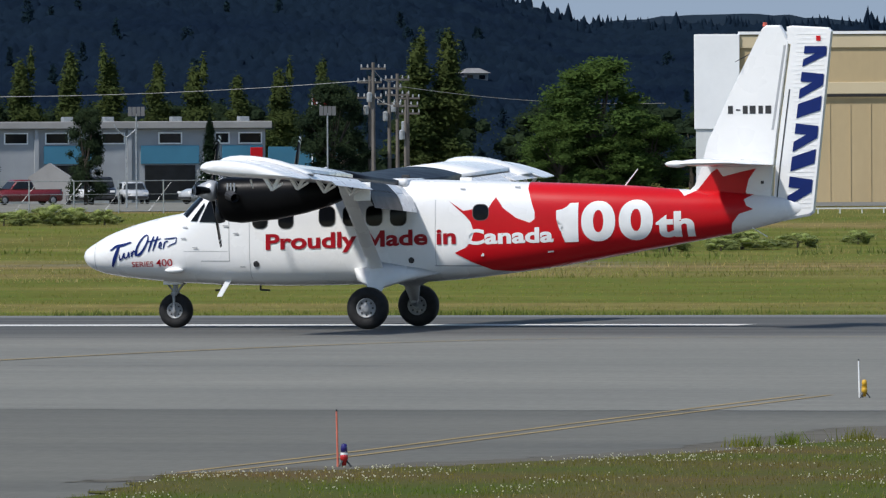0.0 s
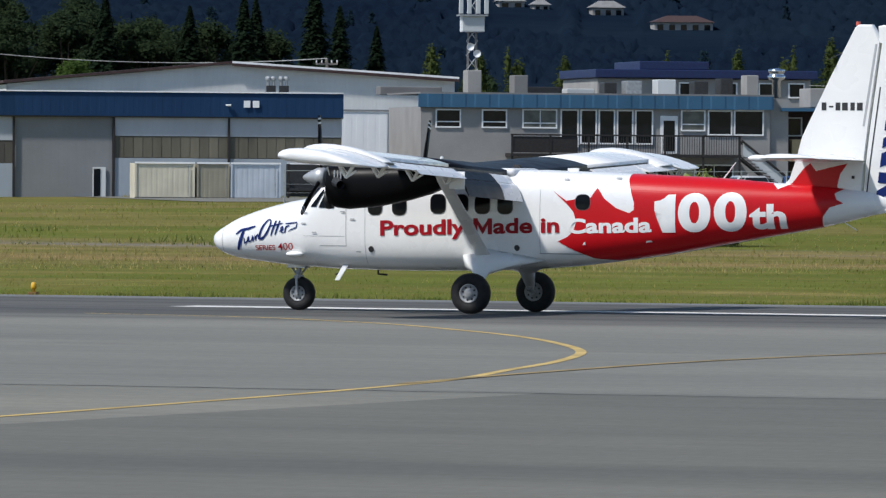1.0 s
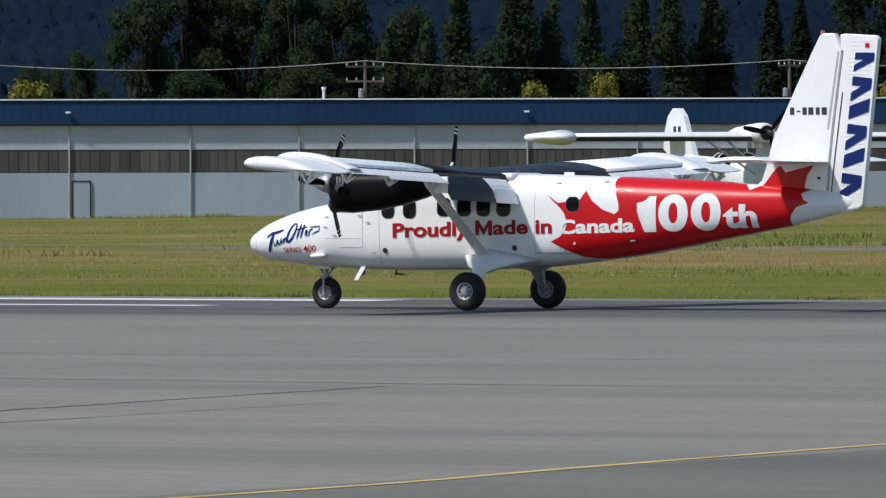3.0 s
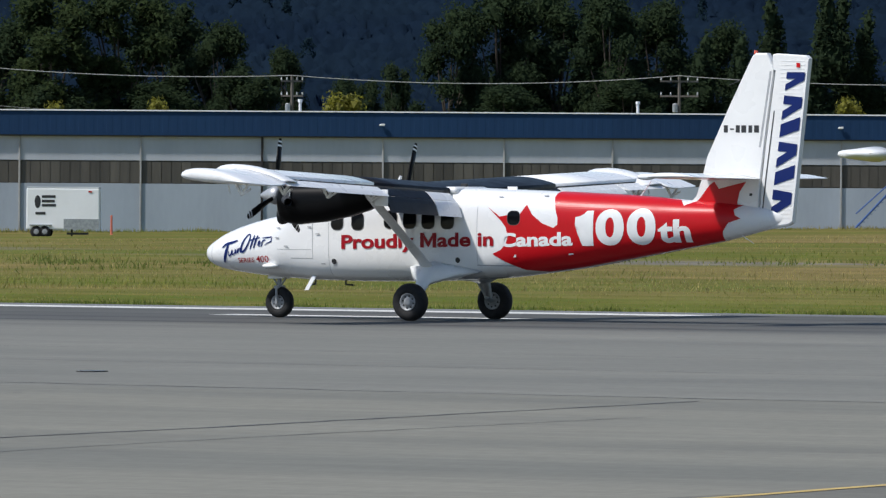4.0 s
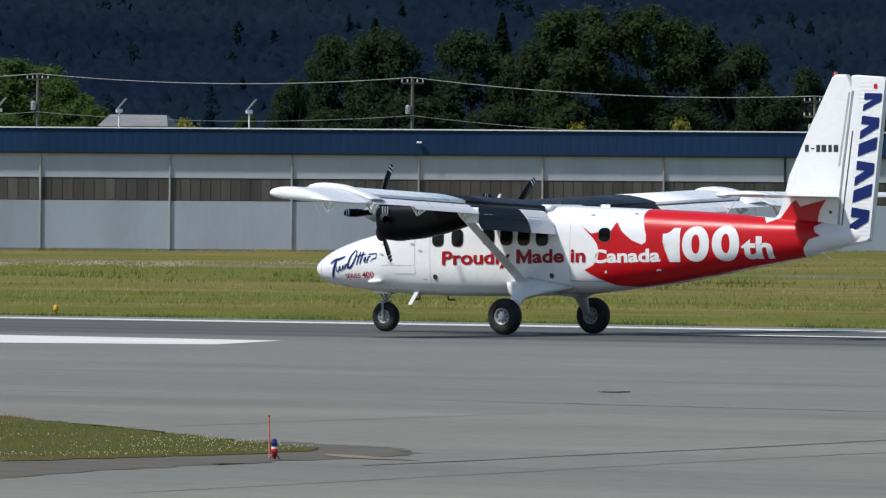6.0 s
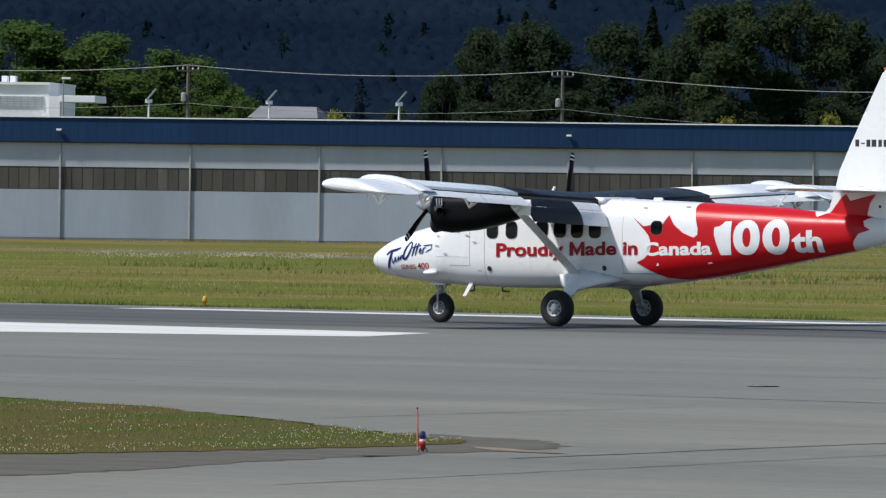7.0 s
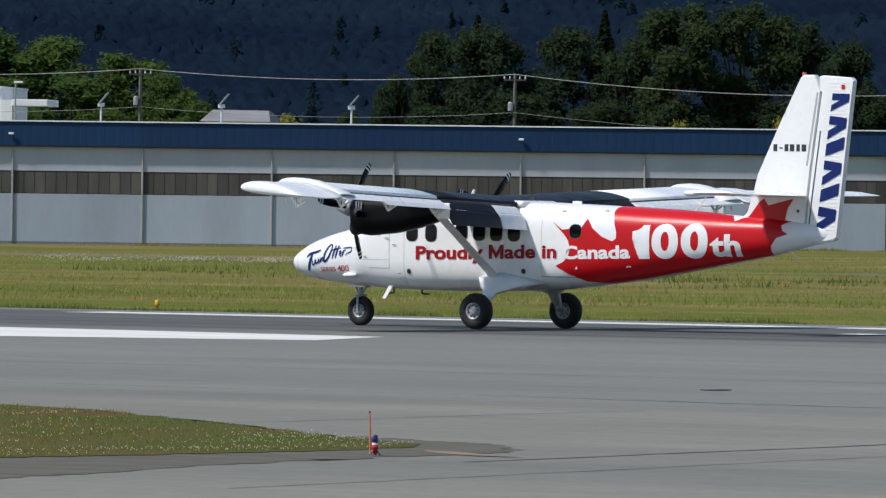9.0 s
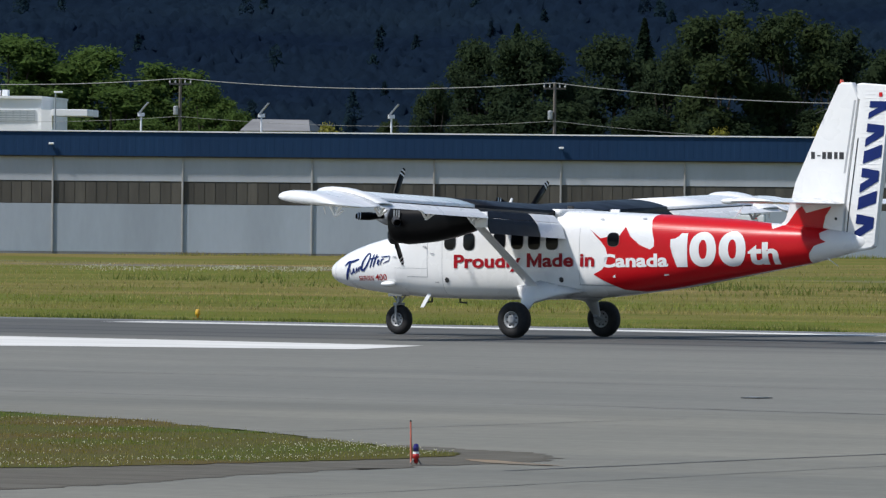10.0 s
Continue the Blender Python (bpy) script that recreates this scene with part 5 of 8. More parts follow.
def build_blue_block():
    y = 640.0
    b = thing("low_office_block", far(0, 0), "long two-storey white and sky-blue office block", "office block")
    part("body", boxes((111.5, 151.4, y, y + 14, .8, 6.6)), BLOCKWALL, b, "pale painted wall")
    part("roof", boxes((111.3, 151.8, y - .5, y + 14.4, 6.62, 7.15), bevel=.06), STUCCO, b, "grey flat roof edge")
    for x0, x1 in ((112.0, 114.5), (119.0, 123.6), (126.6, 130.0), (135.1, 138.8), (142.2, 146.5), (148.2, 151.2)):
        part("blue_panel", boxes((x0, x1, y - .12, y - .01, 4.1, 5.42), bevel=.02), TEALWALL, b, "sky-blue spandrel panel")
        part("ground_opening", boxes((x0 + .3, x1 - .3, y - .05, y - .01, 1.5, 4.0)), PANEDARK, b)
    for x0 in (112.4, 116.2, 119.6, 122.0, 124.7, 128.2, 132.2, 135.2, 139.3, 143.5, 147.0, 149.4):
        window(b, x0, x0 + 1.75, 5.52, 6.36, y - .02)
    for x in (115.2, 118.0, 125.8, 131.0, 134.4, 141.2, 147.4):
        part("pilaster", boxes((x, x + .3, y - .25, y - .01, .8, 6.6)), BLOCKWALL, b)
    for x in (116, 121, 129, 137, 140, 145, 150):
        part("roof_unit", boxes((x, x + .7, y + 2, y + 3, 7.1, 7.5), bevel=.04), STEEL, b)
    part("tarp_wall", boxes((151.6, 158.2, y - .2, y, .9, 5.3)), TEALWALL, b, "bright blue side wall")
    part("red_sign", boxes((150.1, 151.0, y - .9, y - .8, 4.0, 5.25), bevel=.03), RED, b, "red square sign panel")


def build_beige_hall():
    y = 560.0
    h = thing("beige_hall", far(160.6, 560) @ Matrix.Rotation(radians(-17), 4, "Z") @ Matrix.Translation((-160.6, -560, 0)), "tall beige metal-clad hall with cream bands", "hall")
    part("body", boxes((163.5, 205, y, y + 40, .8, 12.0)), BEIGE, h, "beige cladding")
    part("end_panel", boxes((160.6, 163.5, y - .3, y + 8, 6.0, 12.05), bevel=.04), TRIMWHITE, h, "white end panel")
    part("end_panel", boxes((160.7, 163.5, y - .2, y + 8, .8, 5.98)), WALLWHITE, h)
    for z0, z1 in ((11.15, 11.95), (8.2, 8.95)):
        part("cladding_band", boxes((163.5, 205, y - .12, y - .02, z0, z1), bevel=.03), BEIGELIGHT, h, "cream horizontal band")
    part("gutter", boxes((163.4, 205, y - .22, y - .125, 8.02, 8.19)), RAIL, h)
    part("parapet", boxes((163.4, 205, y - .2, y + 40, 12.02, 12.2)), TRIMWHITE, h)
    for i in range(30):
        part("cladding_rib", boxes((164 + i * 1.3, 164.06 + i * 1.3, y - .04, y - .002, .9, 8.0)), BEIGE, h)
    # timber frame racks in front
    r = thing("timber_rack", far(174.2, 545, 1.3), "weathered timber frame rack beside the hall", "rack")
    for x in (-1.3, -.2, .9, 2.0):
        part("rack_post", boxes((x, x + .18, 0, .18, 0, 2.4 + .4 * (x > 0)), bevel=.02), WOOD, r)
    for z in (.9, 1.9):
        part("rack_beam", boxes((-1.4, 2.3, -.08, 0, z, z + .14), bevel=.02), WOOD, r)


def build_containers():
    z = 1.0
    for x0, x1, m, lab in ((61.75, 65.3, CREAM, "cream steel shipping container"), (65.42, 67.35, KHAKI, "khaki steel shipping container"), (67.42, 70.4, PALEBLUE, "pale blue steel shipping container")):
        c = thing("shipping_container", far(x0, 533, z), lab + " beside the hangar", "container", "containers by the hangar")
        w = x1 - x0
        part("box", corrugated(.05, w - .05, .02, .12, 2.08, .3, .005), m, c)
        part("shell", boxes((0, w, .2, 2.6, .05, 2.1), bevel=.02), m, c)
        for dx in (0, w - .1):
            part("corner_post", boxes((dx, dx + .1, -.05, .1, .02, 2.16)), m, c)
        part("top_rail", boxes((0, w, -.06, .08, 2.09, 2.19)), TRIMWHITE, c)
        part("bottom_rail", boxes((.0, w, -.05, .08, .0, .12)), DARK, c)
        part("door_bar", boxes((w * .88, w * .88 + .04, -.09, -.055, .2, 2.0)), STEEL, c)
    f = thing("flatbed_trailer", far(70.8, 533, z), "black-framed open trailer beside the containers", "trailer")
    part("back_panel", boxes((.0, 3.0, .6, .7, .2, 2.1), bevel=.02), DARK, f)
    for x in (0, 2.9):
        part("frame_post", boxes((x, x + .12, 0, .12, .0, 2.15)), RAIL, f)
    part("frame_top", boxes((0, 3.02, 0, .12, 2.1, 2.2)), TRIMWHITE, f)
    part("bed", boxes((0, 3.0, 0, .7, .55, .7)), DARK, f)


def build_left_annex():
    w = thing("white_roof_building", far(0, 0), "white building with canopy behind the hangar", "building")
    part("body", boxes((-102, -82.88, 640.4, 655, 0, 10.40)), TRIMWHITE, w, "white painted wall")
    part("roof", boxes((-102.2, -82.83, 640.2, 655, 10.41, 10.60)), TRIMWHITE, w)
    part("canopy", boxes((-82.01, -79.50, 639.5, 646, 9.20, 9.68), bevel=.04), TRIMWHITE, w, "white flat canopy")
    part("canopy_leg", boxes((-82.79, -82.02, 639.6, 640.39, 0, 9.64)), TRIMWHITE, w)
    for i in range(5):
        part("louvre", boxes((-88.4, -83.3, 640.33, 640.39, 8.86 + i * .17, 8.91 + i * .17)), PALEWALL, w)
    for i in range(11):
        part("louvre_bar", boxes((-88.4 + i * .5, -88.36 + i * .5, 640.30, 640.33, 8.80, 9.62)), PALEWALL, w)
    for x in (-86.5, -85.9):
        part("roof_unit", boxes((x, x + .4, 642, 643, 10.61, 11.05), bevel=.03), TRIMWHITE, w)
    h = thing("grey_roofed_house", far(0, 0), "house with a grey shingled roof behind the hangar", "house")
    part("wall", boxes((-68.4, -63.9, 640, 650, 0, 8.3)), PALEWALL, h)
    bm = bmesh.new()
    loft(bm, [[(-68.7, 639.5, 8.28), (-63.7, 639.5, 8.28), (-63.7, 650.5, 8.28), (-68.7, 650.5, 8.28)], [(-68.3, 644.5, 9.15), (-64.3, 644.5, 9.12), (-64.3, 645.5, 9.12), (-68.3, 645.5, 9.15)]])
    part("roof", bm, ROOFGREY, h, "grey shingled hip roof")


build_hangar()
build_gable_shed()
build_office()
build_mast()
build_blue_block()
build_beige_hall()
build_containers()
build_left_annex()
# ---- trees, hill and grass ----
# Cloud shade over the woods is put into the low value of this leaf.
LEAFDARK = mat("cloud_shaded_broadleaf", (0.0112, 0.0184, 0.0100), 0.8, vary=0.25, scale=0.25, fine=2, island=0.3, col2=(0.0160, 0.0245, 0.0110), spec=0.02, soft=0.5, leafy=True)
LEAFMID = mat("mid_green_leaf", (0.025, 0.044, 0.0115), 0.8, vary=0.25, scale=0.25, fine=2, island=0.3, col2=(0.034, 0.055, 0.013), spec=0.03, soft=0.5, leafy=True)
LEAFPOPLAR = mat("wind_blown_leaf", (0.0160, 0.0250, 0.0110), 0.8, vary=0.25, scale=0.3, fine=2, island=0.3, col2=(0.0190, 0.0270, 0.0100), spec=0.02, soft=0.5, leafy=True)
LEAFCOLUMN = mat("poplar_leaf", (0.025, 0.036, 0.012), 0.8, vary=0.25, scale=0.3, fine=2, island=0.3, col2=(0.034, 0.044, 0.014), spec=0.02, soft=0.5, leafy=True)
LEAFYELLOW = mat("yellow_green_shrub_leaf", (0.13, 0.125, 0.015), 0.7, vary=0.25, scale=0.4, fine=2, island=0.4, spec=0.2, leafy=True)
LEAFFIR = mat("fir_needles", (0.0105, 0.0190, 0.0105), 0.8, vary=0.25, scale=0.3, fine=2, island=0.3, spec=0.02, soft=0.5, leafy=True)
LEAFBUSH = mat("bush_leaf", (0.150, 0.175, 0.055), 0.7, vary=0.25, scale=0.6, fine=3, island=0.4, spec=0.2, leafy=True)
BARK = mat("grey_brown_bark", (0.075, 0.06, 0.045), 0.95, vary=0.25, scale=2, fine=14, stretch=(1, 1, 0.3), bump=0.5)
# Haze and cloud shade on the far hill are put into these blue-dark colours.
HILLMAT = mat("haze_blue_conifer_forest", (0.0074, 0.0145, 0.0250), 0.95, vary=0.30, scale=0.006, fine=0.06, col2=(0.0048, 0.0098, 0.0205), spec=0.0, soft=0.25, leafy=True)
HILLSOIL = mat("haze_blue_forest_floor", (0.0070, 0.0125, 0.0220), 0.95, vary=0.2, scale=0.01, fine=0.1, spec=0.02)


LEAFSIZE = {"grass_verge_bush": .022, "flowering_shrub": .014}


def leaf_cloud(rng, centres, radii, count, size, flat=0.75, inside=0.35):
    """Leaf sprays as small tilted triangles in the shells of several lobes: vertices and faces."""
    centres, radii = np.array(centres, float), np.array(radii, float)
    vol = radii[:, 0] * radii[:, 1] + radii[:, 1] * radii[:, 2]
    k = rng.choice(len(centres), count, p=vol / vol.sum())
    d = rng.normal(size=(count, 3))
    d /= np.linalg.norm(d, axis=1)[:, None]
    r = 1 - inside * rng.random(count) ** 1.5 + rng.normal(0, .11, count)
    p = centres[k] + d * radii[k] * r[:, None]
    nrm = d * .8 + rng.normal(size=(count, 3)) * .75 + np.array([0, 0, .35])
    nrm /= np.linalg.norm(nrm, axis=1)[:, None]
    a = np.cross(nrm, rng.normal(size=(count, 3)))
    a /= np.linalg.norm(a, axis=1)[:, None]
    b = np.cross(nrm, a)
    s = size * rng.uniform(.5, 1.35, count)[:, None]
    v = np.stack([p - a * s, p - b * s * flat + nrm * s * .2, p + (a + b * .6) * s], 1).reshape(-1, 3)
    f = np.arange(count * 3).reshape(-1, 3)
    return v, f


def boughs(rng, cs, rs, v, f, size=.84):
    """Adds a lumpy inner mass to each lobe of a crown."""
    vs, fs, base = [v], f.tolist(), len(v)
    for c, r in zip(cs, rs):
        bm = bmesh.new()
        bmesh.ops.create_icosphere(bm, subdivisions=1, radius=1)
        o = rng.random(3) * 50
        q = np.array([tuple(p.co * (1 + .30 * noise.noise(p.co * 2.2 + Vector(o)) + .16 * noise.noise(p.co * 5 + Vector(o)))) for p in bm.verts])
        bm.verts.index_update()
        fs += [[base + w.index for w in t.verts] for t in bm.faces]
        bm.free()
        vs.append(np.array(c) + q * np.array(r) * size)
        base += len(q)
    return np.concatenate(vs), fs


def np_mesh(name, v, f, material, parent=None, label=""):
    me = bpy.data.meshes.new(name)
    me.from_pydata(v.tolist() if hasattr(v, "tolist") else v, [], f.tolist() if hasattr(f, "tolist") else f)
    me.materials.append(material)
    ob = new(name, me)
    if parent is not None:
        ob.parent = parent
    return tagged(ob, label)


def fast_tris(name, v, material):
    """A mesh of loose triangles from an array of their corners."""
    me = bpy.data.meshes.new(name)
    n = len(v)
    me.vertices.add(n)
    me.vertices.foreach_set("co", np.ascontiguousarray(v, np.float32).ravel())
    me.loops.add(n)
    me.loops.foreach_set("vertex_index", np.arange(n, dtype=np.int32))
    me.polygons.add(n // 3)
    me.polygons.foreach_set("loop_start", np.arange(0, n, 3, dtype=np.int32))
    me.update(calc_edges=True)
    me.materials.append(material)
    return new(name, me)


def make_tree(kind, seed, leaf, label, h=16.0, w=8.0, count=2600, category="tree", group=""):
    rng = np.random.default_rng(seed)
    t = thing(kind, Matrix(), label, category, group)
    bm = bmesh.new()
    tr = .018 * h + .05
    if kind == "poplar_tree":
        cs, rs = [], []
        for i in range(10):
            q = i / 9
            ww = w / 2 * (0.55 + .75 * math.sin(math.pi * min(1, .18 + .75 * q)) * .6) * (1 - .55 * q**3)
            cs.append((rng.normal(0, .12 * w), rng.normal(0, .12 * w), h * (.16 + .78 * q)))
            rs.append((ww * rng.uniform(.7, 1), ww * rng.uniform(.7, 1), h * .09 * rng.uniform(.9, 1.4)))
        v, f = leaf_cloud(rng, cs, rs, count, .012 * h)
        v, f = boughs(rng, cs, rs, v, f, .78)
        tube(bm, (0, 0, -.5), (0, 0, h * .8), tr, tr * .2, 7)
    elif kind == "fir_tree":
        v, f = [], []
        n = count
        q = rng.random(n) ** .7
        ang = rng.random(n) * 2 * math.pi
        tier = np.floor(q * 16) / 16
        rad = (w / 2) * (1 - q) ** .85 * (.45 + .55 * rng.random(n)) * (1 + .25 * np.sin(ang * 5 + tier * 40)) * (.75 + .5 * ((q * 16) % 1)[::-1])
        p = np.stack([rad * np.cos(ang), rad * np.sin(ang), h * (.06 + .94 * q)], 1)
        out = np.stack([np.cos(ang), np.sin(ang), -.5 * np.ones(n)], 1)
        side = np.stack([-np.sin(ang), np.cos(ang), np.zeros(n)], 1)
        s = (.021 * h * rng.uniform(.5, 1.2, n) * (1.2 - .7 * q))[:, None]
        v = np.stack([p - side * s * .8, p + out * s * 1.1, p + side * s * .8, p + np.array([0, 0, .5]) * s], 1).reshape(-1, 3)
        f = np.arange(n * 4).reshape(-1, 4)
        tube(bm, (0, 0, -.5), (0, 0, h * .97), tr, tr * .08, 7)
    else:
        low = "bush" in kind
        nl = 26 if low else 46
        cs, rs = [], []
        ph = rng.random(3) * 6.28
        for i in range(nl):
            a = rng.random() * 2 * math.pi
            q = (i + rng.random()) / nl
            env = w / 2 * math.sin(math.pi * min(1, .30 + .65 * q)) ** .62 * (1 + .16 * math.sin(2 * a + ph[0] + 4 * q) + .12 * math.sin(3 * a + ph[1] - 7 * q))
            rr = env * (.30 + .58 * math.sqrt(rng.random()))
            z = rng.uniform(.10, .175) * w * (1.15 if low else 1)
            cs.append((rr * math.cos(a), rr * math.sin(a), h * ((.08 if low else .10) + (.74 if low else .84) * q)))
            rs.append((z, z, z * rng.uniform(.7, 1.25)))
        v, f = leaf_cloud(rng, cs, rs, count, LEAFSIZE.get(kind, .0105) * h, inside=.75)
        v, f = boughs(rng, cs, rs, v, f, .60)
        tube(bm, (0, 0, -.5), (0, 0, h * .45), tr, tr * .6, 8)
        for c in cs[::2]:
            tube(bm, (0, 0, h * .25 + .15 * c[2]), c, tr * .35, tr * .1, 5)
        v[:, 2] *= h / v[:, 2].max()
    part("trunk", bm, BARK, t)
    np_mesh("crown", v, f, leaf, t)
    return t


def plant(proto, rows, scale_to):
    """Copies of a tree at (x, y, height, width) in the hangar frame; the first row is the model itself."""
    rnd = random.Random(len(rows) * 7 + int(scale_to[0]))
    for i, (x, y, h, w) in enumerate(rows):
        z = rise(x, min(y, 500))
        m = far(x, y, z) @ Matrix.Rotation(rnd.uniform(0, 6.28), 4, "Z") @ Matrix.Diagonal((w / scale_to[1], w / scale_to[1], (h - z) / scale_to[0], 1))
        if i == 0:
            proto.matrix_basis = m
        else:
            o = copy_thing(proto, m)
            o.matrix_basis = m


def build_trees():
    g = "trees behind the sheds"
    # leafy crowns, sunny side
    a = [make_tree("broadleaf_tree", s, LEAFMID, "leafy green broadleaf tree behind the hangar", 16, 8, 17000, group=g) for s in (1, 2)]
    plant(a[0], [(-93, 700, 16.4, 13.5), (-81, 702, 14.2, 11), (-100, 705, 17, 13), (-97, 697, 13.6, 12), (-95, 690, 10.4, 9), (-88.5, 690, 9.8, 8), (-81.5, 690, 9.8, 8), (-76, 689, 9.2, 6), (-101, 690, 10.6, 9), (-84.5, 695, 12.4, 11), (-90.5, 694, 12.6, 11), (75.5, 690, 11.2, 6), (66.5, 690, 10.4, 5)], (16, 8))
    plant(a[1], [(-87, 700, 15.4, 12.5), (-77.3, 695, 12.6, 8), (143.2, 520, 10.2, 8.6), (140.6, 519, 6.4, 4.6), (146.0, 519, 6.8, 4.8), (143.4, 518, 5.4, 5.5), (147.6, 545, 7.2, 4.5), (-74.2, 690, 10.4, 5)], (16, 8))
    d = [make_tree("broadleaf_tree", s, LEAFDARK, "dark green broadleaf tree behind the hangar", 16, 8, 17000, group=g) for s in (3, 4, 5)]
    plant(d[0], [(-57, 705, 16.5, 8), (-50, 696, 11.5, 9), (-44, 695, 11, 9), (-56.5, 696, 10.5, 8), (72, 708, 15, 9), (82, 709, 14.6, 9), (92, 709, 14, 8.5), (-47, 708, 17, 9), (-25.5, 700, 16, 7), (-4, 705, 19, 9), (8, 705, 18, 8), (60, 712, 14.5, 8), (140.5, 575, 9.6, 5), (121.7, 600, 5.9, 4), (79, 715, 15.5, 8), (84, 712, 15, 8)], (16, 8))
    plant(d[1], [(-52.5, 700, 17, 9), (-42.5, 702, 16.3, 7.5), (0.5, 708, 19, 9.5), (-8, 702, 17.6, 7), (13, 712, 16.5, 7), (50, 722, 20.5, 9), (63, 724, 18.6, 9), (74, 726, 17.6, 8), (52, 712, 13.5, 7), (47.7, 706, 13, 6.5), (65.5, 716, 14.5, 8), (130.6, 605, 8.2, 3.2), (150.5, 560, 5.4, 4.5)], (16, 8))
    plant(d[2], [(-60, 698, 12.8, 5), (-30, 694, 11, 9), (-23, 695, 12, 8), (-37, 693, 10.8, 9), (77, 710, 15.2, 9), (87, 710, 14.6, 9), (-3, 696, 11, 9), (6, 697, 11.5, 9), (-29.5, 706, 18, 9), (4.5, 700, 18.5, 8), (-17, 760, 12.2, 5), (-12.5, 740, 13.2, 4.5), (-14.6, 720, 11.6, 4), (56, 724, 19.5, 8.5), (69, 725, 18, 8), (80, 726, 16.8, 8), (72, 714, 14.5, 9), (43.6, 715, 13.5, 6.5), (90, 720, 14, 8), (144.8, 590, 9.4, 4), (-66, 720, 9.6, 4), (-70, 720, 9.2, 4), (-20.5, 705, 14, 5)], (16, 8))
    e = make_tree("broadleaf_tree", 6, LEAFPOPLAR, "tall wind-blown broadleaf tree with pale leaf tips", 18, 8, 17000, group=g)
    plant(e, [(-38, 696, 18.4, 9.5), (-33, 698, 18.6, 9), (-62.6, 690, 9.8, 2.6)], (18, 8))
    # low dark belt of woods behind the far offices
    bl = make_tree("broadleaf_tree", 8, LEAFDARK, "low dark green tree in the belt behind the offices", 9, 7, 7000, group="belt of trees behind the offices")
    rnd = random.Random(12)
    plant(bl, [(93 + 4.1 * i + rnd.uniform(-1, 1), 735 + rnd.uniform(-12, 20), rnd.uniform(8.6, 12.0), rnd.uniform(7, 10.5)) for i in range(32)], (9, 7))
    # columns of poplars
    p = [make_tree("poplar_tree", s, LEAFCOLUMN, "slender columnar poplar tree", 13, 2.6, 4200, group="row of poplars") for s in (11, 12)]
    plant(p[0], [(146.1, 700, 12.8, 3.4), (153, 700, 13.0, 3.5), (160, 700, 12.3, 3.2), (166.9, 700, 12.0, 3.0), (139.1, 700, 13, 3.2), (132.5, 702, 12.0, 2.7), (122.9, 705, 11.6, 3.0), (111.6, 705, 11.8, 3.1), (175.5, 690, 14.0, 4.1)], (13, 2.6))
    plant(p[1], [(149.7, 700, 12.8, 3.1), (156.7, 700, 11.9, 3.0), (163.6, 700, 10.9, 3.0), (170.5, 700, 12.1, 2.8), (142.9, 700, 12.9, 3.4), (135.7, 700, 12.9, 3.1), (129, 703, 12, 3.0), (115.4, 705, 11.4, 3.1), (108.8, 705, 11.6, 3.0), (177.8, 690, 14.2, 4.1), (104.5, 703, 12.2, 3.2)], (13, 2.6))
    q = make_tree("poplar_tree", 13, LEAFDARK, "tall dark columnar tree behind the hangar", 13, 2.6, 4200, group="dark columnar trees")
    plant(q, [(20.5, 700, 19, 4), (27.2, 700, 17.3, 3.6), (33.5, 700, 18.5, 3.8), (14.1, 698, 14.5, 3.4), (24.4, 702, 16.4, 3.6), (30.5, 702, 18.8, 3.8), (36.6, 702, 18.6, 3.8), (11.4, 698, 14.6, 3.4), (17.2, 704, 17.5, 4), (22.6, 706, 18, 4.2)], (13, 2.6))
    # firs
    f = [make_tree("fir_tree", s, LEAFFIR, "dark conical fir tree", 16, 5, 5000, group="firs behind the sheds") for s in (21, 22)]
    plant(f[0], [(95, 700, 17.5, 5.5), (89.5, 700, 16.2, 5), (56, 702, 16, 5), (41, 700, 17.8, 5), (97.8, 706, 15.5, 5), (138.1, 600, 7.5, 2.1), (50, 712, 14.5, 4.5), (-45, 716, 18, 6)], (16, 5))
    plant(f[1], [(91.2, 706, 16, 5), (79.4, 706, 16.3, 5), (58.5, 708, 14.8, 5), (43.5, 705, 17, 5), (86, 706, 15.4, 5), (62, 708, 14, 5), (69, 706, 15.2, 5), (-55, 716, 17.5, 6), (3, 716, 20, 7), (101, 708, 14, 4.5)], (16, 5))
    # yellow-green shrubs over the hangar roof
    y = make_tree("flowering_shrub", 31, LEAFYELLOW, "yellow-green flowering shrub behind the hangar", 10, 5, 6000, "shrub", "yellow shrubs")
    plant(y, [(-14.4, 630, 9.6, 5.2), (-27.2, 630, 9.2, 2.9), (20.4, 630, 9.5, 3.6), (-62.0, 635, 9.0, 3.6), (-34.6, 635, 8.9, 2.6), (26, 645, 10.2, 3.4), (46, 640, 9.5, 4)], (10, 5))
    u = make_tree("grass_verge_bush", 41, LEAFBUSH, "low leafy green bush on the grass", 3, 3.4, 4200, "bush", "bushes on the field")
    low = random.Random(23)
    weeds = []
    for k in range(15):
        a, d = radians(13.2 + .29 * k + low.uniform(-.1, .1)), low.uniform(335, 375)
        x0, y0 = d * math.sin(a), d * math.cos(a)
        weeds.append((x0, y0, rise(x0, y0) + low.uniform(.45, 1.0), low.uniform(1.2, 3.4)))
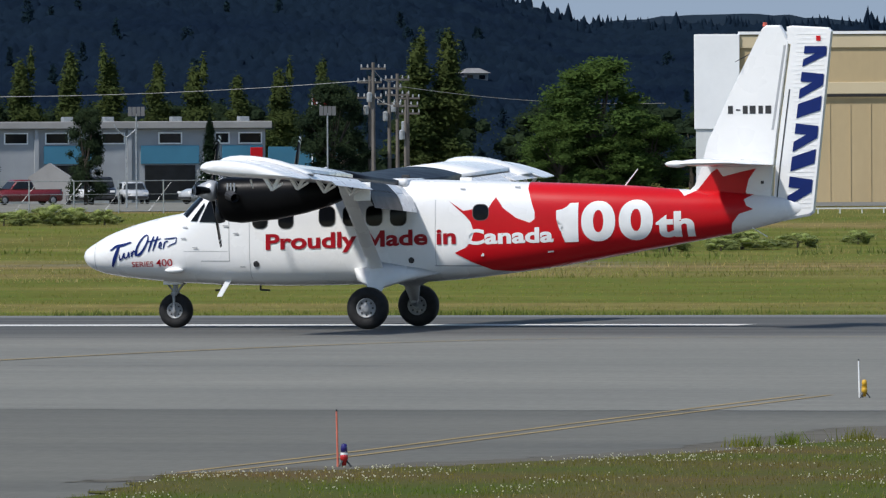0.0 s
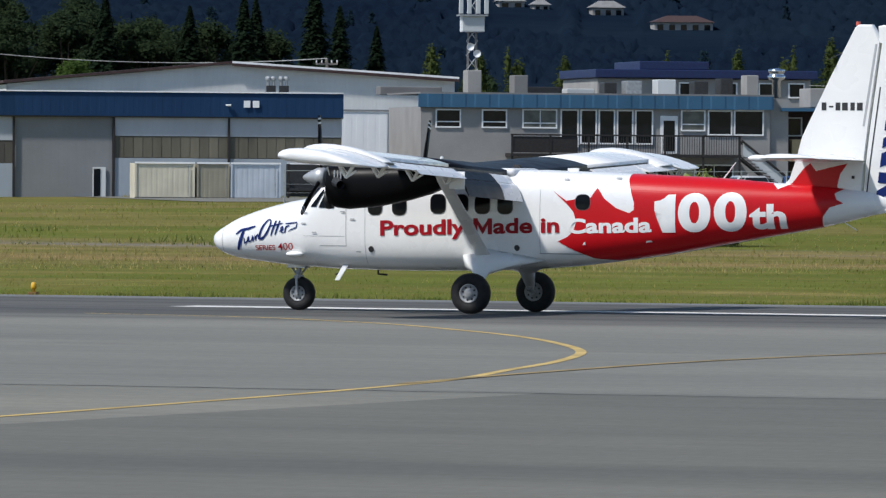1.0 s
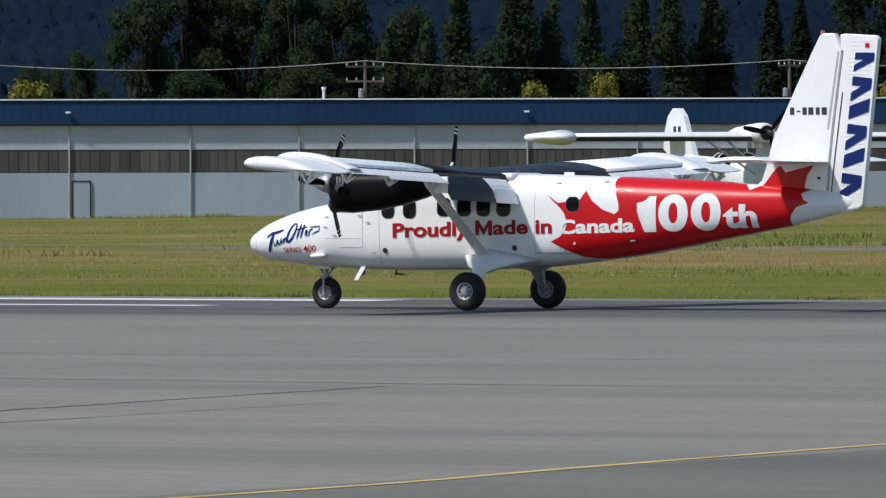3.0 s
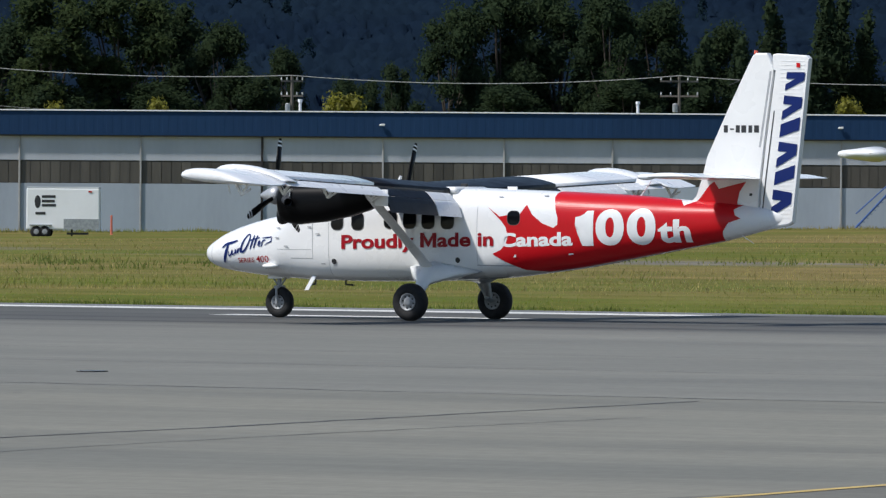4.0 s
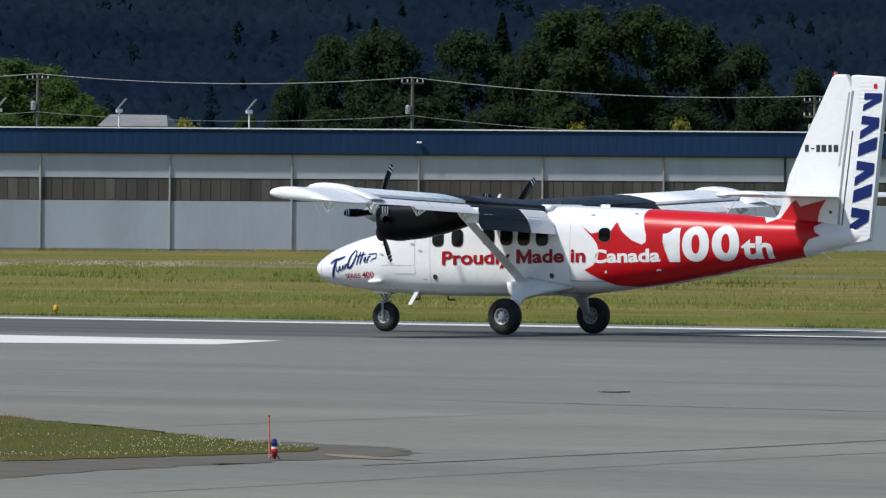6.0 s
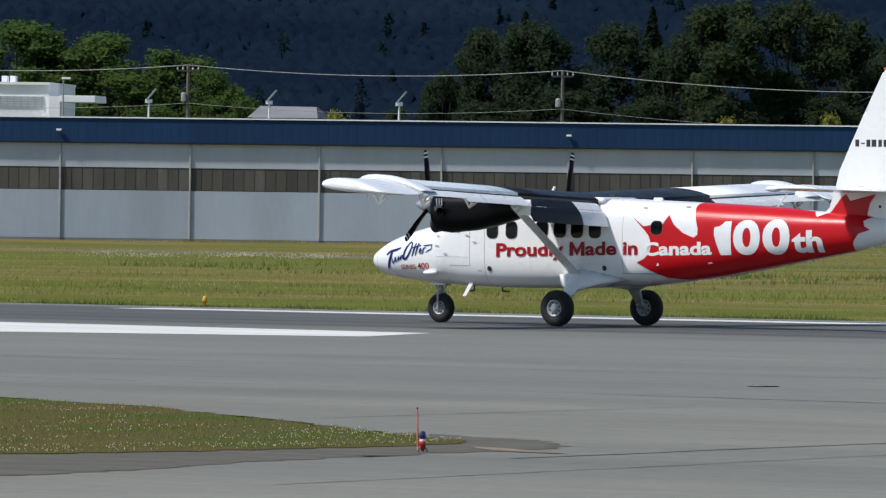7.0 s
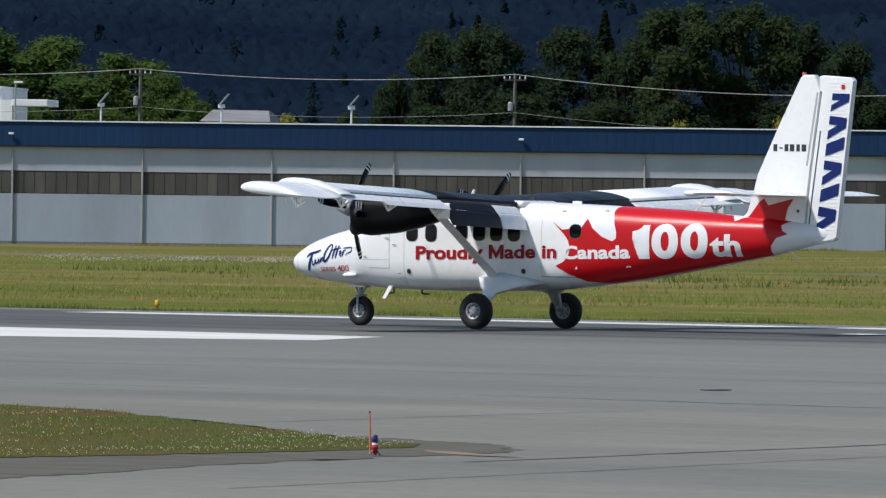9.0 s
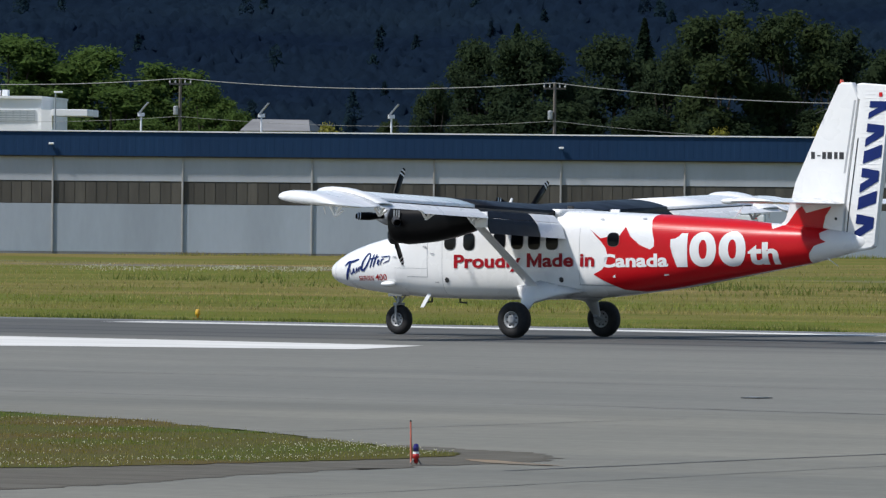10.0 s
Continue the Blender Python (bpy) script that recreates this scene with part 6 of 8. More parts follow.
    plant(u, [(84.9, 400, 2.0, 2.4), (83.6, 401, 1.75, 2.0), (86.1, 401, 1.85, 2.2), (82.6, 400, 1.6, 1.6), (87.2, 400, 1.75, 1.7), (58.9, 330, 3.2, 3.2), (57.3, 331, 2.4, 2.6), (60.2, 331, 2.8, 2.4), (56.2, 329, 1.7, 2.2), (97.0, 480, 3.0, 3)] + weeds, (3, 3.4))


# houses on the hill: place, height of the floor, width, height, look
HOUSES = [(541.7, 3466, 64.0, 10, 5, "small pale house on the wooded hill"), (553.5, 3454, 62.8, 6, 4.6, "narrow pale house on the wooded hill"), (570.6, 3420, 60.2, 12, 6.5, "pale two-storey house on the wooded hill"),
          (578.5, 3328, 53.6, 22, 6.2, "long low house with brown roof on the hill"), (830, 3196, 38.0, 9, 4.6, "pale house among the hillside trees")]


def hill_height(x, y):
    """Wooded hill beyond the field, in the hangar frame."""
    r = np.hypot(x, y)
    az = np.degrees(np.arctan2(x, y))
    crest = np.interp(az, [-16, -8, 0, 6, 12, 14.0, 14.9, 15.3, 16.2, 17.5, 20], [150, 150, 140, 130, 110, 96, 78, 70, 69, 68, 66])
    s = np.clip((r - 2250) / 2000, 0, 1)
    calm = np.interp(az, [13, 15], [1, .15])
    return crest * s ** 1.25 + (5 * np.sin(x * .006 + 1.3) + 4 * np.sin(y * .004 + x * .009)) * s * calm


def build_hill():
    rng = np.random.default_rng(7)
    rs, az = np.linspace(2000, 4350, 40), np.radians(np.linspace(-18, 24, 85))
    R, A = np.meshgrid(rs, az, indexing="ij")
    X, Y = R * np.sin(A), R * np.cos(A)
    Z = hill_height(X, Y)
    v = np.stack([X, Y, Z], -1).reshape(-1, 3)
    n = len(az)
    f = [(i * n + j, i * n + j + 1, (i + 1) * n + j + 1, (i + 1) * n + j) for i in range(len(rs) - 1) for j in range(n - 1)]
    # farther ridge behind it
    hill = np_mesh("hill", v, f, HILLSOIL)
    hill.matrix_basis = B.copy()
    tagged(hill, "haze-tinted dark wooded hillside beyond the airfield", "hill", kind="structure")
    # a ridge behind it, paler blue because haze is put into its colour
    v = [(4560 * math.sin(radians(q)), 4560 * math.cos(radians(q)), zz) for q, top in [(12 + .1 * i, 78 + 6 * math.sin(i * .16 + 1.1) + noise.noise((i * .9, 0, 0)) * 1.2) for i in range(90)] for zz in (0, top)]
    ridge = np_mesh("far_ridge", v, [(2 * i, 2 * i + 2, 2 * i + 3, 2 * i + 1) for i in range(89)], mat("far_hazed_ridge", (0.030, 0.052, 0.085), 0.95, vary=0.2, scale=0.01, fine=0.1, spec=0.1))
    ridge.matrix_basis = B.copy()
    tagged(ridge, "haze-pale blue wooded ridge on the horizon", "hill", kind="structure")
    # closed canopy of crowns over the slope
    rr, aa = np.linspace(2180, 4330, 230), np.radians(np.linspace(-11, 20, 1050))
    R, A = np.meshgrid(rr, aa, indexing="ij")
    R, A = R + rng.uniform(-3, 3, R.shape), A + rng.uniform(-.00018, .00018, A.shape)
    X, Y = R * np.sin(A), R * np.cos(A)
    stand = np.sin(X * .021 + 2 * np.sin(Y * .008)) * np.sin(Y * .013 + 1.0)
    lift = (rng.random(R.shape) ** 1.5) * (3.8 + 1.5 * stand) + 1.5
    for xh, yh, _, wh, _, _ in HOUSES:
        before = math.hypot(xh, yh) - R
        aside = np.abs(A - math.atan2(xh + wh / 2, yh)) * R
        lift = np.where((before > -14) & (before < 220) & (aside < wh / 2 + 5), np.minimum(lift, .6), lift)
    n = len(aa)
    idx = np.arange(len(rr) * n).reshape(len(rr), n)
    f = np.stack([idx[:-1, :-1], idx[:-1, 1:], idx[1:, 1:], idx[1:, :-1]], -1).reshape(-1, 4)
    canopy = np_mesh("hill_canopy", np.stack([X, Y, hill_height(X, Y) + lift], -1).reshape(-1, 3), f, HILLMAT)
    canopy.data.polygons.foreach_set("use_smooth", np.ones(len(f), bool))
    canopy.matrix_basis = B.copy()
    tagged(canopy, "closed haze-tinted dark blue-green canopy of the wooded hill", "forest", kind="stuff")
    # single crowns that stand out on the lower slope, joined
    vs = []
    for _ in range(420):
        q, a = 2230 + 1500 * rng.random() ** 1.6, math.radians(rng.uniform(-10, 19.3))
        x0, y0, h0 = q * math.sin(a), q * math.cos(a), rng.uniform(5, 10)
        if any(0 < math.hypot(xh, yh) - q < 260 and abs(a - math.atan2(xh + wh / 2, yh)) * q < wh / 2 + 8 for xh, yh, _, wh, _, _ in HOUSES):
            continue
        w0, conic = h0 * rng.uniform(.22, .42), rng.random() < .5
        t = rng.random(150)
        prof = (1 - t) ** .8 if conic else np.sin(np.pi * (.12 + .80 * t)) ** .7
        g, rad = rng.random(150) * 6.28, w0 * prof * np.sqrt(rng.random(150))
        c = np.stack([x0 + rad * np.cos(g), y0 + rad * np.sin(g), float(hill_height(x0, y0)) + 1 + h0 * t], 1)
        e1, e2 = rng.normal(size=(150, 3)) * .55, rng.normal(size=(150, 3)) * .55
        vs.append(np.stack([c - e1, c + e1, c + e2 + np.array([0, 0, .5])], 1).reshape(-1, 3))
    # Distance haze is mixed into this leaf colour as blue.
    o = fast_tris("hillside_crowns", np.concatenate(vs), mat("haze_blue_crown_leaf", (0.0110, 0.0215, 0.0245), 0.95, vary=0.25, scale=0.02, fine=0.2, col2=(0.0078, 0.0150, 0.0225), spec=0.0, leafy=True))
    o.matrix_basis = B.copy()
    tagged(o, "single haze-tinted blue-green trees standing out of the hill forest", "forest", kind="stuff")
    # taller spires along the crest, joined
    m, k = 800, 7
    q = rng.uniform(4120, 4320, m)
    a = np.radians(rng.uniform(11.5, 19.5, m))
    x, y = q * np.sin(a), q * np.cos(a)
    stand = np.sin(x * .021 + 2 * np.sin(y * .008)) * np.sin(y * .013 + 1.0)
    h = rng.uniform(5, 10.5, m) * (1 + .25 * stand) * np.where(rng.random(m) < .06, 1.45, 1)
    for xh, yh, _, wh, _, _ in HOUSES:
        before = math.hypot(xh, yh) - q
        aside = np.abs(a - math.atan2(xh + wh / 2, yh)) * q
        h = np.where((before > -14) & (before < 220) & (aside < wh / 2 + 4), np.minimum(h, 1.3 + .036 * np.maximum(before, 0)), h)
    z = hill_height(x, y) - 1
    wide = np.where(rng.random(m) < .35, .34, .20) * h * rng.uniform(.8, 1.2, m)
    ang = rng.random(m)[:, None] * 6.28 + np.arange(k)[None, :] * (2 * np.pi / k) + rng.uniform(-.3, .3, (m, k))
    def ring(share, up):
        rad = wide[:, None] * share * rng.uniform(.65, 1.25, (m, k))
        return np.stack([x[:, None] + rad * np.cos(ang), y[:, None] + rad * np.sin(ang), z[:, None] + h[:, None] * (up + rng.uniform(-.06, .06, (m, k)))], -1)
    low, high = ring(1.0, .05), ring(.62, .52)
    tip = np.stack([x + rng.normal(0, .03, m) * h, y, z + h], -1)[:, None, :].repeat(k, 1)
    low2, high2 = np.roll(low, -1, 1), np.roll(high, -1, 1)
    vs = np.concatenate([np.stack(q, 2).reshape(-1, 3) for q in ((low, low2, high), (low2, high2, high), (high, high2, tip))])
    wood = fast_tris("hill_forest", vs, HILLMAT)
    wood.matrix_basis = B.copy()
    tagged(wood, "dense haze-tinted dark blue-green conifer forest on the hillside", "forest", kind="stuff")


GRASSBLADE = meadow("grass_blades", (0.108, 0.117, 0.024), (0.205, 0.160, 0.066), (0.088, 0.120, 0.020), None, 0.12, True)
GRASSDRY = mat("dry_grass_stems", (0.215, 0.170, 0.072), 0.85, vary=0.25, scale=0.2, fine=3, island=0.30, col2=(0.165, 0.145, 0.050), spec=0.2, leafy=True)
EDGEGRASS = mat("rank_edge_grass", (0.068, 0.090, 0.017), 0.85, vary=0.25, scale=0.3, fine=3, island=0.35, col2=(0.090, 0.100, 0.026), spec=0.2, leafy=True)
CLOVER = mat("white_clover_heads", (0.62, 0.60, 0.43), 0.8, vary=0.1, island=0.2)
TURFBLADE = mat("turf_blades", (0.070, 0.102, 0.010), 0.9, vary=0.2, scale=0.22, fine=2.5, island=0.3, col2=(0.125, 0.086, 0.026), spec=0.02, leafy=True)
TURF = mat("patch_turf", (0.050, 0.068, 0.008), 0.95, vary=0.25, scale=0.22, fine=6, bump=0.6, col2=(0.092, 0.062, 0.024), spec=0.1)


def blades(rng, x, y, z, h, w, lean=.35):
    n = len(x)
    a = rng.random(n) * 2 * math.pi
    dx, dy = np.cos(a) * w / 2, np.sin(a) * w / 2
    lx, ly = rng.normal(0, lean, n) * h, rng.normal(0, lean, n) * h
    v = np.stack([np.stack([x - dx, y - dy, z - .01], 1), np.stack([x + dx, y + dy, z - .01], 1), np.stack([x + lx, y + ly, z + h], 1)], 1).reshape(-1, 3)
    return v, np.arange(3 * n).reshape(-1, 3)


def inside(poly, x, y):
    hit = np.zeros(len(x), bool)
    for (x0, y0), (x1, y1) in zip(poly, poly[1:] + poly[:1]):
        c = ((y0 > y) != (y1 > y)) & (x < (x1 - x0) * (y - y0) / (y1 - y0 + 1e-12) + x0)
        hit ^= c
    return hit


def ragged(poly, rnd, reach, step):
    """The outline again in short steps, each pushed in or out at random."""
    p = np.array(poly + poly[:1], float)
    s = np.concatenate([[0], np.cumsum(np.hypot(*np.diff(p, axis=0).T))])
    out = []
    for q in np.arange(0, s[-1] - step * .5, step):
        i = min(int(np.searchsorted(s, q, side="right")) - 1, len(poly) - 1)
        t = (p[i + 1] - p[i]) / (s[i + 1] - s[i])
        x, y = p[i] + t * (q - s[i])
        k = rnd.uniform(-reach, reach) * min(1.0, (q - s[i]) / .4, (s[i + 1] - q) / .4)
        out.append((float(x - t[1] * k), float(y + t[0] * k)))
    return out


def grass_patch(name, poly, seed, n, tall, dirt):
    """An island of rough turf in the pavement: low mound, blades, dry stems and clover."""
    rng = np.random.default_rng(seed)
    rnd = random.Random(seed)
    edge = ragged(poly, rnd, .16, .35)
    bm = flat_polygon(edge)
    for v in bm.verts:
        v.co.z = 0.012
    tagged(part(name, bm, TURF), "rough turf island in the asphalt", "grass", kind="structure")
    bm = flat_polygon(ragged(dirt, rnd, .20, .24))
    for v in bm.verts:
        v.co.z = 0.005
    tagged(part(name + "_dirt_edge", bm, DIRT), "bare dirt and broken asphalt beside the turf", "dirt", kind="structure")
    lo, hi = np.array(poly).min(0), np.array(poly).max(0)
    m = int(n * 2.2)
    x, y = rng.uniform(lo[0], hi[0], m), rng.uniform(lo[1], hi[1], m)
    ok = inside(edge, x, y)
    x, y = x[ok][:n], y[ok][:n]
    clump = np.array([noise.noise((a * .9, b * .35, seed)) for a, b in zip(x, y)])
    keep = rng.random(len(x)) < .55 + .6 * clump
    h = tall * rng.uniform(.35, 1.0, len(x)) * (1 + .8 * np.clip(clump, -.4, 1))
    v, f = blades(rng, x[keep], y[keep], np.full(keep.sum(), .012), h[keep], .010)
    tagged(np_mesh(name + "_blades", v, f, TURFBLADE), "short green grass blades", "grass", kind="stuff")
    dry = (rng.random(len(x)) < .07) & (clump < .1)
    v, f = blades(rng, x[dry], y[dry], np.full(dry.sum(), .012), h[dry] * 1.5, .008)
    tagged(np_mesh(name + "_stems", v, f, GRASSDRY), "dry straw-coloured grass stems", "grass", kind="stuff")
    # clover grows thickest along the open edge
    fl = rng.random(len(x)) < .22
    near = np.full(len(x), 9.0)
    ex, ey = np.array(edge).T
    bare = inside(dirt, ex, ey)
    ex, ey = ex[bare], ey[bare]
    near[fl] = np.hypot(x[fl][:, None] - ex[None], (y[fl][:, None] - ey[None]) * .6).min(1)
    fl &= rng.random(len(x)) < .5 * np.clip(-.25 + 3.0 * clump, 0, 1.4) + .8 * np.exp(-(near / 1.3) ** 2) * np.clip(.7 + 2 * clump, 0, 1)
    fx, fy, fz = x[fl], y[fl], tall * rng.uniform(.6, 1.1, fl.sum())
    r = .0085
    oct_v = np.array([(r, 0, 0), (0, r, 0), (-r, 0, 0), (0, -r, 0), (0, 0, r), (0, 0, -r)])
    oct_f = np.array([(0, 1, 4), (1, 2, 4), (2, 3, 4), (3, 0, 4), (1, 0, 5), (2, 1, 5), (3, 2, 5), (0, 3, 5)])
    v = (np.stack([fx, fy, fz], 1)[:, None, :] + oct_v[None]).reshape(-1, 3)
    f = (np.arange(len(fx))[:, None, None] * 6 + oct_f[None]).reshape(-1, 3)
    tagged(np_mesh(name + "_clover", v, f, CLOVER), "white clover flower heads", "flowers", kind="stuff")


def build_grass():
    grass_patch("verge_turf", [(-27.3, 60), (-26.3, 78), (-26.4, 82), (-27.5, 88.4), (-26, 90.2), (-25, 92.1), (-24, 95.3), (-23.4, 99.5), (-22.6, 103), (-8, 108), (2, 80), (-5, 60)], 3, 160000, .05,
                [(-27.9, 86), (-27.2, 90.2), (-25.6, 93.2), (-24.6, 97.5), (-24.6, 106), (-20, 112), (-10, 108), (-20, 95), (-25, 88)])
    grass_patch("taxiway_turf", [(-63.4, 91.5), (-65.9, 93.3), (-70.4, 97.2), (-75.3, 101.2), (-78.8, 103.2), (-100, 114), (-105, 95), (-75, 70), (-63.6, 76), (-62.9, 82.3), (-62.6, 84.1), (-62.5, 86.3), (-62.5, 88.2), (-62.6, 90)], 5, 160000, .05,
                [(-62.6, 92.2), (-66, 94.0), (-66, 85), (-66, 70), (-57.6, 70), (-58.4, 76.1), (-59.2, 80.1), (-60.3, 84.2), (-60.6, 87.5), (-61.0, 90)])
    # the wide field beyond the runway
    rng = np.random.default_rng(9)
    n = 90000
    y = 191.75 + (rng.random(n) ** 1.7) * 95
    x = rng.uniform(-1.02, -.10, n) * y * .80 + 4
    cl = np.array([noise.noise((a * .22, b * .16, 4)) for a, b in zip(x, y)])
    keep = rng.random(n) < .6 + .7 * cl
    h = (.025 + .05 * rng.random(n)) * (1 + .9 * np.clip(cl, -.5, 1)) * np.where(y < 193, 1.7, 1)
    bx, by = x * math.cos(radians(30)) + y * math.sin(radians(30)), -x * math.sin(radians(30)) + y * math.cos(radians(30))
    z = np.array([rise(a, b) - .02 for a, b in zip(bx, by)])
    v, f = blades(rng, x[keep], y[keep], z[keep], h[keep], .02)
    tagged(np_mesh("field_grass_blades", v, f, GRASSBLADE), "mown grass blades of the airfield", "grass", kind="stuff")
    dry = (~keep) & (rng.random(n) < .15)
    v, f = blades(rng, x[dry], y[dry], z[dry], h[dry] * 1.4, .018)
    tagged(np_mesh("field_dry_stems", v, f, GRASSDRY), "dry seed stems in the airfield grass", "grass", kind="stuff")
    # rank clumps along the runway edge
    n = 26000
    x, y = rng.uniform(-195, -25, n), 191.8 + rng.random(n) ** 2 * 2.6
    cl = np.array([noise.noise((a * .45, b * .3, 6)) for a, b in zip(x, y)])
    x, y, cl = x[cl > .02], y[cl > .02], cl[cl > .02]
    v, f = blades(rng, x, y, np.full(len(x), -.02), (.06 + .30 * cl) * rng.uniform(.5, 1.1, len(x)), .03, .3)
    tagged(np_mesh("runway_edge_grass", v, f, EDGEGRASS), "rank dark grass clumps along the runway edge", "grass", kind="stuff")
    # tall weeds in clumps out on the field
    v = []
    for _ in range(170):
        a, d = rng.uniform(-37, -12), rng.uniform(318, 372)
        x0, y0, k = d * math.sin(radians(a)), d * math.cos(radians(a)), int(rng.integers(20, 60))
        if noise.noise((x0 * .03, y0 * .05, 3)) < -.05:
            continue
        s0, wd = rng.uniform(.12, .42), rng.uniform(.2, .9)
        bx, by = x0 * math.cos(radians(30)) + y0 * math.sin(radians(30)), -x0 * math.sin(radians(30)) + y0 * math.cos(radians(30))
        v.append(blades(rng, x0 + rng.normal(0, wd, k), y0 + rng.normal(0, 1.2, k), np.full(k, rise(bx, by) - .03), s0 * rng.uniform(.4, 1, k), .06, .4)[0])
    v = np.concatenate(v)
    tagged(np_mesh("field_weeds", v, np.arange(len(v)).reshape(-1, 3), EDGEGRASS), "taller green weeds in clumps on the field", "weeds", kind="stuff")
    # taller meadow towards the sheds
    n = 40000
    by = 262 + (rng.random(n) ** 1.4) * 210
    bx = rng.uniform(-.17, .34, n) * by
    cl = np.array([noise.noise((a * .10, b * .05, 8)) for a, b in zip(bx, by)])
    z = np.array([rise(a, b) - .02 for a, b in zip(bx, by)])
    h = (.06 + .10 * rng.random(n)) * (1 + .9 * np.clip(cl, -.6, 1))
    v, f = blades(rng, bx, by, z, h, .04)
    half = (cl > 0.02)[:, None].repeat(3, 1).reshape(-1)
    a = np_mesh("meadow_grass_blades", v[half], np.arange(half.sum()).reshape(-1, 3), GRASSBLADE)
    b = np_mesh("meadow_dry_stems", v[~half], np.arange((~half).sum()).reshape(-1, 3), GRASSDRY)
    for o, lab in ((a, "taller meadow grass before the hangars"), (b, "dry meadow stems before the hangars")):
        o.matrix_basis = B.copy()
        tagged(o, lab, "grass", kind="stuff")
    # uncut grass standing along the foot of the hangars
    n = 15000
    bx, by = rng.uniform(-66, 80, n), 541 + 8.5 * rng.random(n)
    cl = np.array([noise.noise((a * .35, b * .2, 12)) for a, b in zip(bx, by)])
    ok = (cl > -.22) & ((bx < 56) | (bx > 62.5))
    bx, by, cl = bx[ok], by[ok], cl[ok]
    v, f = blades(rng, bx, by, np.array([rise(a, b) - .03 for a, b in zip(bx, by)]), (.16 + .42 * np.clip(cl, -.2, 1)) * rng.uniform(.4, 1.1, len(bx)), .05, .3)
    o = np_mesh("hangar_foot_grass", v, f, GRASSBLADE)
    o.matrix_basis = B.copy()
    tagged(o, "uncut grass along the foot of the hangars", "grass", kind="stuff")
    # loose tufts on the verge
    v, k = [], 130
    for x0, y0, s in ((-23.9, 98.2, 1.0), (-23.6, 99.0, 1.1), (-23.1, 100.2, 1.2), (-22.9, 104.5, .8), (-21.9, 104.0, 1.3), (-21.0, 103.2, 1.1), (-22.0, 108.5, .9)):
        v.append(blades(rng, x0 + rng.normal(0, .10, k), y0 + rng.normal(0, .25, k), np.full(k, .0), .17 * s * rng.uniform(.4, 1, k), .014, .3)[0])
    v = np.concatenate(v)
    tagged(np_mesh("verge_grass_tufts", v, np.arange(len(v)).reshape(-1, 3), TURFBLADE), "tall grass tufts growing out of the asphalt edge", "grass tufts", kind="stuff")


def build_field_flowers():
    rng = np.random.default_rng(15)
    n = 560
    mid = rng.choice(5, n, p=(.34, .26, .18, .12, .10))
    x = np.array((-41.5, -45.2, -48.5, -37.0, -52.0))[mid] + rng.normal(0, 1, n) * np.array((1.0, .7, .9, .6, .5))[mid]
    y = np.array((414., 417, 411, 428, 420))[mid] + rng.normal(0, 5, n)
    z = np.array([rise(a, b) for a, b in zip(x, y)]) + rng.uniform(.02, .16, n)
    c = np.stack([x, y, z], 1)[:, None, :]
    r = .026
    tri = np.array([(-r, 0, -r), (r, 0, -r), (0, -r * .4, r), (-r, 0, r * .5), (r, 0, r * .5), (0, -r * .4, -r)])
    o = fast_tris("field_flowers", (c + tri[None]).reshape(-1, 3), CLOVER)
    o.matrix_basis = B.copy()
    tagged(o, "drift of white flowers in the meadow grass", "flowers", kind="stuff")


def build_sky_backdrop():
    """Plain pale sky low behind the hill."""
    m = bpy.data.materials.new("low_sky")
    m.use_nodes = True
    b = m.node_tree.nodes["Principled BSDF"]
    b.inputs["Base Color"].default_value = (0, 0, 0, 1)
    b.inputs["Specular IOR Level"].default_value = 0
    b.inputs["Emission Color"].default_value = (0.30, 0.39, 0.52, 1)
    b.inputs["Emission Strength"].default_value = 1.0
    v, f = [], []
    for i in range(31):
        a = radians(-20 + 1.5 * i)
        for z in (0, 260):
            v.append((4700 * math.sin(a), 4700 * math.cos(a), z))
    f = [(2 * i, 2 * i + 2, 2 * i + 3, 2 * i + 1) for i in range(30)]
    o = sheet("backdrop", v, f, m)
    o.matrix_basis = B.copy()
    tagged(o, "pale blue-grey low sky behind the hill", "sky", kind="structure")


build_trees()
build_hill()
build_field_flowers()
build_sky_backdrop()
build_grass()
# ---- things on the field and beyond ----
CARPAINT = {c: mat("car_paint_" + c, v, 0.3, vary=0.04, coat=0.5) for c, v in (("maroon", (0.16, 0.018, 0.022)), ("white", (0.72, 0.73, 0.73)), ("black", (0.02, 0.021, 0.024)), ("silver", (0.42, 0.44, 0.46)), ("blue", (0.02, 0.05, 0.14)), ("grey", (0.12, 0.13, 0.14)))}
CARGLASS = glass("car_glass", (0.02, 0.024, 0.028))
LAMPRED = mat("red_lens", (0.45, 0.02, 0.02), 0.25, vary=0.05)
ORANGE = mat("orange_marker_paint", (0.62, 0.16, 0.10), 0.6, vary=0.12)
BLUELENS = mat("cobalt_blue_lens", (0.018, 0.012, 0.13), 0.15, vary=0.1, coat=0.5)
YELLOWP = mat("yellow_machine_paint", (0.60, 0.34, 0.02), 0.5, vary=0.1)
STAIRBLUE = mat("blue_step_paint", (0.03, 0.085, 0.25), 0.5, vary=0.1)
CATWHITE = mat("white_seaplane_paint", (0.74, 0.75, 0.75), 0.4, vary=0.05, scale=0.8, fine=8)
CATNAVY = mat("navy_seaplane_paint", (0.02, 0.026, 0.05), 0.4, vary=0.1)
POLEWOOD = mat("grey_utility_pole", (0.17, 0.15, 0.13), 0.9, vary=0.2, scale=3, stretch=(1, 1, 0.2))
WIRE = mat("weathered_cable", (0.36, 0.36, 0.34), 0.6, vary=0.2)
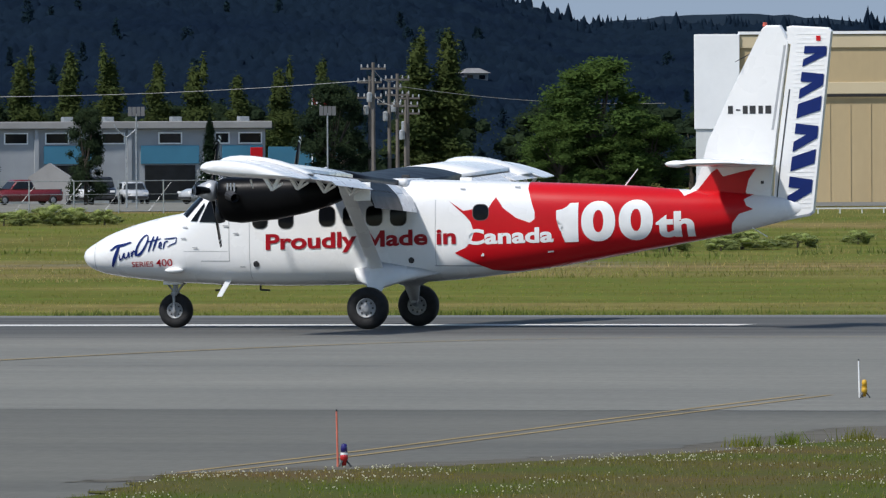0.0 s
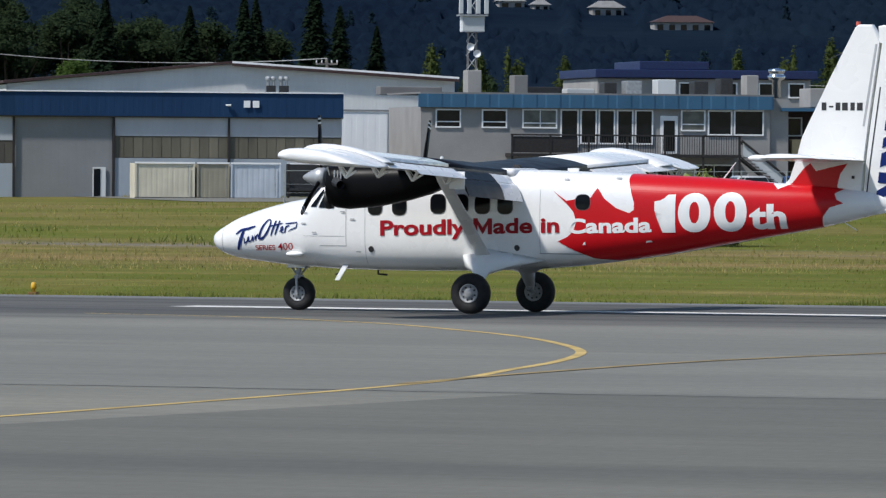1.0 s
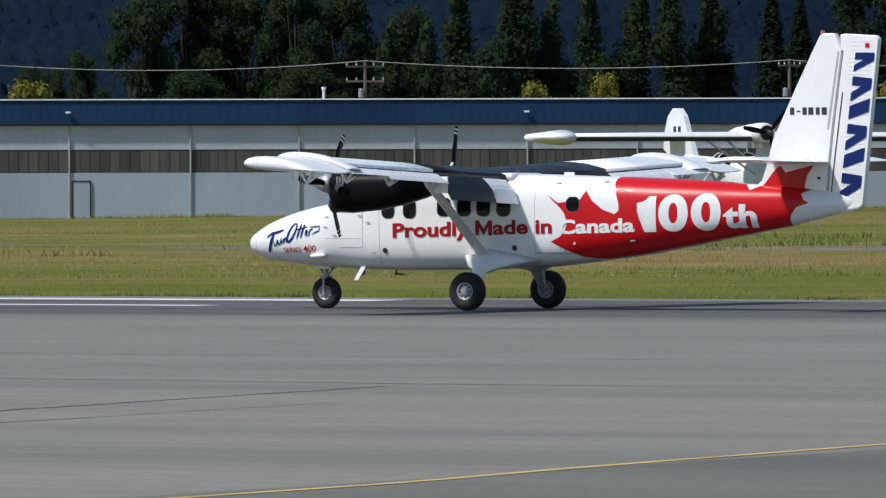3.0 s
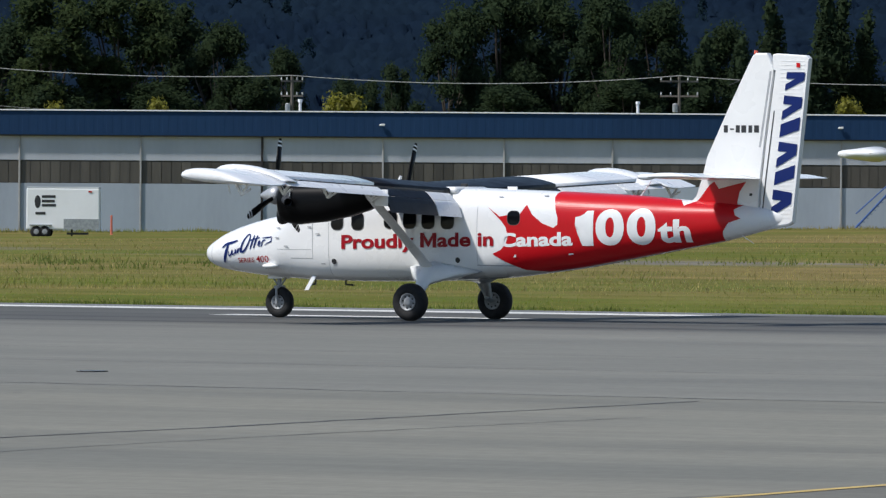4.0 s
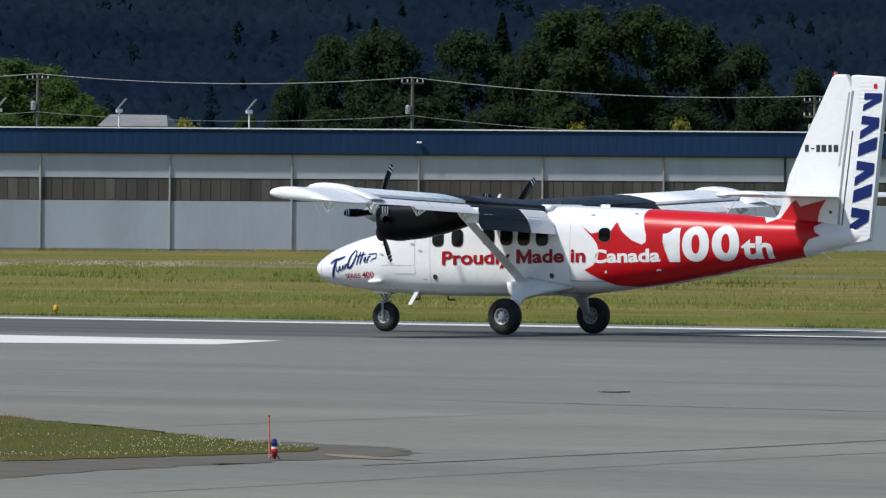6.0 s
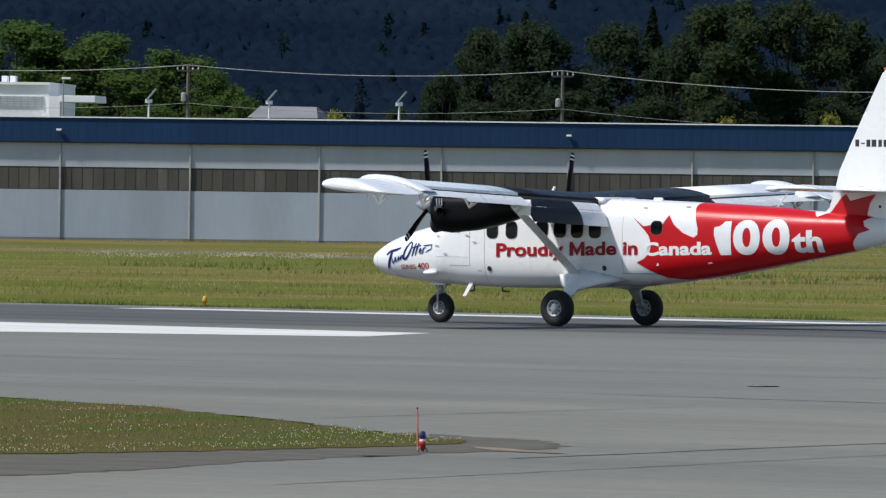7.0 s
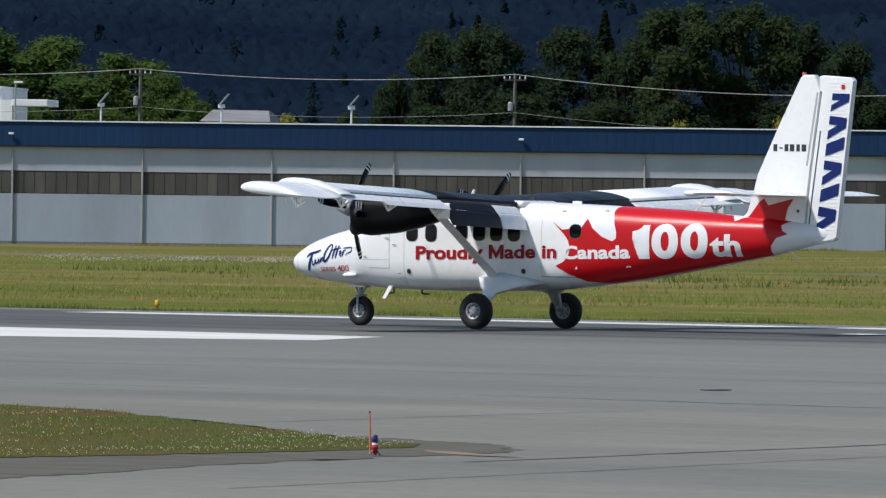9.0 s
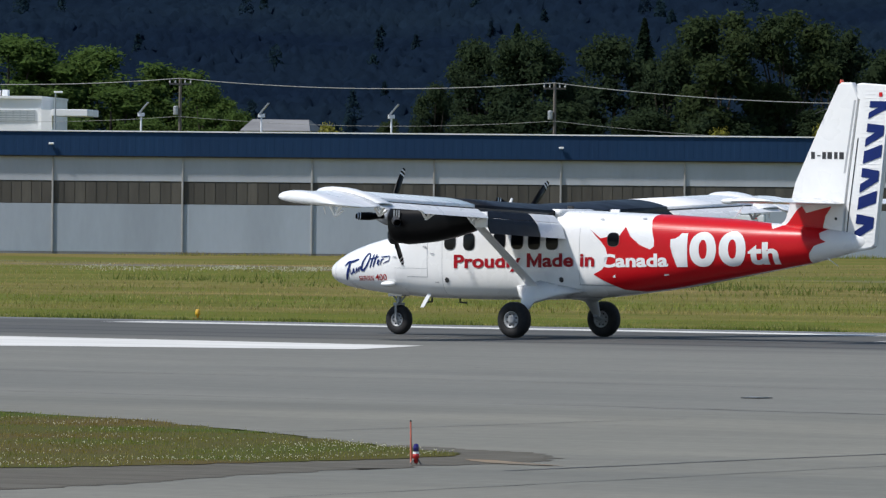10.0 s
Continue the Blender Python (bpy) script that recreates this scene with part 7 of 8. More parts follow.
FLAGRED = mat("red_flag_cloth", (0.5, 0.02, 0.03), 0.8, vary=0.1)


def turn(deg):
    return Matrix.Rotation(radians(deg), 4, "Z")


def build_seaplane():
    s = thing("moored_seaplane", far(30.7, 520, .75) @ turn(25.5), "white twin-engined flying boat parked before the hangar", "seaplane")
    # hull: nose towards -y
    st = ((-6.3, .15, 2.35, 1.9), (-5.9, .55, 2.75, 1.4), (-5.0, .95, 3.0, .75), (-3.5, 1.2, 3.2, .42), (-1.5, 1.3, 3.25, .22), (.5, 1.25, 3.2, .24), (2.5, 1.1, 3.15, .42), (4.5, .9, 3.1, 1.0), (7, .6, 3.1, 1.9), (9.5, .4, 3.2, 2.4), (12, .2, 3.4, 2.9), (13.2, .06, 3.5, 3.2))
    rings = []
    for y, w, zt, zb in st:
        c, hh = (zt + zb) / 2, (zt - zb) / 2
        rings.append([(w * math.copysign(abs(math.sin(a)) ** .75, math.sin(a)), y, c + hh * math.copysign(abs(math.cos(a)) ** .9, math.cos(a))) for a in [2 * math.pi * i / 24 for i in range(24)]])
    part("hull", loft(bmesh.new(), rings), CATWHITE, s, "white boat hull", smooth=True)
    for sd in (-1, 1):
        bm = bmesh.new()
        loft(bm, [[(sd * (w + .015), y, zb + .10 + .08), (sd * (w + .015), y, zb + .55), (sd * (w * .9 + .01), y, zb + .55), (sd * w * .6, y, zb + .12)] for y, w, zt, zb in st[2:8]])
        part("chine_stripe", bm, CATNAVY, s)
        bm = bmesh.new()
        bmesh.ops.create_uvsphere(bm, u_segments=14, v_segments=10, radius=1, matrix=Matrix.Translation((sd * .75, 5.0, 2.75)) @ Matrix.Diagonal((.55, .95, .6, 1)))
        bl = part("side_blister", bm, PANE, s, "glazed gun blister", smooth=True)
        for k in range(4):
            bm = bmesh.new()
            a0 = -1.0 + k * .66
            for j in range(6):
                p = [(sd * (.75 + .57 * math.cos(t)), 5.0 + a0 * .9, 2.75 + .62 * math.sin(t) * math.sqrt(max(.05, 1 - (a0 * .9) ** 2))) for t in (-.6 + j * .35, -.25 + j * .35)]
                tube(bm, p[0], p[1], .03, .03, 5)
            part("blister_frame", bm, CATWHITE, bl)
    # cockpit
    bm = bmesh.new()
    loft(bm, [[(-.75, -4.0, 3.0), (.75, -4.0, 3.0), (.72, -3.9, 3.4), (-.72, -3.9, 3.4)], [(-.85, -2.2, 3.1), (.85, -2.2, 3.1), (.72, -2.4, 3.6), (-.72, -2.4, 3.6)]])
    part("cockpit", bm, PANE, s, "framed cockpit glazing")
    for x in (-.74, -.25, .25, .74):
        bm = bmesh.new()
        tube(bm, (x * 1.02, -4.03, 3.0), (x, -3.92, 3.42), .03, .03, 5)
        part("cockpit_frame", bm, CATWHITE, s)
    part("cockpit_roof", boxes((-.74, .74, -3.9, -1.8, 3.42, 3.62), bevel=.08), CATWHITE, s)
    for x in (-.5, .0, .5):
        part("bow_pane", boxes((x - .18, x + .18, -5.62 - (.2 if x == 0 else 0), -5.2, 2.45, 2.8), bevel=.03), PANE, s)
    bm = bmesh.new()
    loft(bm, [[(-.5, -1.9, 3.1), (.5, -1.9, 3.1), (.5, 1.6, 3.1), (-.5, 1.6, 3.1)], [(-.32, -1.3, 4.2), (.32, -1.3, 4.2), (.32, 1.6, 4.2), (-.32, 1.6, 4.2)]])
    part("pylon", bm, CATWHITE, s, "wing pylon")
    # wing: white above, navy edge below
    def wing_ring(x, c, z):
        return [(x, y, zz) for _, y, zz in [(0, p[0] - c * .45 - .3, p[2]) for p in foil(0, c, 0, z, .105)]]
    bm = bmesh.new()
    loft(bm, [wing_ring(x, c, 4.25) for x, c in ((-14.9, 2.6), (-10, 3.4), (-5, 4.0), (0, 4.2), (5, 4.0), (10, 3.4), (14.9, 2.6))])
    part("wing", bm, CATWHITE, s, "long white parasol wing", smooth=True)
    bm = bmesh.new()
    loft(bm, [[(x, -c * .45 - .33, 4.23), (x, -c * .44 - .25, 3.98), (x, c * .3, 4.02), (x, -c * .2, 4.12)] for x, c in ((-14.6, 2.5), (-8, 3.5), (0, 4.2), (8, 3.5), (14.6, 2.5))])
    part("wing_underside", bm, CATNAVY, s, "navy wing underside")
    for sd in (-1, 1):
        bm = bmesh.new()
        loft(bm, [[(sd * (14.7 + q), -1.5 + 1.4 * k + (.3 * q), 4.25 + r * math.sin(a)) if False else (sd * (14.9 + q + .0 * math.cos(a)), -1.4 + .9 * q + (2.4 - 1.2 * q) * (.5 + .5 * math.cos(a)), 4.2 + .33 * (1 - .4 * q) * math.sin(a)) for a in [2 * math.pi * i / 14 for i in range(14)]] for q, k, r in ((-.9, 0, .3), (0, 0, .3), (.6, 0, .3), (.95, 0, .2))])
        part("wing_float", bm, CATWHITE, s, "folded white wing float", smooth=True)
        for x1 in (3.6, 4.6):
            bm = bmesh.new()
            tube(bm, (sd * .9, -.3 + (x1 - 4), 1.9), (sd * x1, -.3 + (x1 - 4) * .6, 4.1), .06, .06, 6)
            part("wing_brace", bm, CATWHITE, s)
        xc = sd * 2.25
        bm = bmesh.new()
        lathe(bm, [(.42, -2.95), (.55, -2.9), (.585, -2.6), (.57, -1.9), (.50, -1.0), (.33, .6), (.08, 1.6)], "Y", 20, (xc, 0, 4.45))
        n = part("engine_cowling", bm, CATWHITE, s, "white radial engine cowling", smooth=True)
        bm = bmesh.new()
        lathe(bm, [(.43, -2.97), (.40, -2.93), (.22, -2.96), (.02, -3.0)], "Y", 18, (xc, 0, 4.45))
        part("engine_face", bm, DARK, n)
        bm = bmesh.new()
        lathe(bm, [(.03, -3.55), (.16, -3.42), (.18, -3.1), (.2, -3.0)], "Y", 12, (xc, 0, 4.45))
        hub = part("propeller_hub", bm, DARK, n)
        for k in range(3):
            a = radians((40 if sd < 0 else 15) + 120 * k)
            d, e = Vector((math.sin(a), 0, math.cos(a))), Vector((math.cos(a), .35, -math.sin(a)))
            c = Vector((xc, -3.25, 4.45))
            bm = bmesh.new()
            loft(bm, [[c + d * r + e * w, c + d * r + Vector((0, .05, 0)), c + d * r - e * w, c + d * r - Vector((0, .05, 0))] for r, w in ((.12, .07), (.6, .15), (1.2, .16), (1.68, .10))])
            part("propeller_blade", bm, BLACK, hub)
        bm = bmesh.new()
        tube(bm, (xc, -2.3, 3.72), (xc, -1.7, 3.75), .16, .16, 10)
        part("oil_cooler", bm, CATWHITE, n)
    # tail
    bm = bmesh.new()
    fin = [(9.6, 3.2), (10.4, 4.6), (10.9, 5.5), (11.5, 5.95), (12.2, 5.95), (12.8, 5.5), (13.2, 4.6), (13.35, 3.6), (12.5, 3.1)]
    loft(bm, [[(x * .16, y, z) for y, z in fin] for x in (-1, 1)])
    f = part("fin", bm, CATWHITE, s, "rounded white tail fin")
    for x in (-.2, .08):
        part("fin_bar", boxes((-.19, -.165, 11.6 + x * 2, 11.9 + x * 2, 4.3, 4.9)), CATNAVY, f)
    bm = bmesh.new()
    loft(bm, [[(x, 10.6 + abs(x) * .12, 4.15), (x, 11.2, 4.28), (x, 12.6 - abs(x) * .08, 4.15), (x, 11.2, 4.06)] for x in (-4.4, -2.5, 0, 2.5, 4.4)])
    part("tailplane", bm, CATWHITE, s)
    for x, y in ((-1.15, .6), (1.15, .6), (0, -4.6)):
        bm = bmesh.new()
        lathe(bm, [(.2, -.13), (.42, -.13), (.46, 0), (.42, .13), (.2, .13)], "X", 18, (x * 1.15, y, .46))
        part("beach_wheel", bm, RUBBER, s, smooth=True)
        bm = bmesh.new()
        tube(bm, (x * 1.15, y, .46), (x * .8, y, 1.3), .07, .07, 8)
        part("wheel_leg", bm, STEEL, s)


def build_ground_gear():
    # boarding steps, tug, tyre stack before the hangar
    t = thing("boarding_steps", far(17.7, 530, .65), "blue wheeled boarding steps before the hangar", "steps")
    for i in range(9):
        part("tread", boxes((.05 + i * .21, .30 + i * .21, 0, .8, .18 + i * .23, .22 + i * .23)), STAIRBLUE, t)
    for y in (0, .8):
        for dz in (0, .8):
            bm = bmesh.new()
            tube(bm, (0, y, .1 + dz), (2.0, y, 2.25 + dz * .6), .05 if dz == 0 else .03, None, 6)
            part("stringer" if dz == 0 else "handrail", bm, STAIRBLUE, t)
        for x in (1.9, 3.0):
            bm = bmesh.new()
            tube(bm, (x, y, .0), (x, y, 2.7), .03, .03, 6)
            part("leg", bm, STEEL, t)
    part("platform", boxes((1.9, 3.0, 0, .8, 2.15, 2.22)), STAIRBLUE, t)
    t = thing("yellow_tug", far(25.4, 528, .68) @ Matrix.Diagonal((1.32, 1.2, 1.12, 1)), "yellow aircraft tug with dark tyres", "tug")
    part("body", boxes((0, 2.0, 0, 1.2, .3, .78), bevel=.08), YELLOWP, t, smooth=False)
    part("hood", boxes((.1, .9, .1, 1.1, .78, 1.05), bevel=.06), YELLOWP, t)
    part("seat", boxes((1.2, 1.5, .35, .8, .78, 1.2), bevel=.04), DARK, t)
    for x in (.4, 1.6):
        for y in (0, 1.1):
            bm = bmesh.new()
            lathe(bm, [(.1, -.1), (.3, -.1), (.33, 0), (.3, .1), (.1, .1)], "Y", 16, (x, y, .33))
            part("wheel", bm, RUBBER, t, smooth=True)
    t = thing("work_stand", far(29.1, 514, .72), "tan timber work stand beside the seaplane hull", "work stand")
    for x in (0, .62):
        for y in (0, .6):
            bm = bmesh.new()
            tube(bm, (x + .10 * (x > 0) - .05, y, 0), (x * .8 + .06, y, 1.75), .04, .035, 6)
            part("post", bm, KHAKI, t)
    for k in range(6):
        part("rung", boxes((.0, .64, -.03, .02, .2 + k * .26, .26 + k * .26)), KHAKI, t)
    for z0, z1 in ((.1, .85), (.85, 1.6)):
        bm = bmesh.new()
        tube(bm, (0, -.02, z0), (.6, -.02, z1), .025, .025, 5)
        part("brace", bm, KHAKI, t)
    part("platform", boxes((.0, .66, 0, .6, 1.66, 1.73), bevel=.01), KHAKI, t)
    t = thing("tyre_stack", far(23.4, 529, .67), "stack of black tyres on the apron", "tyre stack")
    for k in range(4):
        for x in (-.3, .35):
            bm = bmesh.new()
            lathe(bm, [(.18, 0), (.3, .0), (.34, .10), (.3, .20), (.18, .20)], "Z", 18, (x, 0, .21 * k))
            part("tyre", bm, RUBBER, t, smooth=True)
    # white box trailer
    t = thing("box_trailer", far(-28.75, 500, .02), "white enclosed cargo trailer with black lettering bars", "trailer")
    w = 4.0
    part("box", boxes((0, w, 0, 2.2, .48, 2.72), bevel=.06), TRIMWHITE, t, "white box body")
    part("roof", boxes((.02, w - .02, .02, 2.18, 2.725, 2.80), bevel=.03), PALEWALL, t)
    part("skirt", boxes((2.05, w + .01, -.02, .0, .48, 1.05)), STEEL, t, "checker-plate stone guard")
    for x in (.55, 1.02):
        for y in (.05, 2.05):
            bm = bmesh.new()
            lathe(bm, [(.14, -.1), (.30, -.1), (.34, 0), (.30, .1), (.14, .1)], "Y", 18, (x, y, .34))
            part("wheel", bm, RUBBER, t, smooth=True)
            bm = bmesh.new()
            lathe(bm, [(.15, -.105), (.10, -.12), (.01, -.12)], "Y", 14, (x, y, .34))
            part("hub", bm, ALLOY, t)
    part("fender", boxes((.18, 1.4, -.10, .0, .66, .74), bevel=.02), STEEL, t)
    for z, x0, x1 in ((2.20, .85, 1.60), (1.95, .85, 1.55), (1.72, .85, 1.62), (1.28, .50, 1.05)):
        part("lettering_bar", boxes((x0, x1, -.012, -.003, z, z + .14)), DARK, t)
    bm = bmesh.new()
    bmesh.ops.create_uvsphere(bm, u_segments=12, v_segments=6, radius=1, matrix=Matrix.Translation((.62, -.006, 1.98)) @ Matrix.Diagonal((.17, .006, .36, 1)))
    part("emblem", bm, DARK, t)
    part("marker_lamp", boxes((3.4, 3.6, -.03, -.003, 2.5, 2.58)), LAMPRED, t)
    part("jack", boxes((2.4, 2.5, .9, 1.0, .0, .5), (2.2, 3.4, .3, .5, .18, .30)), DARK, t)
    c = thing("marker_post", far(-24.8, 515, .05), "orange marker post before the hangar", "marker post")
    bm = bmesh.new()
    lathe(bm, [(.16, 0), (.16, .06), (.07, .1), (.06, 1.15), (.02, 1.2)], "Z", 12)
    part("post", bm, ORANGE, c)


def car(name, x, y, rot, colour, label, kind="saloon", sc=1.0):
    z = rise(x, y)
    c = thing(name, far(x, y, z) @ turn(rot) @ Matrix.Diagonal((sc, sc, sc, 1)), label, "car" if kind != "pickup" else "pickup truck", "parked cars")
    m = CARPAINT[colour]
    L = 2.25 if kind == "saloon" else 2.4 if kind == "suv" else 2.75
    top = 1.45 if kind == "saloon" else 1.78
    belt = .92 if kind == "saloon" else 1.08
    bm = bmesh.new()
    loft(bm, [[(-L, -.75, .35), (-L, .75, .35), (-L, .72, belt - .12), (-L, -.72, belt - .12)], [(-L + .25, -.88, .25), (-L + .25, .88, .25), (-L + .25, .86, belt), (-L + .25, -.86, belt)],
              [(L - .9, -.9, .25), (L - .9, .9, .25), (L - .9, .88, belt), (L - .9, -.88, belt)], [(L, -.72, .35), (L, .72, .35), (L, .70, belt - .25), (L, -.70, belt - .25)]])
    bmesh.ops.bevel(bm, geom=bm.edges[:], offset=.06, segments=2, affect="EDGES")
    part("body", bm, m, c, smooth=True)
    x0, x1 = (-L + .3, L - 1.2) if kind == "suv" else (-L + .8, L - 1.2) if kind == "saloon" else (-.6, L - 1.3)
    bm = bmesh.new()
    loft(bm, [[(x0, -.82, belt - .02), (x1, -.82, belt - .02), (x1, .82, belt - .02), (x0, .82, belt - .02)], [(x0 + .35, -.68, top), (x1 - .65, -.68, top), (x1 - .65, .68, top), (x0 + .35, .68, top)]])
    bmesh.ops.bevel(bm, geom=bm.edges[:], offset=.05, segments=2, affect="EDGES")
    part("cabin", bm, m, c, smooth=True)
    h0, h1 = belt + .05, top - .10
    for sy in (-1, 1):
        bm = flat_polygon([(x0 + .16, h0), (x1 - .16, h0), (x1 - .64, h1), (x0 + .36, h1)])
        for v in bm.verts:
            q = (v.co.y - belt) / (top - belt)
            v.co = Vector((v.co.x, sy * (.835 - .14 * q), v.co.y))
        part("side_window", bm, CARGLASS, c)
    for xx, dx in ((x1, -.65), (x0, .35)):
        bm = flat_polygon([(-.70, h0), (.70, h0), (.60, h1), (-.60, h1)])
        for v in bm.verts:
            q = (v.co.y - belt) / (top - belt)
            v.co = Vector((xx + dx * q + (.02 if dx < 0 else -.02), v.co.x, v.co.y))
        part("windscreen", bm, CARGLASS, c)
    if kind == "pickup":
        part("load_bed", boxes((-L + .1, -.7, -.8, .8, belt - .05, belt + .02)), DARK, c)
    for xx in (-L + .85, L - .85):
        for sy in (-1, 1):
            bm = bmesh.new()
            lathe(bm, [(.18, -.1), (.31, -.11), (.34, 0), (.31, .11), (.18, .1)], "Y", 18, (xx, sy * .80, .34))
            wh = part("wheel", bm, RUBBER, c, smooth=True)
            bm = bmesh.new()
            lathe(bm, [(.20, sy * .09), (.17, sy * .115), (.06, sy * .12), (.01, sy * .12)], "Y", 14, (xx, sy * .80, .34))
            part("rim", bm, ALLOY, wh)
    for sy in (-.6, .6):
        part("headlight", boxes((L - .10, L + .01, sy - .16, sy + .16, belt - .32, belt - .18), bevel=.02), TRIMWHITE, c)
        part("tail_light", boxes((-L - .01, -L + .08, sy - .12, sy + .12, belt - .35, belt - .15), bevel=.02), LAMPRED, c)
    part("bumper", boxes((L - .06, L + .05, -.7, .7, .35, .52), bevel=.03), DARK, c)


def build_cars():
    nx = 33
    v = [(60 + i * 3.6, yy, rise(60 + i * 3.6, yy) + .012) for yy in (486, 638) for i in range(nx)]
    o = sheet("car_park", v, [(i, i + 1, nx + i + 1, nx + i) for i in range(nx - 1)], APRONMAT)
    o.matrix_basis = B.copy()
    tagged(o, "worn grey asphalt car park behind the fence", "car park", kind="structure")
    for a in (("pickup_truck", 128.8, 617, 195, "maroon", "maroon pickup truck parked behind the fence", "pickup", 0.98), ("pickup_truck", 131.7, 612, 260, "white", "white pickup truck parked nose out", "pickup", 0.98),
              ("suv", 134.9, 620, 262, "black", "dark parked sport utility vehicle", "suv", 1.07), ("car", 137.6, 622, 265, "silver", "silver hatchback parked nose out", "saloon", 1.07), ("jeep", 139.8, 607, 205, "silver", "silver parked jeep with a spare wheel", "suv", 0.98),
              ("car", 125.7, 622, 250, "grey", "grey saloon parked behind the fence", "saloon", 1.07), ("suv", 72.2, 503, 268, "grey", "grey people carrier parked nose out", "suv", 1.0), ("suv", 74.9, 502, 262, "white", "white parked sport utility vehicle", "suv", 1.0),
              ("suv", 77.6, 503, 264, "black", "black off-roader parked by the fence", "suv", 1.0), ("pickup_truck", 80.4, 503, 266, "maroon", "dark red pickup truck parked nose out", "pickup", .98), ("suv", 83.1, 503, 262, "black", "black sport utility vehicle parked nose out", "suv", 1.0),
              ("car", 86.9, 497, 183, "white", "white saloon car parked by the fence", "saloon", 1.0), ("car", 91.8, 499, 190, "silver", "silver parked saloon near the stair", "saloon", 1.0), ("car", 95.4, 502, 262, "blue", "dark blue parked car near the stair", "saloon", 1.0), ("car", 98.2, 502, 265, "grey", "grey parked car near the stair", "saloon", 1.0),
              ("car", 144.0, 625, 255, "white", "white van parked behind the fence", "suv", 1.07), ("car", 140.4, 600, 200, "white", "white car parked by the trees", "saloon", 1.01), ("car", 145.8, 600, 190, "silver", "silver car parked by the trees", "saloon", 1.01)):
        car(*a)


def build_tent():
    t = thing("canopy_tent", far(135.4, 632, rise(135, 480)), "pale canvas shelter tent in the car park", "tent")
    bm = bmesh.new()
    loft(bm, [[(x, 0, 0), (x, 0, 1.9), (x, 1.5, 2.9), (x, 3.0, 1.9), (x, 3.0, 0)] for x in (-1.4, 1.4)])
    bmesh.ops.rotate(bm, verts=bm.verts[:], cent=(0, 0, 0), matrix=Matrix.Rotation(radians(75), 3, "Z"))
    part("canvas", bm, STUCCO, t, "pale grey canvas cover")
    for x in (-1.0, 1.0):
        part("tent_pole", boxes((x - .03, x + .03, -.25, -.19, 0, 2.0)), STEEL, t)


def build_fence():
    f = thing("wire_fence", far(0, 0), "galvanised wire fence along the car park", "fence")
    for i in range(24):
        x = 62 + i * 2.4
        z = rise(x, 468)
        bm = bmesh.new()
        tube(bm, (x, 468, z), (x, 468, z + 1.75), .035, .035, 6)
        part("post", bm, STEEL, f)
    for h in (.1, .55, 1.0, 1.7):
        bm = bmesh.new()
        r = .02 if h > 1.5 else .011
        loft(bm, [[(62 + i * 2.4, 468 + r * math.cos(a), rise(62 + i * 2.4, 468) + h + r * math.sin(a)) for a in (0, 1.26, 2.51, 3.77, 5.03)] for i in range(24)])
        part("rail" if h > 1.5 else "strand", bm, STEEL, f)
    for i in range(20):
        x = 66 + i * 2.4
        bm = bmesh.new()
        z = rise(x, 468)
        tube(bm, (x + .0, 467.98, z + .1), (x + 1.2, 467.98, z + 1.6), .008, .008, 4)
        part("wire", bm, STEEL, f)
    f = thing("pipe_rail_fence", far(0, 0), "white pipe rail fence by the hall", "fence")
    for i in range(9):
        x = 124.4 + i * 1.1
        bm = bmesh.new()
        tube(bm, (x, 420, rise(x, 420) - .1), (x, 420, 1.42), .03, .03, 6)
        part("post", bm, TRIMWHITE, f)
    for z in (1.40, 1.05):
        part("rail", boxes((124.4, 133.5, 419.96, 420.04, z, z + .06)), TRIMWHITE, f)
    s = thing("warning_sign", far(140.9, 430, 1.2), "yellow diamond road warning sign", "sign")
    bm = bmesh.new()
    tube(bm, (0, 0, -.2), (0, 0, 2.0), .03, .03, 6)
    part("post", bm, STEEL, s)
    bm = bmesh.new()
    box(bm, -.22, .22, -.03, -.01, -.22, .22)
    bmesh.ops.rotate(bm, verts=bm.verts[:], cent=(0, 0, 0), matrix=Matrix.Rotation(radians(45), 3, "Y"))
    bmesh.ops.translate(bm, verts=bm.verts[:], vec=(0, 0, 1.85))
    part("plate", bm, YELLOWP, s)


def utility_pole(x, y, top, arms=1, wide=1.1):
    z = 1.0
    p = thing("utility_pole", far(x, y, 0.4), "grey wooden utility pole with crossarms", "utility pole", "utility poles")
    bm = bmesh.new()
    tube(bm, (0, 0, 0), (0, 0, top - .4), .15, .10, 8)
    part("shaft", bm, POLEWOOD, p)
    for k in range(arms):
        za = top - .4 - .45 - k * 1.0
        part("crossarm", boxes((-wide, wide, -.08, .08, za, za + .12)), POLEWOOD, p)
        for dx in (-.95, -.45, .45, .95):
            bm = bmesh.new()
            lathe(bm, [(.05, 0), (.07, .08), (.04, .12), (.06, .18), (.01, .22)], "Z", 8, (dx * wide, 0, za + .12))
            part("insulator", bm, STEEL, p)
    bm = bmesh.new()
    lathe(bm, [(.16, 0), (.18, .05), (.18, .55), (.10, .62)], "Z", 12, (-.28, -.1, top - 2.9))
    part("transformer", bm, STEEL, p)


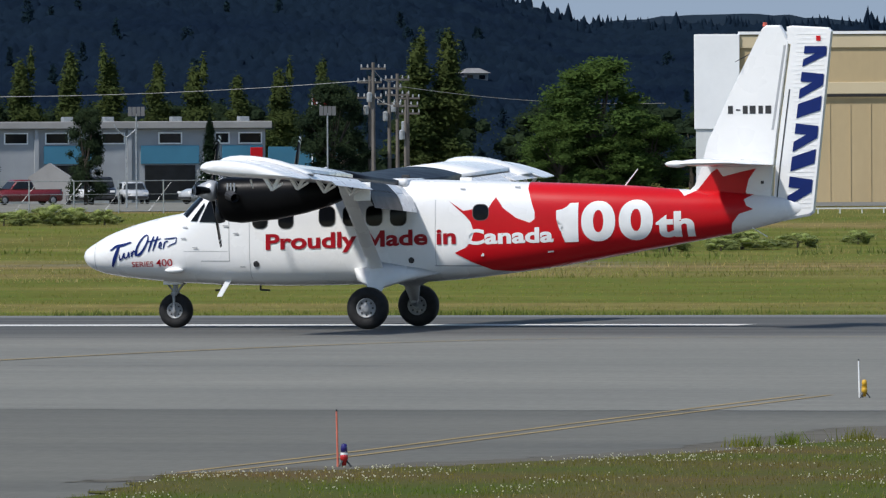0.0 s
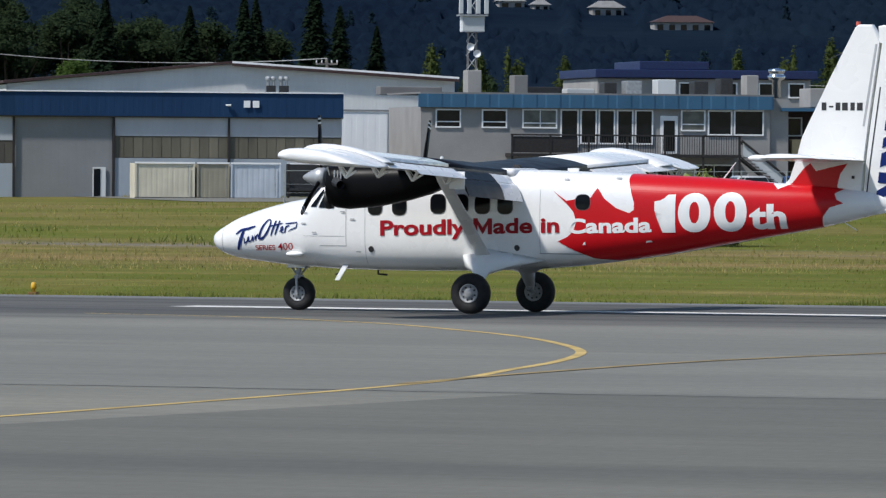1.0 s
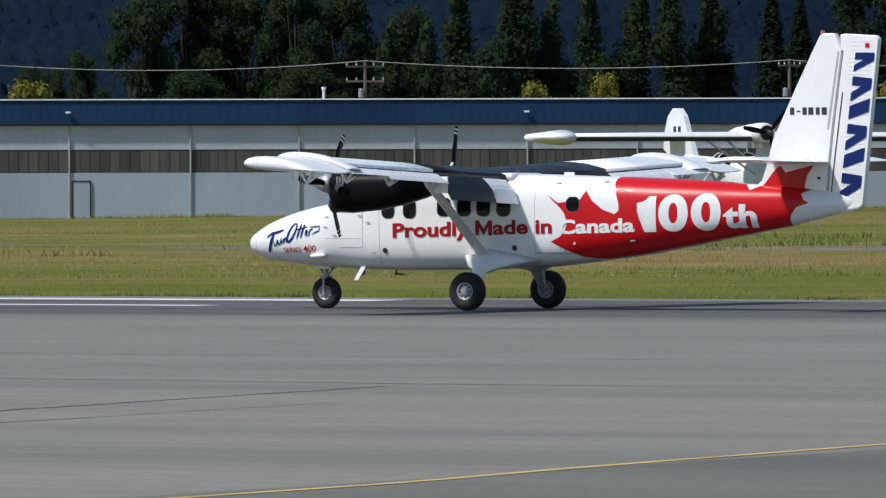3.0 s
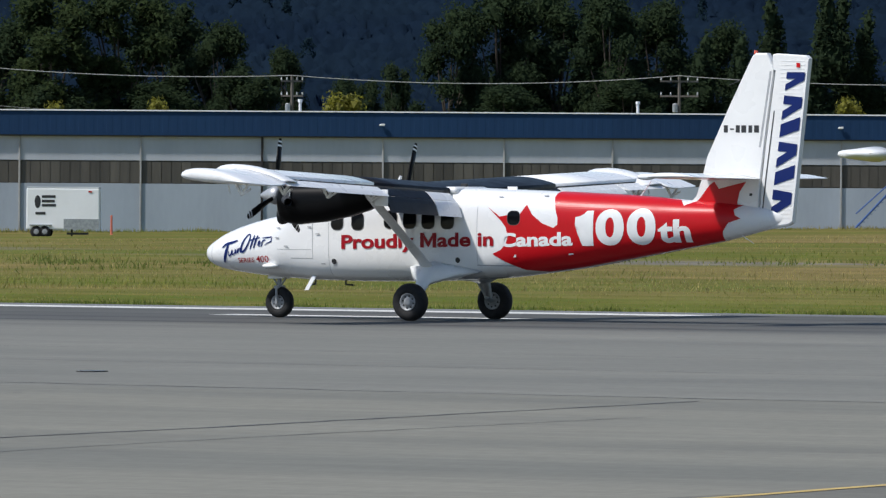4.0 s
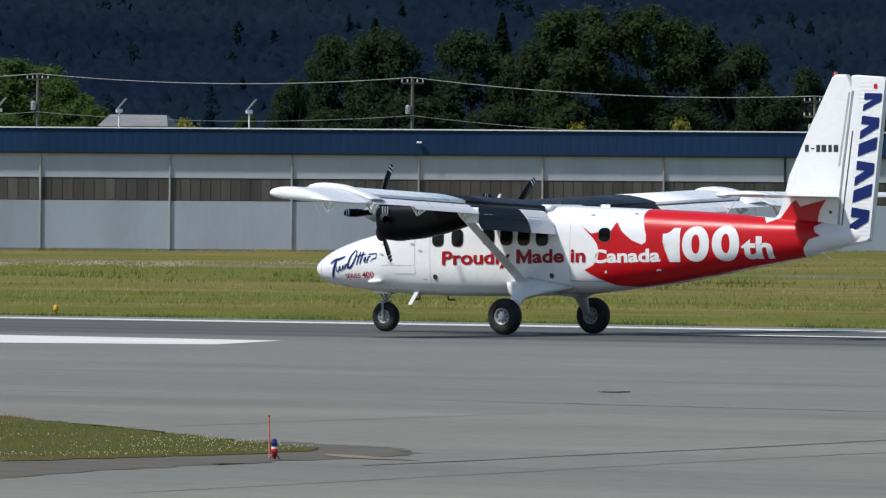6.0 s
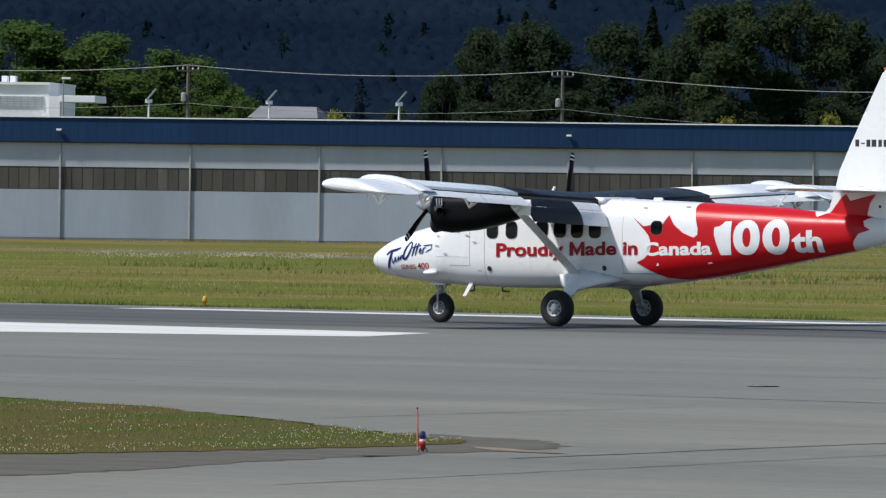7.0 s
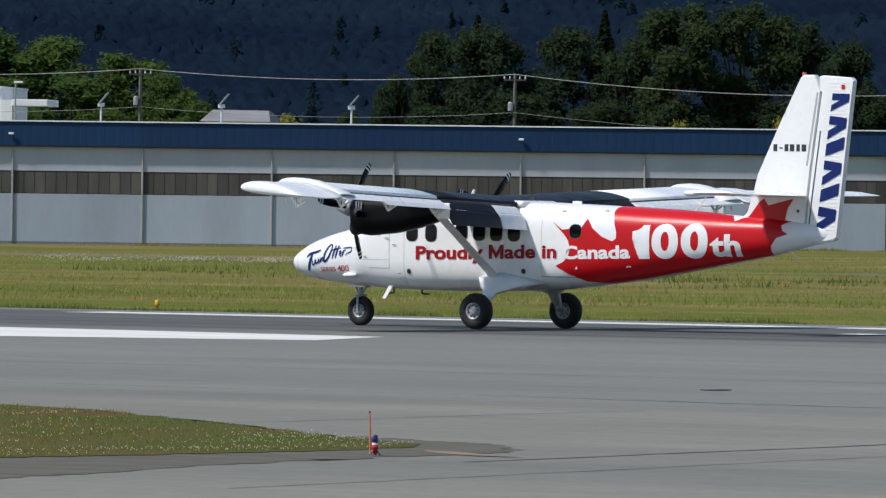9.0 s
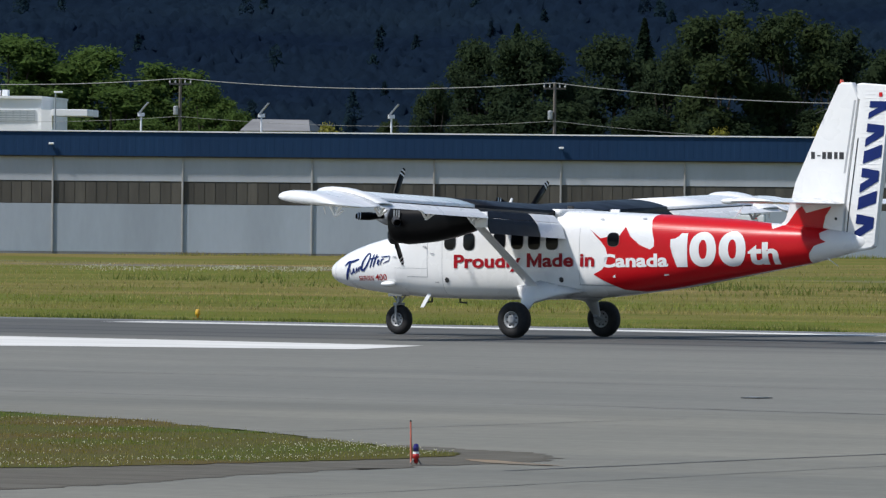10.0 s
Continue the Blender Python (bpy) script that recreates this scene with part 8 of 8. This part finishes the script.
def build_lines():
    poles = [(-95.5, 11.7), (-70.7, 11.65), (-45.05, 11.55), (-17.65, 10.45), (8.65, 10.6), (37.5, 10.6), (60.0, 10.7), (85.0, 10.4)]
    for x, top in poles:
        utility_pole(x, 620, top, 2 if x in (8.65, -17.65) else 1, 1.3 if x == 8.65 else .75)
    for k, (drop, rad, sag) in enumerate(((0, .034, .55), (2.6, .016, .5))):
        w = thing("overhead_cable", far(0, 0), "thick pale overhead cable" if k == 0 else "thin overhead cable below the main one", "cable", "overhead cables")
        for (xa, za), (xb, zb) in zip(poles, poles[1:]):
            bm = bmesh.new()
            n = 14
            pts = []
            for i in range(n + 1):
                q = i / n
                pts.append(Vector((xa + (xb - xa) * q, 619.8, za + (zb - za) * q - drop - 4 * sag * q * (1 - q))))
            ring = lambda p: [p + Vector((0, rad * math.cos(a), rad * math.sin(a))) for a in [math.pi / 3 * j for j in range(6)]]
            loft(bm, [ring(p) for p in pts])
            part("span", bm, WIRE, w)
    # poles and lamps near the office block
    for x, y, top in ((139.5, 560, 10.3), (140.6, 556, 7.9), (143.0, 575, 9.6), (144.3, 575, 9.2), (145.6, 578, 9.8), (146.8, 580, 8.6)):
        utility_pole(x, y, top, 2 if x > 142 else 1, .8)
    w = thing("overhead_cable", far(0, 0), "thin cables between the poles of the yard", "cable", "overhead cables")
    for xa, ya, za, xb, yb, zb in ((139.5, 560, 9.9, 145.6, 578, 9.4), (139.5, 560, 9.2, 110, 575, 8.4), (145.6, 578, 9.0, 170, 600, 8.0), (140.6, 556, 7.6, 143, 575, 8.6)):
        bm = bmesh.new()
        pts = [Vector((xa + (xb - xa) * q, ya + (yb - ya) * q, za + (zb - za) * q - 1.6 * q * (1 - q))) for q in [i / 12 for i in range(13)]]
        loft(bm, [[p + Vector((0, .018 * math.cos(a), .018 * math.sin(a))) for a in (0, 1.57, 3.14, 4.71)] for p in pts])
        part("span", bm, WIRE, w)
    for x, dz in ((-70.8, 0), (-62.9, 0), (-54.4, 0)):
        s = thing("solar_lamp", far(x + .74, 592, 7.2), "pole lamp with a tilted solar panel", "lamp post", "solar lamps")
        bm = bmesh.new()
        tube(bm, (0, 0, 0), (0, 0, 1.75), .07, .06, 8)
        part("pole", bm, TRIMWHITE, s)
        part("battery_box", boxes((-.22, .22, -.15, .15, 1.55, 1.8), bevel=.03), TRIMWHITE, s)
        bm = bmesh.new()
        loft(bm, [[(-.18, -.3, 1.78), (-.18, .3, 1.78), (-.10, .3, 1.74), (-.10, -.3, 1.74)], [(.42, -.3, 2.5), (.42, .3, 2.5), (.50, .3, 2.46), (.50, -.3, 2.46)]])
        part("solar_panel", bm, STEEL, s)
    s = thing("lamp_post", far(-78.0, 610, 6.5), "slim street lamp behind the hangar", "lamp post")
    bm = bmesh.new()
    tube(bm, (0, 0, 0), (0, 0, 4.0), .06, .05, 8)
    part("pole", bm, STEEL, s)
    part("head", boxes((-.1, .5, -.1, .1, 3.95, 4.08), bevel=.03), TRIMWHITE, s)
    # twin-armed lamp and sign frame by the car park
    s = thing("street_lamp", far(118.0, 535, 1.3), "twin-armed curved street lamp", "street lamp")
    bm = bmesh.new()
    tube(bm, (0, 0, 0), (0, 0, 4.2), .06, .05, 8)
    for sd in (-1, 1):
        pts = [(sd * .75 * math.sin(a), 0, 4.2 + .9 * (1 - math.cos(a)) ** .5 * .9) for a in (0, .5, 1.0, 1.5)]
        for a, b in zip(pts, pts[1:]):
            tube(bm, a, b, .04, .04, 6)
    part("pole", bm, STEEL, s)
    for x, y, lab in ((117.5, 530, "square sign frame on a pole"), (129.2, 530, "wide sign frame on a pole")):
        s = thing("sign_frame", far(x, y, 1.2), lab, "sign", "sign frames")
        bm = bmesh.new()
        tube(bm, (0, 0, 0), (0, 0, 5.7), .05, .05, 8)
        part("pole", bm, STEEL, s)
        for k in range(4):
            part("sign_panel", boxes((-.5 + k * .26, -.28 + k * .26, -.06, -.02, 5.55, 6.1)), ROOFGREY, s)
    f = thing("flagpole", far(145.2, 600, 1.2), "flagpole flying a red and white flag", "flag")
    bm = bmesh.new()
    tube(bm, (0, 0, 0), (0, 0, 7.5), .05, .035, 8)
    part("pole", bm, TRIMWHITE, f)
    for a, b, m in ((.05, .32, FLAGRED), (.32, .72, TRIMWHITE), (.72, 1.0, FLAGRED)):
        bm = bmesh.new()
        loft(bm, [[(x, .10 * math.sin(x * 6), z), (x, .10 * math.sin(x * 6) + .01, z), (x, .10 * math.sin(x * 6) + .01, z + .62), (x, .10 * math.sin(x * 6), z + .62)] for x, z in ((a, 6.75 - a * .1), ((a + b) / 2, 6.75 - (a + b) * .05), (b, 6.75 - b * .1))])
        part("flag_band", bm, m, f)


def runway_lamp(x, y, body, stake, label, tall=.58):
    tall /= .8
    l = thing("edge_lamp", pose(x, y, 0) @ Matrix.Diagonal((.8, .8, .8, 1)), label, "edge lamp", "taxiway edge lamps")
    bm = bmesh.new()
    for a in (0, 2.1, 4.2):
        tube(bm, (.10 * math.cos(a), .10 * math.sin(a), .0), (.02 * math.cos(a), .02 * math.sin(a), .10), .012, .012, 5)
    part("tripod", bm, DARK, l)
    bm = bmesh.new()
    lathe(bm, [(.025, .02), (.04, .09), (.05, .10), (.052, .15), (.045, .16)], "Z", 14)
    part("base", bm, LAMPRED if body is BLUELENS else body, l, smooth=True)
    bm = bmesh.new()
    lathe(bm, [(.046, .16), (.047, .19)], "Z", 14)
    part("collar", bm, TRIMWHITE if body is BLUELENS else body, l)
    bm = bmesh.new()
    lathe(bm, [(.043, .19), (.045, .26), (.034, .30), (.005, .31)], "Z", 14)
    part("lens", bm, body, l, smooth=True)
    bm = bmesh.new()
    tube(bm, (-.085, 0, .0), (-.10, 0, tall), .015, .012, 8)
    st = part("stake", bm, stake, l)
    bm = bmesh.new()
    tube(bm, (-.10, 0, tall), (-.10, 0, tall + .025), .015, .012, 8)
    part("stake_cap", bm, DARK, st)


def build_lamps():
    runway_lamp(-26.45, 91.0, BLUELENS, ORANGE, "blue taxiway lamp with an orange marker stake")
    runway_lamp(-61.0, 87.1, BLUELENS, ORANGE, "blue taxiway lamp with an orange marker stake", .50)
    runway_lamp(-27.62, 120.2, YELLOWP, TRIMWHITE, "yellow taxiway lamp with a white marker stake", .50)
    runway_lamp(-26.55, 120.6, DARK, TRIMWHITE, "dark taxiway lamp with a short stake", .3)
    for x, y in ((-86.1, 193.2), (-142.2, 193.0), (-30.0, 193.2), (-198, 193.2)):
        l = thing("runway_lamp", pose(x, y, -.02), "yellow runway edge lamp standing in the grass", "edge lamp", "runway edge lamps")
        bm = bmesh.new()
        lathe(bm, [(.03, 0), (.03, .12), (.065, .13), (.072, .17), (.062, .25), (.04, .285), (.01, .29)], "Z", 12)
        part("body", bm, YELLOWP, l, smooth=True)
        part("base", boxes((-.10, .10, -.10, .10, 0, .06), bevel=.01), mat("rusty_lamp_base", (0.22, 0.11, 0.04), 0.8), l)
    # drain grates in the taxiway
    for x, y in ((-79.1, 122.4),):
        d = thing("drain_grate", pose(x, y, 0.004), "small dark drain grate in the asphalt", "drain grate", "drain grates")
        part("frame", boxes((-.16, .16, -.22, .22, 0, .012)), CRACK, d)
        for k in range(4):
            part("bar", boxes((-.13 + k * .07, -.10 + k * .07, -.2, .2, .013, .02)), STEEL, d)


def hill_house(x, y, z, w, h, label):
    roof = RUSTRIM if "brown" in label else ROOFGREY
    o = thing("hillside_house", far(x, y, z), label, "house", "houses on the hill")
    # Grey render instead of pale: distance haze is put into the wall colour.
    part("wall", boxes((0, w, 0, 9, -14, h * .6)), STUCCO, o)
    bm = bmesh.new()
    loft(bm, [[(-.8, -1, h * .6), (w + .8, -1, h * .6), (w + .8, 10, h * .6), (-.8, 10, h * .6)], [(w * .25, 4, h), (w * .75, 4, h), (w * .75, 5, h), (w * .25, 5, h)]])
    part("roof", bm, roof, o)
    n = max(2, int(w / 4))
    for k in range(n):
        part("window", boxes(((k + .25) * w / n, (k + .75) * w / n, -.15, -.02, h * .12, h * .45)), PANEDARK, o)


build_seaplane()
build_ground_gear()
build_cars()
build_tent()
build_fence()
build_lines()
build_lamps()
for row in HOUSES:
    hill_house(*row)


def motions():
    """The aircraft brakes from about 18 m/s to a stop; its wheels roll and its propellers turn."""
    rows = [(0.0, -56.597), (0.5, -65.843), (1.0, -74.308), (1.5, -82.094), (2.0, -89.202), (2.2, -91.849), (3.3, -104.347), (3.5, -106.268), (4.0, -110.614),
            (4.5, -114.309), (5.0, -117.452), (5.2, -118.550), (6.3, -123.009), (6.5, -123.578), (7.0, -124.697), (7.5, -125.369), (8.0, -125.620), (8.5, -125.630),
            (9.0, -125.635), (9.5, -125.640), (10.0, -125.700)]
    # the nose dips and rises a little on its leg
    lift = [(0, -.10), (0.5, .05), (1.0, .02), (1.5, 0), (2.0, .10), (3.5, -.05), (4.0, 0), (4.5, -.10), (5.0, -.06), (6.5, 0), (7.5, .03), (8.0, -.10), (8.5, .08), (9.0, .25), (9.5, .18), (10.0, .25)]
    def nose(t):
        return float(smooth_curve([q[0] for q in lift], [q[1] for q in lift], [t])[0])
    walk(AIRCRAFT, [(t, pose(x + AXLE, RUNWAY_Y, 0, 0, nose(t), 0)) for t, x in rows])
    ts = [i / 30 for i in range(301)]
    xs = smooth_curve([r[0] for r in rows], [r[1] for r in rows], ts)
    for wheel, r, c in WHEELS:
        a, out = 0.0, []
        for i, t in enumerate(ts):
            if i:
                a += max(-85.0, math.degrees((xs[i] - xs[i - 1]) / r))
            drop = math.tan(radians(nose(t))) * c[0]
            out.append((t, pose(c[0], c[1], c[2] + drop, 0, a, 0)))
        walk(wheel, out)
    # blade angle from upright towards starboard, every half second
    port = [30, 0, -5, -10, -10, 20, 35, 45, 8, 10, 30, 0, 30, 60, -10, 35, 35, 35, 38, 70, 30]
    starboard = [30, 45, 20, 45, 45, 20, 10, 0, 20, 12, 45, 20, 50, 70, 10, -30, -18, 3, 49, 10, 49]
    for (prop, c), angles in zip(PROPS, (port, starboard)):
        out, total = [(0.0, pose(*c, -angles[0], 0, 0))], angles[0]
        for k in range(1, 21):
            d = (angles[k] - angles[k - 1] + 60) % 120 - 60 + 360
            for j in range(1, 6):
                out.append((0.5 * (k - 1) + 0.1 * j, pose(*c, -(total + d * j / 5), 0, 0)))
            total += d
        walk(prop, out)


motions()
